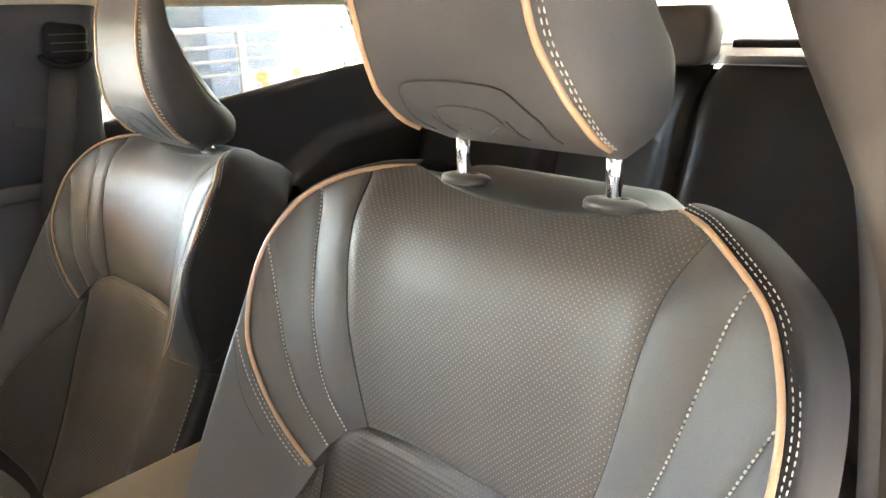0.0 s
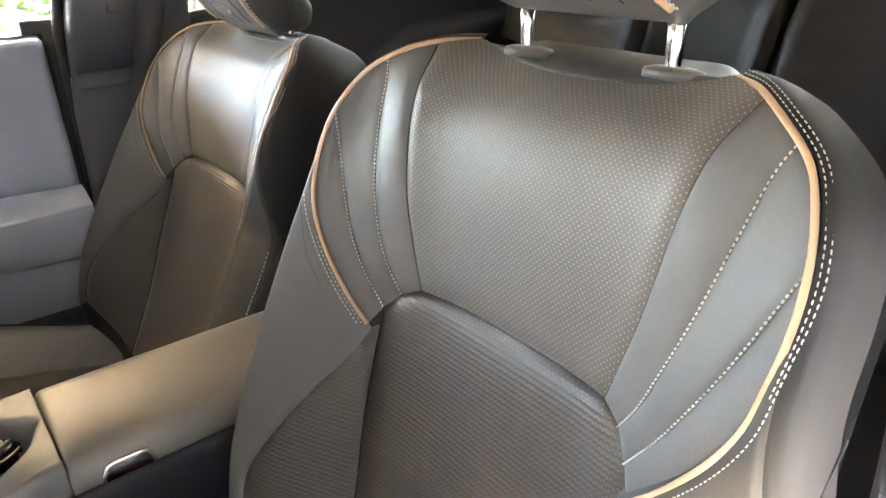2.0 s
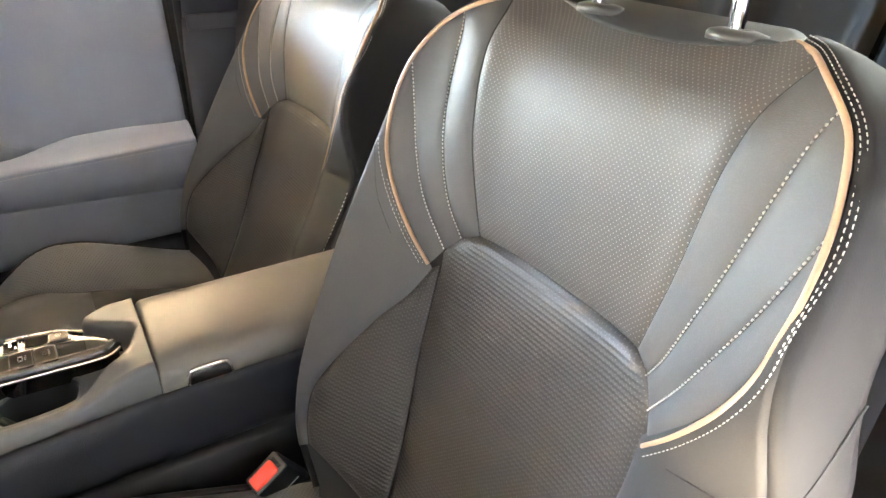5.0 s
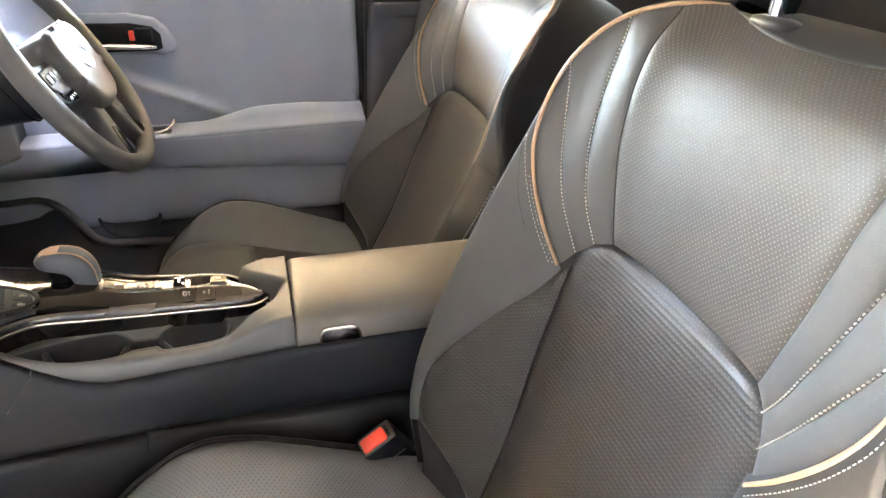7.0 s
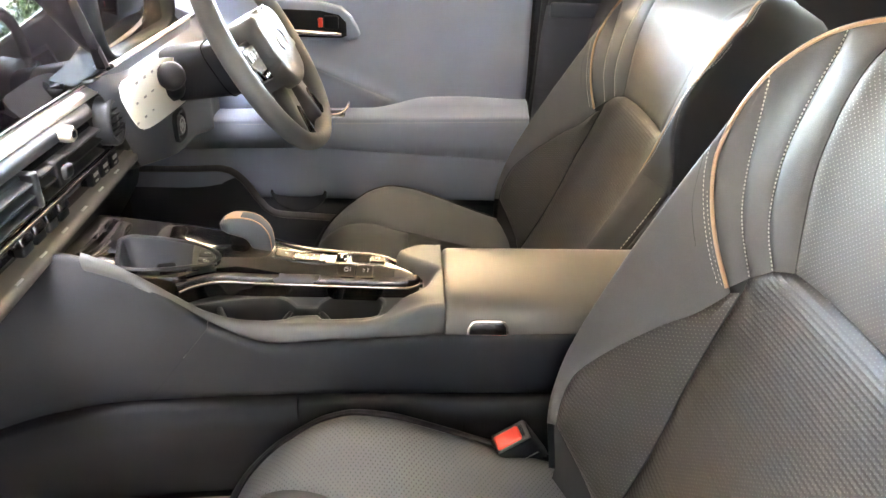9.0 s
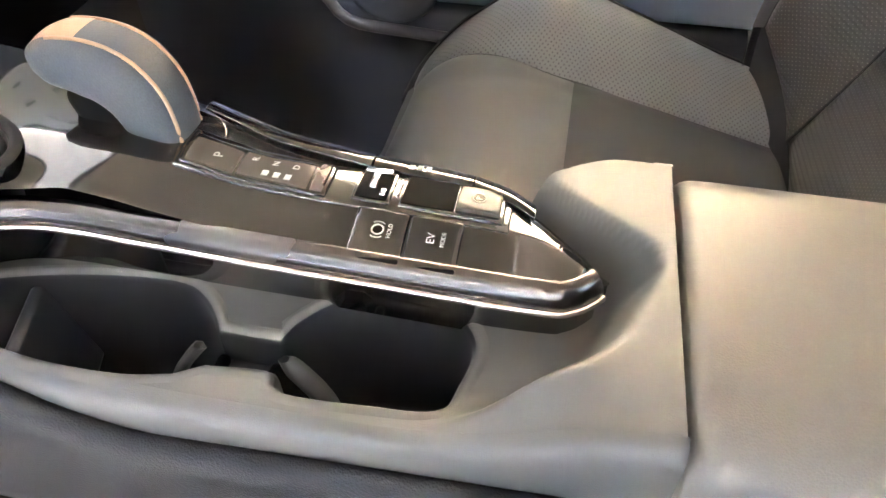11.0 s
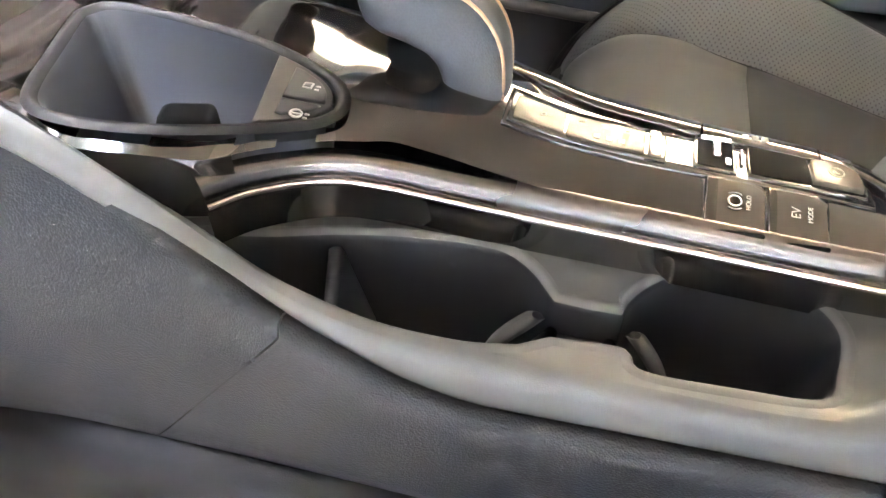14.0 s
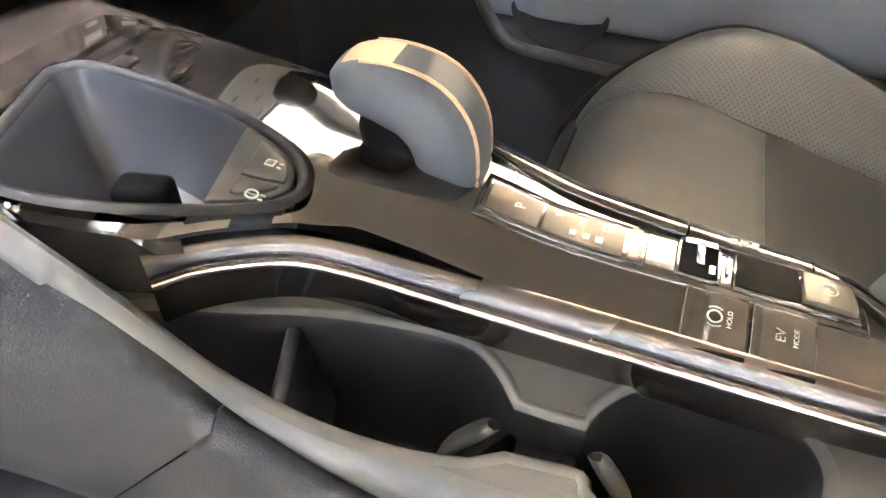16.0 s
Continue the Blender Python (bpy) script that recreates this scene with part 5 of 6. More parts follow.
hpart("screen_edge", box((-0.904, 0.2615, 0.870), (0.016, 0.004, 0.236), 0.001, M_tilt), M_satin, "thin metal screen edge", scr)
rows = []
for k, (r, dx) in enumerate(((1.0, -0.04), (1.0, 0.0), (0.97, 0.012), (0.93, 0.016), (0.90, 0.008), (0.86, -0.01), (0.0, -0.012))):
    rows.append([(-0.884 + dx, 0.445 + 0.185 * r * math.copysign(abs(math.cos(a)) ** 0.45, math.cos(a)), 0.850 + 0.100 * r * math.copysign(abs(math.sin(a)) ** 0.45, math.sin(a))) for a in np.linspace(0, 2 * math.pi, 48, endpoint=False)])
hood = hpart("instrument_hood", grid_bm(rows, close_u=True), M_plast_dk, "hooded instrument display")
hpart("instrument_glass", box((-0.890, 0.455, 0.850), (0.004, 0.27, 0.155), 0.001), M_screen, "dark instrument glass", hood)
rows = [[(x, y, z) for x, z in ((-0.872, 0.762), (-0.866, 0.764), (-0.862, 0.762), (-0.862, 0.758), (-0.868, 0.754))] for y in np.linspace(0.272, 0.70, 12)]
hpart("hood_ledge", grid_bm(rows), M_silver, "pale metal ledge under the display")
# air vents: housing, slats, vanes and tab
for y0, y1 in ((-0.22, -0.045), (-0.03, 0.150)):
    v = hpart("air_vent", box((-0.874, (y0 + y1) / 2, 0.690), (0.03, y1 - y0, 0.046), 0.004), M_void, "dark air vent with slats")
    for z in (0.674, 0.689, 0.704):
        hpart("slat", box((-0.856, (y0 + y1) / 2, z), (0.022, y1 - y0 - 0.006, 0.0035), 0.0012, Euler((0, radians(14), 0)).to_matrix()), M_plast_dk, "", v)
    for k in range(7):
        hpart("vane", box((-0.868, y0 + (y1 - y0) * (k + 1) / 8, 0.690), (0.016, 0.0025, 0.040), 0.0008), M_column, "", v)
    hpart("vent_tab", box((-0.845, y0 + 0.30 * (y1 - y0), 0.689), (0.018, 0.024, 0.018), 0.005), M_wall_pl, "", v)
hpart("vent_divider", box((-0.858, -0.0375, 0.690), (0.026, 0.012, 0.046), 0.004), M_wall_pl, "grey post between the vents")
hpart("vent_trim", tube(spline([(-0.846, -0.70, 0.664), (-0.842, -0.20, 0.664), (-0.842, 0.10, 0.6655), (-0.843, 0.150, 0.667), (-0.846, 0.185, 0.666), (-0.850, 0.205, 0.676)], 40), 0.0028, 8), M_satin, "thin metal line under the vents")
rings = []
for r, x in ((0.036, -0.868), (0.036, -0.850), (0.034, -0.845), (0.029, -0.844), (0.027, -0.848), (0.012, -0.852), (0.010, -0.846), (0.0, -0.845)):
    rings.append([(x + 0.010, 0.183 + r * 0.82 * math.cos(a), 0.702 + r * math.sin(a)) for a in np.linspace(0, 2 * math.pi, 36, endpoint=False)])
vw = hpart("round_vent", loft(rings, False), M_wall_pl, "round vent outlet")
for k in range(5):
    hpart("slat", box((-0.8365, 0.183, 0.684 + 0.009 * k), (0.004, 0.040, 0.0022), 0.0006), M_plast_dk, "", vw)
# a small six-sided knob on the fascia
M_knob_pale = mat("ivory_plastic", (0.52, 0.46, 0.37), rough=0.4, var=0.06)
rings = []
for r, x in ((0.0100, -0.860), (0.0112, -0.846), (0.0104, -0.838), (0.0078, -0.836), (0.0068, -0.838)):
    rings.append([(x, 0.055 + r * math.cos(a), 0.727 + r * math.sin(a)) for a in np.linspace(0.2, 2 * math.pi + 0.2, 6, endpoint=False)])
kn = hpart("fascia_knob", loft(rings), M_knob_pale, "pale six-sided knob")
hpart("knob_face", box((-0.8370, 0.055, 0.727), (0.003, 0.008, 0.008), 0.001), M_plast_dk, "", kn)
# switch row
hpart("switch_band", box((-0.862, 0.005, 0.646), (0.014, 0.46, 0.030), 0.003), M_gloss, "gloss black switch band")
for k in range(3):
    y = 0.108 + 0.034 * k
    b = hpart("heater_button", box((-0.854, y, 0.646), (0.014, 0.028, 0.022), 0.003), M_plast_dk, "black heater button")
    hpart("legend", box((-0.8467, y, 0.650), (0.0006, 0.015, 0.0055), 0.0002), M_legend, "", b)
    hpart("legend", box((-0.8467, y, 0.641), (0.0006, 0.010, 0.0030), 0.0002), M_legend, "", b)
for k in range(4):
    y = -0.092 + 0.031 * k
    b = hpart("toggle_button", box((-0.852, y, 0.652), (0.020, 0.026, 0.015), 0.003, Euler((0, radians(-18), 0)).to_matrix()), M_satin, "metal-tipped toggle button")
    hpart("toggle_base", box((-0.852, y, 0.640), (0.016, 0.024, 0.012), 0.002), M_plast_dk, "", b)
hz = hpart("hazard_button", box((-0.850, 0.020, 0.690), (0.016, 0.030, 0.036), 0.003), M_plast_dk, "hazard light button")
bm = bmesh.new()
vs3 = [bm.verts.new(p) for p in ((-0.8415, 0.013, 0.688), (-0.8415, 0.027, 0.688), (-0.8415, 0.020, 0.700))]
bm.faces.new(vs3)
bmesh.ops.extrude_face_region(bm, geom=bm.faces[:])
hpart("hazard_mark", bm, M_red, "red triangle", hz, False)
# ledge under the switches
M_ledge = mat("ledge_vinyl", (0.075, 0.068, 0.060), rough=0.55, var=0.12, bscale=900, bump=0.25)
led = lambda y: 0.0105 + 0.047 * y
rows = [[(x, y, z + led(y)) for x, z in ((-0.875, 0.621), (-0.845, 0.6165), (-0.8365, 0.612), (-0.836, 0.603), (-0.845, 0.598), (-0.88, 0.596))] for y in np.linspace(-0.26, 0.232, 20)]
lg = hpart("switch_ledge", grid_bm(rows), M_ledge, "grey grained ledge with small printed marks")
for k in range(7):
    hpart("legend", box((-0.8405, -0.19 + 0.058 * k, 0.6156 + led(-0.19 + 0.058 * k)), (0.003, 0.016, 0.0005), 0.0002, Euler((0, radians(26), 0)).to_matrix()), M_legend, "", lg)
# driver's lower panel with start button and card
def low_x(y, z):
    return -0.802 - 0.048 * ease(0.27, 0.16, y + 0.55 * (z - 0.70)) - 0.03 * ease(0.52, 0.66, y) - 0.02 * ease(0.745, 0.768, z)


rows, tops = [], []
for v in np.linspace(0, 1, 40):
    line = []
    for z in np.linspace(0.768, 0.60, 20):
        left = 0.150 - 0.55 * (z - 0.77)
        y = left + (0.70 - left) * v
        zz = 0.768 + (z - 0.768) * (1 - 0.05 * ease(0.3, 0.0, v) + 0.35 * ease(0.3, 1, v))
        line.append((low_x(y, zz), y, zz))
    x, y, z = line[-1]
    tops.append([(-0.880, line[0][1], 0.748), (-0.845, line[0][1], 0.766), line[0]])
    rows.append(line + [(x - 0.012, y, z - 0.006), (-0.92, y, z - 0.004)])
lp = hpart("lower_panel", grid_bm(rows), M_column, "grey soft lower panel beside the column")
hpart("panel_top", grid_bm(tops), M_plast_dk, "black top of the lower panel", lp)
rings = []
for r, x in ((0.027, -0.800), (0.027, -0.7945), (0.025, -0.793), (0.020, -0.795), (0.0195, -0.800)):
    rings.append([(x, 0.330 + r * math.copysign(abs(math.cos(a)) ** 0.6, math.cos(a)), 0.648 + r * math.copysign(abs(math.sin(a)) ** 0.6, math.sin(a))) for a in np.linspace(0, 2 * math.pi, 36, endpoint=False)])
sb = hpart("start_button_bezel", loft(rings, False), M_plast_dk, "square black bezel of the start button")
rings = []
for r, x in ((0.0165, -0.802), (0.0165, -0.7945), (0.0155, -0.793), (0.0, -0.7935)):
    rings.append([(x, 0.330 + r * math.cos(a), 0.648 + r * math.sin(a)) for a in np.linspace(0, 2 * math.pi, 32, endpoint=False)])
hpart("start_button", loft(rings, False), M_plast, "round start button", sb)
hpart("button_ring", tube([(-0.7925, 0.330 + 0.0125 * math.cos(a), 0.648 + 0.0125 * math.sin(a)) for a in np.linspace(0, 2 * math.pi, 30)], 0.0011, 6), M_legend, "", sb)
hpart("button_mark", box((-0.7928, 0.330, 0.648), (0.0012, 0.010, 0.010), 0.0004), M_legend, "", sb)
card = group("printed_card", Matrix.Translation((-0.79, 0.27, 0.68)), "white printed card fixed round the stalk", "card")
outline = [tuple(p) for p in spline([(0.122, 0.777), (0.200, 0.777), (0.269, 0.773), (0.340, 0.758), (0.383, 0.738), (0.414, 0.712), (0.412, 0.692), (0.369, 0.681), (0.250, 0.686), (0.180, 0.693), (0.150, 0.704),
                                     (0.130, 0.726), (0.108, 0.760), (0.110, 0.772)], 40)]
bm = prism(outline, 0, 0.0015, 0)
bm.transform(Matrix.Translation((0.79, -0.27, -0.68)) @ Matrix(((0, 0, 1, -0.793), (1, 0, 0, 0), (0, 1, 0, 0), (0, 0, 0, 1))))
part("card_sheet", bm, M_white, card, smooth=False)
random.seed(5)
for k in range(17):
    y, z = 0.145 + 0.032 * (k % 6), 0.764 - 0.026 * (k // 6)
    if 0.22 < y < 0.36:
        continue
    part("print_mark", box((-0.7905 + 0.79, y - 0.27 - 0.01 * (k // 6) + 0.02, z - 0.68), (0.0008, 0.006 + 0.004 * random.random(), 0.002 + 0.002 * random.random()), 0.0003), M_ink, card)
# column stalk with its knob
stalk = group("column_stalk", Matrix.Translation((-0.75, 0.25, 0.70)), "black column stalk with a rounded end", "control stalk")
P0_, P1_ = Vector((-0.790, 0.299, 0.725)), Vector((-0.755, 0.213, 0.782))
axis = (P1_ - P0_).normalized()
Ms = Matrix.Translation(P0_ + 0.012 * axis) @ axis.to_track_quat('Z', 'Y').to_matrix().to_4x4()
bm = loft([[(r * math.cos(a), r * math.sin(a), z) for a in np.linspace(0, 2 * math.pi, 28, endpoint=False)] for r, z in
           ((0.012, -0.06), (0.0215, -0.03), (0.021, -0.005), (0.0165, 0.004), (0.0145, 0.012), (0.0185, 0.019), (0.0215, 0.030), (0.0205, 0.042), (0.0145, 0.049), (0.005, 0.051))])
bm.transform(Matrix.Translation((0.75, -0.25, -0.70)) @ Ms)
part("stalk_body", bm, M_plast_dk, stalk)

# ---- steering wheel ----
W_T = radians(30)
W_C = Vector((-0.65, 0.37, 0.77))
wheel = group("steering_wheel", Matrix.Translation(W_C), "dark leather steering wheel with multi-function buttons", "steering wheel")
W_M = Matrix((Vector((0, 1, 0)), Vector((-math.sin(W_T), 0, math.cos(W_T))), Vector((math.cos(W_T), 0, math.sin(W_T))))).transposed().to_4x4()


def wpart(name, bm, m, label="", parent=None, smooth=True):
    bm.transform(W_M)
    return part(name, bm, m, parent or wheel, label, smooth)


R = 0.176
ring = []
for a in np.linspace(0, 2 * math.pi, 96, endpoint=False):
    c, s = math.cos(a), math.sin(a)
    k = 1 - 0.035 * ease(-0.75, -1.0, s)
    fat = 1 + 0.12 * math.exp(-((abs(c) - 0.94) / 0.12) ** 2)
    ring.append([(c * k * (R + 0.0145 * fat * math.cos(t)), s * k * (R + 0.0145 * fat * math.cos(t)), 0.0165 * math.sin(t)) for t in np.linspace(0, 2 * math.pi, 18, endpoint=False)])
ring.append(ring[0])
rim = wpart("rim", loft(ring, False), M_leather, "smooth dark leather rim")
for s0, s1 in ((2.65, 3.35), (5.95, 6.6)):
    L = [Vector(((R - 0.0150) * math.cos(a), (R - 0.0150) * math.sin(a), 0.002)) for a in np.linspace(s0, s1, 40)]
    wpart("stitching", stitch_row(L, [Vector((-p.x, -p.y, 0)).normalized() for p in L], 0.0025, 0.0028, 0.0010), M_plast_dk, "", rim)


def pad(outline, z0, z1, r=0.01, seg=4):
    return prism(outline, z0, z1, r, seg)


hub = wpart("hub", pad([tuple(p) for p in spline([(0.0, 0.060), (0.055, 0.056), (0.078, 0.030), (0.074, -0.015), (0.050, -0.062), (0.0, -0.075), (-0.050, -0.062), (-0.074, -0.015), (-0.078, 0.030), (-0.055, 0.056), (0.0, 0.060)], 60)[:-1]],
                       -0.03, 0.030, 0.014), M_plast, "padded hub cover")
rings = []
for r, z in ((0.026, 0.0300), (0.026, 0.0315), (0.0225, 0.0315), (0.0225, 0.0302)):
    rings.append([(r * math.cos(a), 0.0 + 0.75 * r * math.sin(a), z) for a in np.linspace(0, 2 * math.pi, 40, endpoint=False)])
wpart("emblem", loft(rings, False), M_chrome, "plain bright oval emblem", hub)
for s in (1, -1):
    sp = wpart("spoke", pad([(0.060 * s, 0.030), (0.120 * s, 0.034), (0.165 * s, 0.036), (0.168 * s, -0.012), (0.120 * s, -0.030), (0.060 * s, -0.040)][::s], -0.020, 0.004, 0.004), M_plast_dk, "spoke with switches")
    wpart("switch_pad", pad([(0.080 * s, 0.022), (0.142 * s, 0.026), (0.146 * s, 0.0), (0.118 * s, -0.016), (0.084 * s, -0.020)][::s], 0.0, 0.009, 0.003), M_trim, "grey switch pad", sp)
    for k in range(3):
        wpart("button", box((s * (0.096 + 0.018 * k), 0.010, 0.0098), (0.014, 0.014, 0.003), 0.002), M_plast, "", sp)
        wpart("button_mark", box((s * (0.096 + 0.018 * k), 0.010, 0.0115), (0.006, 0.004, 0.0006), 0.0002), M_legend, "", sp)
    wpart("gloss_bezel", pad([(0.076 * s, -0.018), (0.116 * s, -0.018), (0.128 * s, -0.006), (0.120 * s, -0.028), (0.080 * s, -0.036)][::s], 0.0, 0.008, 0.002), M_gloss, "", sp)
    for k in range(3):
        wpart("button", box((s * (0.086 + 0.012 * k), -0.026, 0.0088), (0.006, 0.006, 0.002), 0.001), M_chrome, "", sp)
    lo = wpart("lower_spoke", pad([(0.018 * s, -0.062), (0.052 * s, -0.055), (0.078 * s, -0.120), (0.088 * s, -0.155), (0.048 * s, -0.166), (0.036 * s, -0.130)][::s], -0.018, 0.006, 0.005), M_plast, "lower spoke with metal trim")
    wpart("spoke_trim", pad([(0.046 * s, -0.100), (0.056 * s, -0.096), (0.078 * s, -0.146), (0.056 * s, -0.156)][::s], 0.004, 0.0095, 0.002), M_satin, "dark metal trim", lo)
    wpart("spoke_window", pad([(0.050 * s, -0.108), (0.056 * s, -0.106), (0.071 * s, -0.141), (0.058 * s, -0.146)][::s], 0.007, 0.0103, 0.001), M_void, "", lo)
col = wpart("column_shroud", loft([[(w * math.copysign(abs(math.cos(a)) ** 0.6, math.cos(a)), cy + h * math.copysign(abs(math.sin(a)) ** 0.6, math.sin(a)), z) for a in np.linspace(0, 2 * math.pi, 40, endpoint=False)]
                                   for w, h, z, cy in ((0.044, 0.042, -0.028, -0.008), (0.047, 0.047, -0.034, -0.006), (0.047, 0.048, -0.08, 0.008), (0.046, 0.046, -0.15, 0.035), (0.045, 0.045, -0.20, 0.055))]), M_plast_dk, "dark steering column shroud")
wpart("shroud_seam", tube([(0.0478 * math.copysign(abs(math.cos(a)) ** 0.6, math.cos(a)), 0.009 + 0.0488 * math.copysign(abs(math.sin(a)) ** 0.6, math.sin(a)), -0.082) for a in np.linspace(0, 2 * math.pi, 60)], 0.0012, 5), M_void, "", col)
wpart("far_stalk", tube([(0.06, 0.0, -0.05), (0.11, 0.012, -0.045), (0.16, 0.02, -0.035)], [0.009, 0.010, 0.011], 14), M_plast_dk, "", col)
# footwell lining on the driver's side
foot = group("footwell_trim", Matrix.Translation((-0.8, 0.66, 0.2)), "dark footwell side trim with a rounded lip", "trim panel", kind="structure")
lip = spline([(-1.05, 0.655, 0.434), (-0.90, 0.655, 0.436), (-0.825, 0.652, 0.438), (-0.785, 0.650, 0.412), (-0.752, 0.648, 0.362), (-0.720, 0.645, 0.334), (-0.64, 0.642, 0.328), (-0.48, 0.640, 0.320), (-0.25, 0.640, 0.310)], 50)
bm = tube(lip, 0.008, 10)
bm.transform(Matrix.Translation((0.8, -0.66, -0.2)))
part("lip", bm, M_plast, foot, "grey rounded lip")
rows = [[(x, y + 0.004, z), (x, y + 0.002, z - 0.05), (x, y, 0.09)] for x, y, z in lip]
bm = grid_bm(rows)
bm.transform(Matrix.Translation((0.8, -0.66, -0.2)))
part("side_lining", bm, M_column, foot)


# ---- cabin shell ----
def struct(name, bm, m, label, category, smooth=True):
    return tagged(part(name, bm, m, None, "", smooth), label, category, kind="structure")


struct("floor", box((-0.05, 0, 0.06), (2.6, 1.50, 0.06), 0.0), M_carpet, "black carpeted cabin floor", "floor", False)
M_paper = mat("paper_mat", (0.52, 0.45, 0.36), rough=0.8, var=0.1, bscale=300, bump=0.3)
rows = [[(x, y, 0.0915 + 0.003 * math.sin(9 * x + 4 * y) ** 2 + 0.06 * ease(-0.95, -1.1, x)) for y in np.linspace(-0.62, -0.23, 14)]
        + [(x, y, z + 0.002 * math.sin(14 * x)) for y, z in ((-0.20, 0.098), (-0.17, 0.118), (-0.145, 0.150), (-0.126, 0.190), (-0.112, 0.225), (-0.101, 0.256 + 0.09 * (x + 0.55)))] for x in np.linspace(-1.1, -0.56, 24)]
bm = grid_bm(rows)
bmesh.ops.solidify(bm, geom=bm.faces[:], thickness=0.002)
tagged(part("paper_floor_mat", bm, M_paper), "beige paper mat over the passenger's floor and tunnel", "floor mat")
M_film = mat("film_covered_mat", (0.17, 0.125, 0.085), rough=0.3, var=0.3, scale=14, bscale=60, bump=0.6, coat=0.4)
rows = [[(x, y, 0.0915 + 0.002 * math.sin(8 * x + 5 * y) ** 2 + 0.10 * ease(-0.95, -1.15, x)) for y in np.linspace(0.11, 0.60, 20)] for x in np.linspace(-1.15, -0.62, 20)]
bm = grid_bm(rows)
bmesh.ops.solidify(bm, geom=bm.faces[:], thickness=0.004)
tagged(part("rubber_floor_mat", bm, M_film), "brown film-covered floor mat before the driver's seat", "floor mat")
# roof lining and rails; unseen front header, added to shape the gloss reflections
def roof_z(x, y):
    return 1.255 - 0.10 * abs(y / 0.62) ** 3 - 0.06 * ease(0.7, 1.25, x) - 0.14 * ease(-0.3, -0.90, x)


for nm, x0, x1, m, lb in (("ceiling", -0.33, 1.25, M_cloth, "pale cloth roof lining"), ("ceiling_header", -0.80, -0.334, M_header, "unseen roof header, toned for its reflection in the gloss panel")):
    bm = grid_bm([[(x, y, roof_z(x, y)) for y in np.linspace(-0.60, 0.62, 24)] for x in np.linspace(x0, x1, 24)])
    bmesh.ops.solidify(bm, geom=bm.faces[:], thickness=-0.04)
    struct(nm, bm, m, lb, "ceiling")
# far side: pillars as tapered posts
def post(name, line, w, d, m, label):
    """An upright trim moulding along a line; w fore and aft, d across."""
    secs = []
    for k, (x, y, z) in enumerate(line):
        ww, dd = (w[k], d[k])
        secs.append([(x + 0.5 * ww * math.copysign(abs(math.cos(a)) ** 0.5, math.cos(a)), y + 0.5 * dd * math.copysign(abs(math.sin(a)) ** 0.5, math.sin(a)), z) for a in np.linspace(0, 2 * math.pi, 32, endpoint=False)])
    return struct(name, loft(secs), m, label, "pillar")


post("pillar_far_upper", [(-0.005, 0.712, 0.80), (0.0, 0.708, 0.90), (0.02, 0.69, 1.05), (0.035, 0.655, 1.20)], (0.235, 0.225, 0.20, 0.19), (0.075, 0.075, 0.08, 0.09), M_pillar_dk, "dark upper pillar trim")
post("pillar_far_lower", [(-0.035, 0.715, 0.12), (-0.035, 0.715, 0.55), (-0.012, 0.712, 0.74), (-0.005, 0.712, 0.798)], (0.20, 0.20, 0.235, 0.238), (0.085, 0.085, 0.080, 0.078), M_pillar_dk, "dark lower pillar trim")
bm = box((-0.005, 0.672, 0.795), (0.235, 0.012, 0.030), 0.004)
struct("pillar_far_band", bm, M_pillar_dk, "dark band across the pillar trim", "pillar")
bm = tube([(-0.132, 0.725, 0.15), (-0.148, 0.722, 0.40), (-0.128, 0.72, 0.60), (-0.122, 0.72, 0.88), (-0.10, 0.70, 1.05), (-0.08, 0.66, 1.20)], 0.011, 10)
struct("door_seal", bm, M_rubber, "black rubber door seal", "seal")
bm = tube([(-0.105, 0.700, 0.15), (-0.118, 0.700, 0.40), (-0.108, 0.695, 0.60), (-0.104, 0.693, 0.88), (-0.085, 0.675, 1.05)], 0.006, 8)
struct("seal_trim", bm, M_trim, "grey edge trim beside the seal", "seal")
struct("door_jamb", box((-0.125, 0.775, 0.50), (0.11, 0.07, 0.80), 0.004), M_rubber, "black door jamb behind the seal", "door jamb")
# seat belt on the far pillar
belt = group("seat_belt", Matrix.Translation((0.04, 0.64, 0.8)), "black seat belt with its upper guide on the pillar", "seat belt")
b_inv = Matrix.Translation((-0.04, -0.64, -0.8))
rows = []
for x, y, z, w in ((0.052, 0.640, 1.045, 0.046), (0.046, 0.640, 1.01, 0.047), (0.02, 0.642, 0.90, 0.048), (-0.012, 0.648, 0.78, 0.047), (-0.028, 0.652, 0.70, 0.040), (-0.040, 0.655, 0.62, 0.036), (-0.050, 0.66, 0.45, 0.036)):
    rows.append([(x - w / 2, y, z), (x, y - 0.002, z), (x + w / 2, y, z)])
bm = grid_bm(rows)
bmesh.ops.solidify(bm, geom=bm.faces[:], thickness=0.0015)
part("webbing", move(bm, b_inv), M_belt, belt, "black woven webbing")
part("belt_guide", move(box((0.056, 0.645, 1.050), (0.072, 0.040, 0.062), 0.014, Euler((0, radians(8), 0)).to_matrix(), 3), b_inv), M_plast_dk, belt, "black upper guide cover")
for k in range(3):
    part("guide_rib", move(box((0.056, 0.6245, 1.034 + 0.014 * k), (0.060, 0.003, 0.002), 0.0008), b_inv), M_plast, belt)
part("guide_loop", move(tube([(0.052 + 0.040 * math.cos(a), 0.640, 1.030 + 0.020 * math.sin(a)) for a in np.linspace(math.pi, 2 * math.pi, 16)], 0.006, 8), b_inv), M_plast_dk, belt)
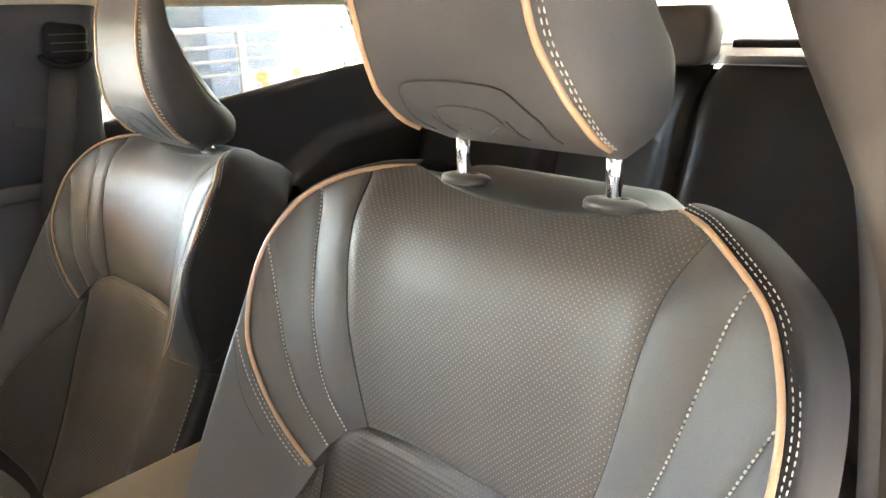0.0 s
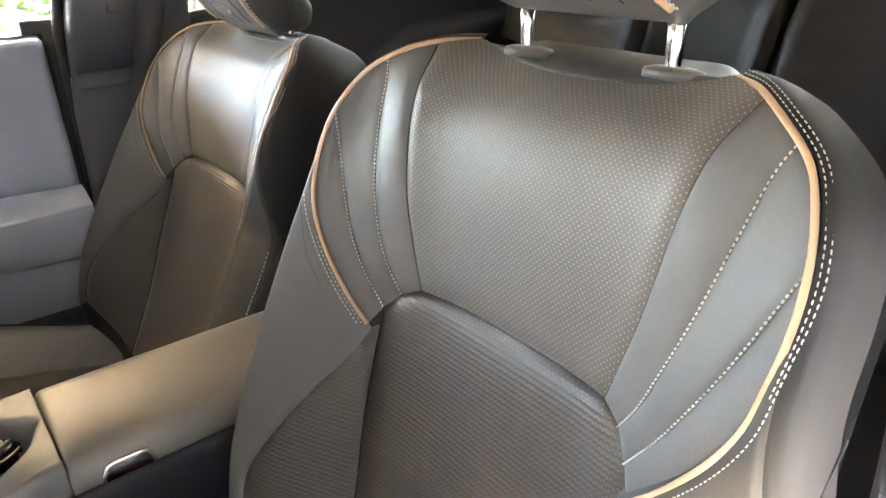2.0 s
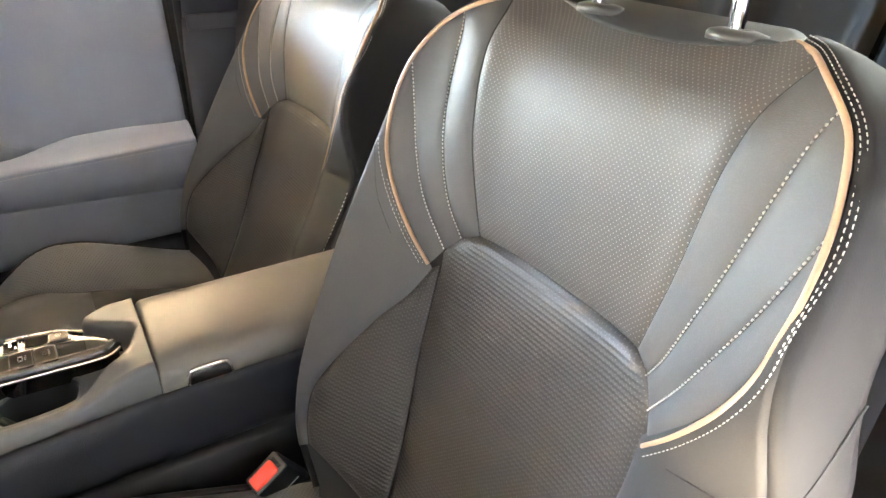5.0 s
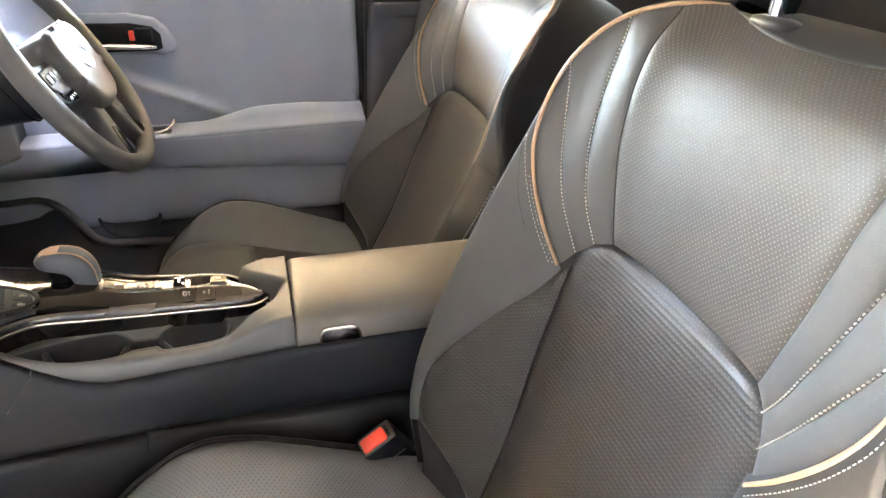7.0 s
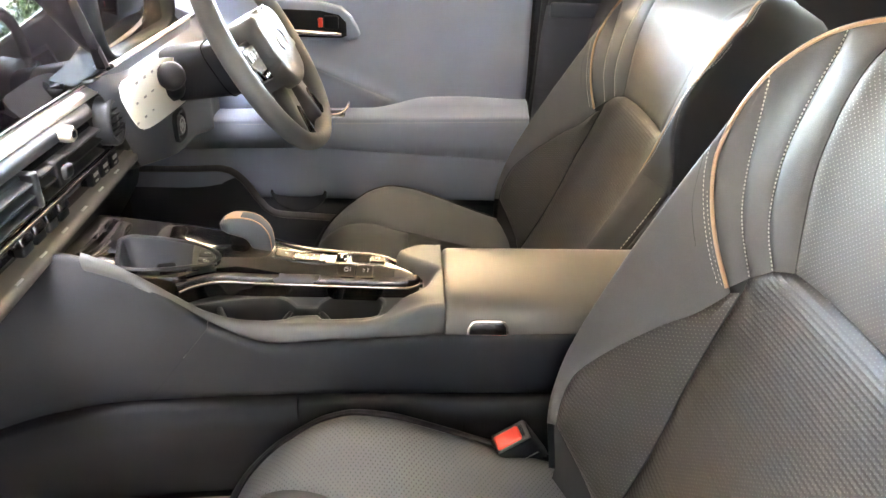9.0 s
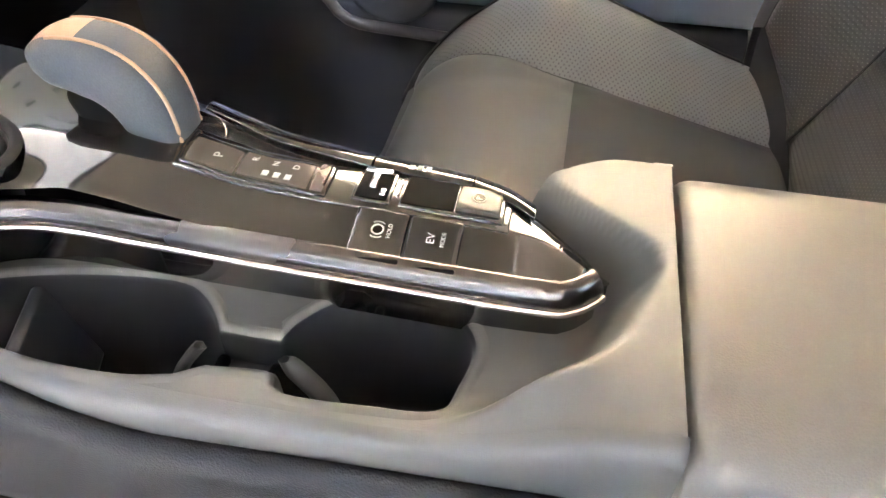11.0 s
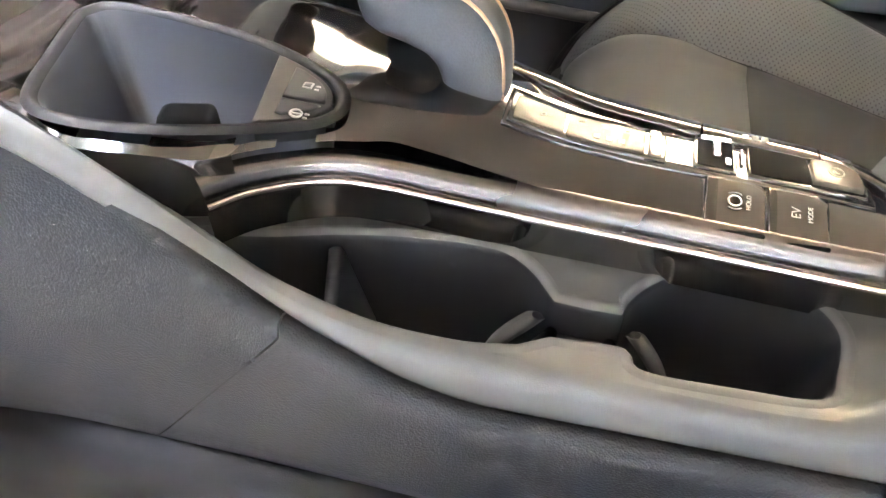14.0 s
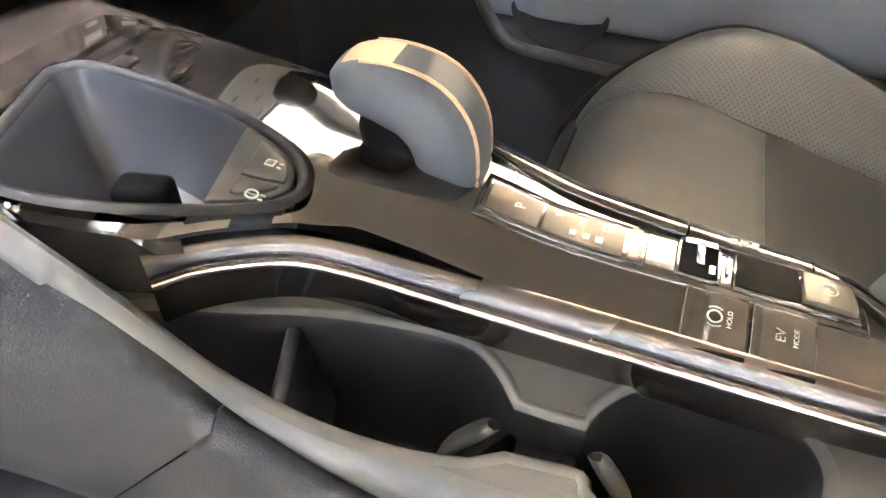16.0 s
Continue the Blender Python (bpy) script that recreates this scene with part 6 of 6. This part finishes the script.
part("slider_track", move(box((0.02, 0.671, 1.0), (0.105, 0.008, 0.20), 0.004, Euler((0, radians(9), 0)).to_matrix()), b_inv), M_plast, belt)
part("belt_tongue", move(box((-0.052, 0.645, 0.660), (0.024, 0.010, 0.036), 0.004, Euler((0, radians(20), 0)).to_matrix()), b_inv), M_bright, belt, "bright metal belt tongue")
# far rear door
rd = group("rear_door", Matrix.Translation((0.5, 0.72, 0.3)), "dark blue-grey rear door panel under the side window", "car door")
r_inv = Matrix.Translation((-0.5, -0.72, -0.3))
sill_z = smooth_table([0.10, 0.198, 0.376, 0.523, 0.707, 1.1], [0.884, 0.890, 0.905, 0.924, 0.948, 0.985], 0.03)


def rear_y(x, z):
    crease = 0.724 + 0.50 * (x - 0.50) if x < 0.65 else 0.80 + 0.09 * (x - 0.65)
    return 0.70 + 0.02 * ease(0.6, 0.9, z) - 0.035 * ease(crease + 0.012, crease - 0.012, z)


rows = [[(x, rear_y(x, z0 + (sill_z(x) - z0) * v), z0 + (sill_z(x) - z0) * v) for v in np.linspace(0, 1, 60)] + [(x, 0.735, sill_z(x) + 0.006), (x, 0.765, sill_z(x))] for x in np.linspace(0.115, 1.06, 60) for z0 in (0.25,)]
part("door_panel", move(grid_bm(rows), r_inv), M_door_shade, rd, "dark blue-grey door panel")
bm = tube([(x, 0.733, sill_z(x) + 0.004) for x in np.linspace(0.115, 1.05, 24)], 0.010, 8, flat=0.6)
part("window_ledge", move(bm, r_inv), M_trim, rd, "pale window ledge")
bm = grid_bm([[(x, 0.80, 0.1), (x, 0.78, sill_z(x) - 0.01)] for x in (0.1, 0.5, 1.2)])
part("door_skin", move(bm, r_inv), M_body, rd)
post("pillar_rear", [(1.06, 0.72, 0.2), (1.08, 0.71, 0.95), (1.12, 0.66, 1.10), (1.10, 0.61, 1.20)], (0.12, 0.14, 0.2, 0.25), (0.1, 0.1, 0.08, 0.08), M_pillar_dk, "dark rear pillar trim")
post("pillar_front", [(-1.30, 0.74, 0.86), (-1.10, 0.70, 0.97), (-0.90, 0.66, 1.07), (-0.70, 0.62, 1.14)], (0.12, 0.10, 0.10, 0.10), (0.06, 0.06, 0.06, 0.06), M_trim, "grey front pillar trim")
post("pillar_front_near", [(-1.30, -0.74, 0.86), (-1.10, -0.70, 0.97), (-0.90, -0.66, 1.07), (-0.70, -0.60, 1.14)], (0.12, 0.10, 0.10, 0.10), (0.06, 0.06, 0.06, 0.06), M_trim, "grey front pillar trim")
bm = tube([(x, 0.655 - 0.03 * (x > 0.5), 1.150 - 0.02 * ease(0.6, 1.2, x) - 0.02 * ease(-0.4, -0.72, x)) for x in np.linspace(-0.72, 1.2, 16)], 0.045, 12)
struct("roof_rail", bm, M_cloth, "pale cloth roof rail over the far doors", "roof rail")
bm = tube([(x, -0.615 + 0.02 * (x > 0.5), 1.190 - 0.02 * ease(0.6, 1.2, x) - 0.05 * ease(-0.4, -0.72, x)) for x in np.linspace(-0.72, 1.2, 16)], 0.030, 12)
struct("roof_rail_near", bm, M_cloth, "pale cloth roof rail over the near doors", "roof rail")
# near side pillar and closed rear door
M_pillar_edge = mat("pillar_edge_pad", (0.065, 0.058, 0.054), rough=0.7, var=0.1, bscale=900, bump=0.25, spec=0.3)
in_y = smooth_table([0.1, 0.6, 0.72, 0.87, 0.97, 1.07, 1.2], [-0.628, -0.621, -0.613, -0.594, -0.575, -0.543, -0.503], 0.04)
rows = []
for z in np.linspace(0.1, 1.2, 30):
    y = in_y(z)
    rows.append([(0.26, y - 0.004, z), (0.15, y, z), (0.125, y - 0.003, z), (0.117, y - 0.012, z), (0.115, y - 0.030, z)])
struct("pillar_near_inner", grid_bm(rows), M_pillar_dk, "dark inner trim of the near pillar", "pillar")
rows = []
for z in np.linspace(0.1, 1.2, 30):
    y = in_y(z) - 0.018 + 0.037 * ease(0.86, 1.10, z)
    rows.append([(0.118, y, z), (0.108, y - 0.004, z), (0.100, y - 0.016, z), (0.100, y - 0.055, z), (0.112, y - 0.075, z), (0.16, y - 0.085, z)])
struct("pillar_near_edge", grid_bm(rows), M_pillar_edge, "dark brown-grey padded pillar edge", "pillar")
rows = [[(x, -0.72, 0.1), (x, -0.70, 0.55), (x, -0.71, sill_z(x) - 0.02), (x, -0.76, sill_z(x) - 0.02), (x, -0.80, 0.1)] for x in np.linspace(0.20, 1.1, 10)]
struct("rear_door_near", grid_bm(rows), M_door_shade, "dark near rear door panel", "car door")
post("pillar_rear_near", [(1.06, -0.72, 0.2), (1.08, -0.71, 0.95), (1.12, -0.66, 1.10), (1.10, -0.60, 1.20)], (0.12, 0.14, 0.2, 0.25), (0.1, 0.1, 0.08, 0.08), M_pillar_dk, "dark near rear pillar trim")
# sill under the open passenger's door
rows = [[(x, y, z) for y, z in ((-0.60, 0.09), (-0.62, 0.14), (-0.64, 0.155), (-0.70, 0.155), (-0.72, 0.14), (-0.74, -0.05))] for x in np.linspace(-1.2, 0.2, 12)]
struct("door_sill", grid_bm(rows), M_plast_dk, "black door sill", "sill")

# ---- rear seats ----
def rear_block(name, y0, y1, label):
    b = group(name, Matrix.Translation((0.75, (y0 + y1) / 2, 0.3)), label, "rear seat", "rear seats")
    w = (y1 - y0) / 2
    rows = []
    for h in np.linspace(0, 0.68, 40):
        row = []
        for t in np.linspace(-1, 1, 25):
            bol = 0.035 * ease(0.55, 0.95, abs(t)) * (1 - ease(0.55, 0.68, h))
            e = 0.03 * ease(0.90, 1.0, abs(t)) + 0.05 * ease(0.62, 0.68, h) + 0.004 * math.exp(-((h - 0.30) / 0.006) ** 2) + 0.004 * math.exp(-((h - 0.52) / 0.006) ** 2) + 0.004 * math.exp(-((abs(t) - 0.62) / 0.02) ** 2)
            row.append((0.0 + 0.36 * h - bol + e, t * w * 0.985, h))
        rows.append(row)
    bm = grid_bm(rows)
    bmesh.ops.solidify(bm, geom=bm.faces[:], thickness=-0.10)
    part("backrest", bm, M_rear, b)
    rows = []
    for x in np.linspace(-0.42, 0.10, 24):
        rows.append([(x, t * w * 0.985, 0.06 + 0.03 * ease(0.5, 0.95, abs(t)) - 0.03 * ease(0.9, 1, abs(t)) - 0.06 * ease(-0.36, -0.42, x) - 0.10 * (x + 0.4) * 0.3) for t in np.linspace(-1, 1, 21)])
    bm = grid_bm(rows)
    bmesh.ops.solidify(bm, geom=bm.faces[:], thickness=-0.12)
    part("cushion", bm, M_rear, b)
    return b


def rear_head(parent, c, w, h, d):
    secs = []
    for z, k in ((0, 0.86), (0.006, 0.94), (0.02, 1.0), (h * 0.6, 1.0), (h - 0.02, 0.96), (h - 0.006, 0.9), (h, 0.8)):
        secs.append([(c[0] + 0.3 * z + d / 2 * k * math.copysign(abs(math.cos(a)) ** 0.45, math.cos(a)), c[1] + w / 2 * k * math.copysign(abs(math.sin(a)) ** 0.3, math.sin(a)), c[2] + z) for a in np.linspace(0, 2 * math.pi, 36, endpoint=False)])
    part("head_restraint", loft(secs), M_rear, parent, "low rear head restraint")


rs = rear_block("rear_seat", -0.64, -0.095, "black leather rear seat behind the passenger")
rear_head(rs, (0.255, -0.07, 0.665), 0.26, 0.14, 0.10)
rs = rear_block("rear_seat", 0.20, 0.64, "black leather rear seat behind the driver")
rear_head(rs, (0.255, 0.0, 0.665), 0.26, 0.14, 0.10)
rs = rear_block("rear_seat", -0.090, 0.195, "black leather middle rear seat with a low head restraint")
rear_head(rs, (0.235, -0.006, 0.665), 0.31, 0.115, 0.10)
rows = [[(x, y, 0.965 + 0.02 * ease(1.02, 1.35, x)) for y in np.linspace(-0.66, 0.66, 8)] for x in np.linspace(1.00, 1.50, 8)]
bm = grid_bm(rows)
bmesh.ops.solidify(bm, geom=bm.faces[:], thickness=0.02)
struct("parcel_shelf", bm, M_plast_dk, "dark rear parcel shelf", "shelf")
tagged(part("stop_lamp", box((1.32, -0.10, 0.992), (0.06, 0.16, 0.022), 0.006), M_plast_dk), "dark stop lamp housing on the rear shelf", "stop lamp")
struct("rear_bulkhead", box((1.10, 0, 0.5), (0.03, 1.4, 0.9), 0.0), M_carpet, "dark carpeted wall behind the rear seats", "wall", False)
struct("footwell_front", box((-1.28, 0, 0.35), (0.04, 1.5, 0.7), 0.0), M_carpet, "dark carpeted front footwell wall", "wall", False)
for y, nm in ((0.715, "kick_panel_far"), (-0.715, "kick_panel_near")):
    struct(nm, box((-1.16, y, 0.45), (0.28, 0.05, 0.78), 0.01), M_carpet, "dark footwell side lining ahead of the door", "wall", False)
# outer roof skin, and the closed tinted window of the near rear door
rows = [[(x, y, 1.335 - 0.07 * abs(y / 0.77) ** 4 - 0.08 * ease(0.6, 1.3, x) - 0.12 * ease(-0.3, -0.9, x)) for y in np.linspace(-0.77, 0.77, 24)] for x in np.linspace(-0.84, 1.3, 24)]
bm = grid_bm(rows)
bmesh.ops.solidify(bm, geom=bm.faces[:], thickness=-0.02)
struct("roof_skin", bm, M_body, "dark painted roof of the car", "roof")
M_tint = bpy.data.materials.new("tinted_glass")
M_tint.use_nodes = True
M_tint.node_tree.nodes["Principled BSDF"].inputs["Transmission Weight"].default_value = 1
M_tint.node_tree.nodes["Principled BSDF"].inputs["Base Color"].default_value = (0.045, 0.05, 0.046, 1)
M_tint.node_tree.nodes["Principled BSDF"].inputs["Roughness"].default_value = 0.0
M_tint.node_tree.nodes["Principled BSDF"].inputs["IOR"].default_value = 1.1
bm = grid_bm([[(x, -0.745, sill_z(x) - 0.03), (x, -0.70, 1.06), (x, -0.635, 1.19)] for x in np.linspace(0.18, 1.08, 10)])
bmesh.ops.solidify(bm, geom=bm.faces[:], thickness=0.004)
struct("window_near_rear", bm, M_tint, "dark tinted window of the near rear door", "window")
# rear glass, tint added to hold down the overbright outside
M_tint2 = M_tint.copy()
M_tint2.name = "side_glass"
M_tint2.node_tree.nodes["Principled BSDF"].inputs["Base Color"].default_value = (0.15, 0.16, 0.152, 1)
M_tint2.node_tree.nodes["Principled BSDF"].inputs["IOR"].default_value = 1.02
bm = grid_bm([[(x, 0.752, sill_z(x) - 0.03), (x, 0.715, 1.06), (x, 0.66, 1.19)] for x in np.linspace(0.10, 1.08, 10)])
bmesh.ops.solidify(bm, geom=bm.faces[:], thickness=0.004)
struct("window_far_rear", bm, M_tint2, "far rear side window, tint deepened to dim the outside", "window")
bm = grid_bm([[(1.22 + 0.36 * v, y, 1.20 - 0.22 * v) for y in np.linspace(-0.62, 0.62, 8)] for v in np.linspace(0, 1, 5)])
bmesh.ops.solidify(bm, geom=bm.faces[:], thickness=0.004)
struct("window_rear", bm, M_tint2, "sloping rear window, tint deepened to dim the outside", "window")


# ---- outside ----
GZ = -0.22
M_ground = mat("pale_paving", (0.33, 0.285, 0.225), rough=0.8, var=0.15, scale=0.8, bscale=40, bump=0.4)
M_lawn = mat("lawn", (0.055, 0.115, 0.018), rough=0.9, var=0.4, scale=0.5, bscale=12, bump=0.6)
M_rail = mat("white_painted_rail", (0.27, 0.26, 0.235), rough=0.4, var=0.06)
M_col = mat("pale_blue_column", (0.16, 0.185, 0.21), rough=0.5, var=0.06, scale=1.5)
M_wall = mat("white_facade", (0.22, 0.22, 0.21), rough=0.7, var=0.08, scale=0.4)
M_winfar = mat("facade_window", (0.16, 0.20, 0.24), rough=0.15, var=0.2)
M_red_paint = mat("red_car_paint", (0.32, 0.012, 0.010), rough=0.2, coat=1.0, var=0.03, bump=0)
M_leaf = mat("leaves", (0.05, 0.11, 0.015), rough=0.6, var=0.4, scale=4)
M_bark = mat("bark", (0.14, 0.10, 0.07), rough=0.9, var=0.3, bscale=80, bump=0.8)
M_orange = mat("orange_print", (0.45, 0.17, 0.012), rough=0.6, var=0.1)
M_tyre = mat("tyre_rubber", (0.02, 0.02, 0.02), rough=0.8)

struct("ground", box((0, 0, GZ - 0.05), (600, 600, 0.1), 0), M_ground, "pale paved ground", "ground", False)
struct("lawn", box((70, 30, GZ + 0.004), (100, 180, 0.01), 0), M_lawn, "bright green lawn behind the car", "lawn", False)
# railing: posts and rails
fence = group("railing", Matrix.Translation((3.0, 3.5, GZ)), "white painted metal railing beyond the side window", "railing")
for x in np.arange(-1.8, 3.1, 0.9):
    part("post", box((x, 0, 0.62), (0.05, 0.05, 1.24), 0.008), M_rail, fence)
for z, r in ((1.235, 0.022), (1.12, 0.014), (1.02, 0.014), (0.92, 0.014), (0.60, 0.014)):
    part("rail", tube([(x, 0, z) for x in (-1.85, 0, 3.0)], r, 10), M_rail, fence)
for x, w, y in ((2.95, 0.75, 5.2), (2.02, 0.10, 4.6), (6.4, 0.7, 5.6)):
    c = group("column", Matrix.Translation((x, y, GZ)), "pale blue-grey column of the forecourt", "column", "columns")
    part("shaft", box((0, 0, 2.2), (w, w, 4.4), 0.02), M_col, c)
    part("plinth", box((0, 0, 0.15), (w + 0.08, w + 0.08, 0.3), 0.02), M_wall, c)
    part("joint", box((0, -0.002, 1.45), (w + 0.012, w + 0.012, 0.025), 0.004), M_rail, c)
sheet = group("flower_banner", Matrix.Translation((2.33, 3.44, GZ + 0.55)), "white banner with orange and yellow flower prints on the railing", "banner")
part("sheet", box((0, 0, 0.18), (0.56, 0.006, 0.44), 0.002), M_wall, sheet)
random.seed(11)
for x, z, r in ((-0.13, 0.33, 0.045), (0.16, 0.335, 0.032), (-0.10, 0.26, 0.030), (-0.14, 0.20, 0.035), (0.05, 0.12, 0.04), (0.2, 0.1, 0.03)):
    bm = bmesh.new()
    for k in range(6):
        a = k * math.pi / 3 + r * 40
        bmesh.ops.create_circle(bm, cap_ends=True, radius=r * 0.42, segments=10, matrix=Matrix.Translation((x + 0.6 * r * math.cos(a), -0.005 - 0.0004 * k, z + 0.6 * r * math.sin(a))) @ Euler((radians(90), 0, 0)).to_matrix().to_4x4())
    part("flower_print", bm, M_orange, sheet, smooth=False)
# parked red car
redcar = group("parked_car", Matrix.Translation((-1.55, 4.6, GZ)), "shiny red parked car beyond the driver's window", "car")
secs = []
for x, w, z0, z1 in ((-2.1, 0.60, 0.35, 0.62), (-2.0, 0.78, 0.25, 0.74), (-1.3, 0.86, 0.20, 0.86), (-0.2, 0.88, 0.20, 0.90), (1.2, 0.88, 0.20, 0.93), (1.85, 0.84, 0.24, 0.90), (2.08, 0.74, 0.32, 0.80), (2.14, 0.62, 0.40, 0.70)):
    zm, zh = (z0 + z1) / 2, (z1 - z0) / 2
    secs.append([(x, w * math.copysign(abs(math.cos(a)) ** 0.4, math.cos(a)), zm + zh * math.copysign(abs(math.sin(a)) ** 0.45, math.sin(a))) for a in np.linspace(0, 2 * math.pi, 32, endpoint=False)])
part("body", loft(secs), M_red_paint, redcar)
secs = []
for x, w, z in ((-0.9, 0.72, 0.88), (-0.35, 0.64, 1.28), (0.1, 0.62, 1.42), (0.8, 0.61, 1.42), (1.35, 0.62, 1.25), (1.8, 0.70, 0.90)):
    secs.append([(x, w * math.copysign(abs(math.cos(a)) ** 0.35, math.cos(a)), 0.86 + max(0.03, z - 0.86) * max(0, math.copysign(abs(math.sin(a)) ** 0.4, math.sin(a)))) for a in np.linspace(0, 2 * math.pi, 32, endpoint=False)])
part("cabin_glass", loft(secs), M_winfar, redcar, "dark car windows")
part("roof_panel", box((0.45, 0, 1.42), (0.85, 1.16, 0.03), 0.012), M_red_paint, redcar)
for x in (-1.35, 1.30):
    for y in (-0.82, 0.82):
        t = part("tyre", move(loft([[(r * math.cos(a), r * math.sin(a), z) for a in np.linspace(0, 2 * math.pi, 28, endpoint=False)] for r, z in ((0.24, -0.1), (0.31, -0.1), (0.325, -0.07), (0.325, 0.07), (0.31, 0.1), (0.24, 0.1))]),
                                Matrix.Translation((x, y, 0.325)) @ Euler((radians(90), 0, 0)).to_matrix().to_4x4()), M_tyre, redcar)
        part("rim", move(loft([[(r * math.cos(a), r * math.sin(a), z) for a in np.linspace(0, 2 * math.pi, 20, endpoint=False)] for r, z in ((0.05, 0.09), (0.2, 0.085), (0.235, 0.1), (0.24, -0.1))]),
                         Matrix.Translation((x, y, 0.325)) @ Euler((radians(90 if y < 0 else -90), 0, 0)).to_matrix().to_4x4()), M_silver, t)


def shrub(place, h, w, n, seed, label):
    """A leafy bush: stems and many small leaf blades in loose clumps."""
    s = group("shrub", Matrix.Translation(place), label, "shrub", "shrubs")
    rnd = random.Random(seed)
    bm = bmesh.new()
    for k in range(7):
        a = rnd.random() * 6.28
        t = tube([(0.04 * math.cos(a), 0.04 * math.sin(a), 0), (0.2 * w * math.cos(a), 0.2 * w * math.sin(a), h * 0.4), (0.4 * w * math.cos(a), 0.4 * w * math.sin(a), h * 0.8)], [0.02, 0.014, 0.006], 6)
        me = bpy.data.meshes.new("tmp")
        t.to_mesh(me)
        t.free()
        bm.from_mesh(me)
        bpy.data.meshes.remove(me)
    part("stems", bm, M_bark, s)
    vs, fs = [], []
    clumps = [(rnd.gauss(0, 0.28) * w, rnd.gauss(0, 0.28) * w, h * (0.3 + 0.7 * rnd.random()), 0.10 + 0.14 * rnd.random()) for _ in range(26)]
    for k in range(n):
        c = rnd.choice(clumps)
        p = Vector((c[0] + rnd.gauss(0, c[3]), c[1] + rnd.gauss(0, c[3]), max(0.05, c[2] + rnd.gauss(0, c[3]))))
        r = Euler((rnd.random() * 6, rnd.random() * 6, rnd.random() * 6)).to_matrix()
        l, b = 0.05 + 0.04 * rnd.random(), 0.018 + 0.012 * rnd.random()
        i = len(vs)
        vs += [p + r @ Vector(q) for q in ((0, -l, 0), (b, -0.2 * l, 0.006), (0, l, 0), (-b, -0.2 * l, 0.006))]
        fs.append((i, i + 1, i + 2, i + 3))
    me = bpy.data.meshes.new("crown")
    me.from_pydata([tuple(v) for v in vs], [], fs)
    me.materials.append(M_leaf)
    o = new("crown", me)
    o.parent = s


shrub((0.35, 5.9, GZ), 1.9, 1.1, 2600, 1, "green leafy shrub behind the parked car")
shrub((2.1, 6.6, GZ), 1.6, 1.0, 2200, 2, "green leafy shrub behind the railing")
shrub((1.35, 7.2, GZ), 1.7, 1.2, 2200, 3, "green leafy shrub behind the railing")
# far pale building
bld = group("building", Matrix.Translation((30, 62, GZ)), "long white building far behind the forecourt", "building")
part("wall", box((0, 0, 5), (120, 10, 10), 0.05), M_wall, bld)
part("roof", box((0, 0, 10.2), (122, 11, 0.5), 0.1), M_col, bld)
for k in range(20):
    for z in (2.2, 5.4, 8.2):
        part("window", box((-57 + 6 * k, -5.03, z), (3.4, 0.12, 1.7), 0.03), M_winfar, bld)
bld = group("building", Matrix.Translation((150, -10, GZ)), "low white building far beyond the lawn", "building")
part("wall", box((0, 0, 4), (14, 160, 8), 0.05), M_wall, bld)
part("roof", box((0, 0, 8.2), (15, 162, 0.5), 0.1), M_col, bld)
for k in range(24):
    part("window", box((-7.04, -72 + 6.2 * k, 4.5), (0.12, 3.6, 2.4), 0.03), M_winfar, bld)
# unseen wall beyond the open door, added to block sky light from that side
M_blocker = mat("light_blocker_grey", (0.20, 0.215, 0.24), rough=0.5, var=0.1, scale=0.5)
struct("showroom_wall", box((0, -4.75, GZ + 2.3), (40, 0.3, 4.6), 0.02), M_blocker, "unseen wall, added to block sky light from the open door side", "wall", False)

# unseen cream canopy over the columns and unseen overhangs, added to shape the light
M_bounce_soffit = mat("bounce_soffit", (0.52, 0.45, 0.34), rough=0.8, var=0.06, scale=0.6, bump=0.1, bscale=30)
struct("canopy", box((2.0, 5.35, GZ + 4.46), (30, 8.3, 0.12), 0.02), M_bounce_soffit, "unseen cream canopy, added for warm light and beige reflections", "canopy", False)
struct("showroom_overhang", box((0, -3.08, GZ + 3.3), (40, 3.06, 0.16), 0.02), M_blocker, "unseen overhang, added to block steep sky light", "canopy", False)
# unseen wall and overhang ahead, added to cut light through the windscreen
struct("showroom_end_wall", box((-4.6, -0.6, GZ + 2.1), (0.3, 7.7, 4.2), 0.02), M_blocker, "unseen wall ahead, added to dim the windscreen light", "wall", False)
struct("showroom_overhang_end", box((-2.85, -0.15, GZ + 3.3), (3.2, 4.3, 0.16), 0.02), M_blocker, "unseen overhang ahead, added to dim the windscreen light", "canopy", False)
# unseen dark strip of ground, added to weaken warm bounce by the open door
M_dark_strip = mat("low_bounce_ground", (0.060, 0.064, 0.072), rough=0.85, var=0.2, scale=1.5, bscale=60, bump=0.5)
struct("pavement", box((0, -2.68, GZ + 0.004), (12, 3.5, 0.01), 0), M_dark_strip, "unseen dark ground strip, added to cut warm bounce", "pavement", False)
# unseen bonnet ahead of the windscreen, added to cut bounce from the ground
rows = [[(x, y, 0.93 - 0.20 * ease(-1.25, -2.3, x) - 0.05 * abs(y / 0.8) ** 3 - 0.25 * ease(-2.15, -2.32, x)) for y in np.linspace(-0.8, 0.8, 20)] for x in np.linspace(-1.25, -2.32, 20)]
bm = grid_bm(rows)
bmesh.ops.solidify(bm, geom=bm.faces[:], thickness=-0.02)
struct("bonnet", bm, M_body, "unseen bonnet of the car, kept dark to cut ground bounce", "bonnet")
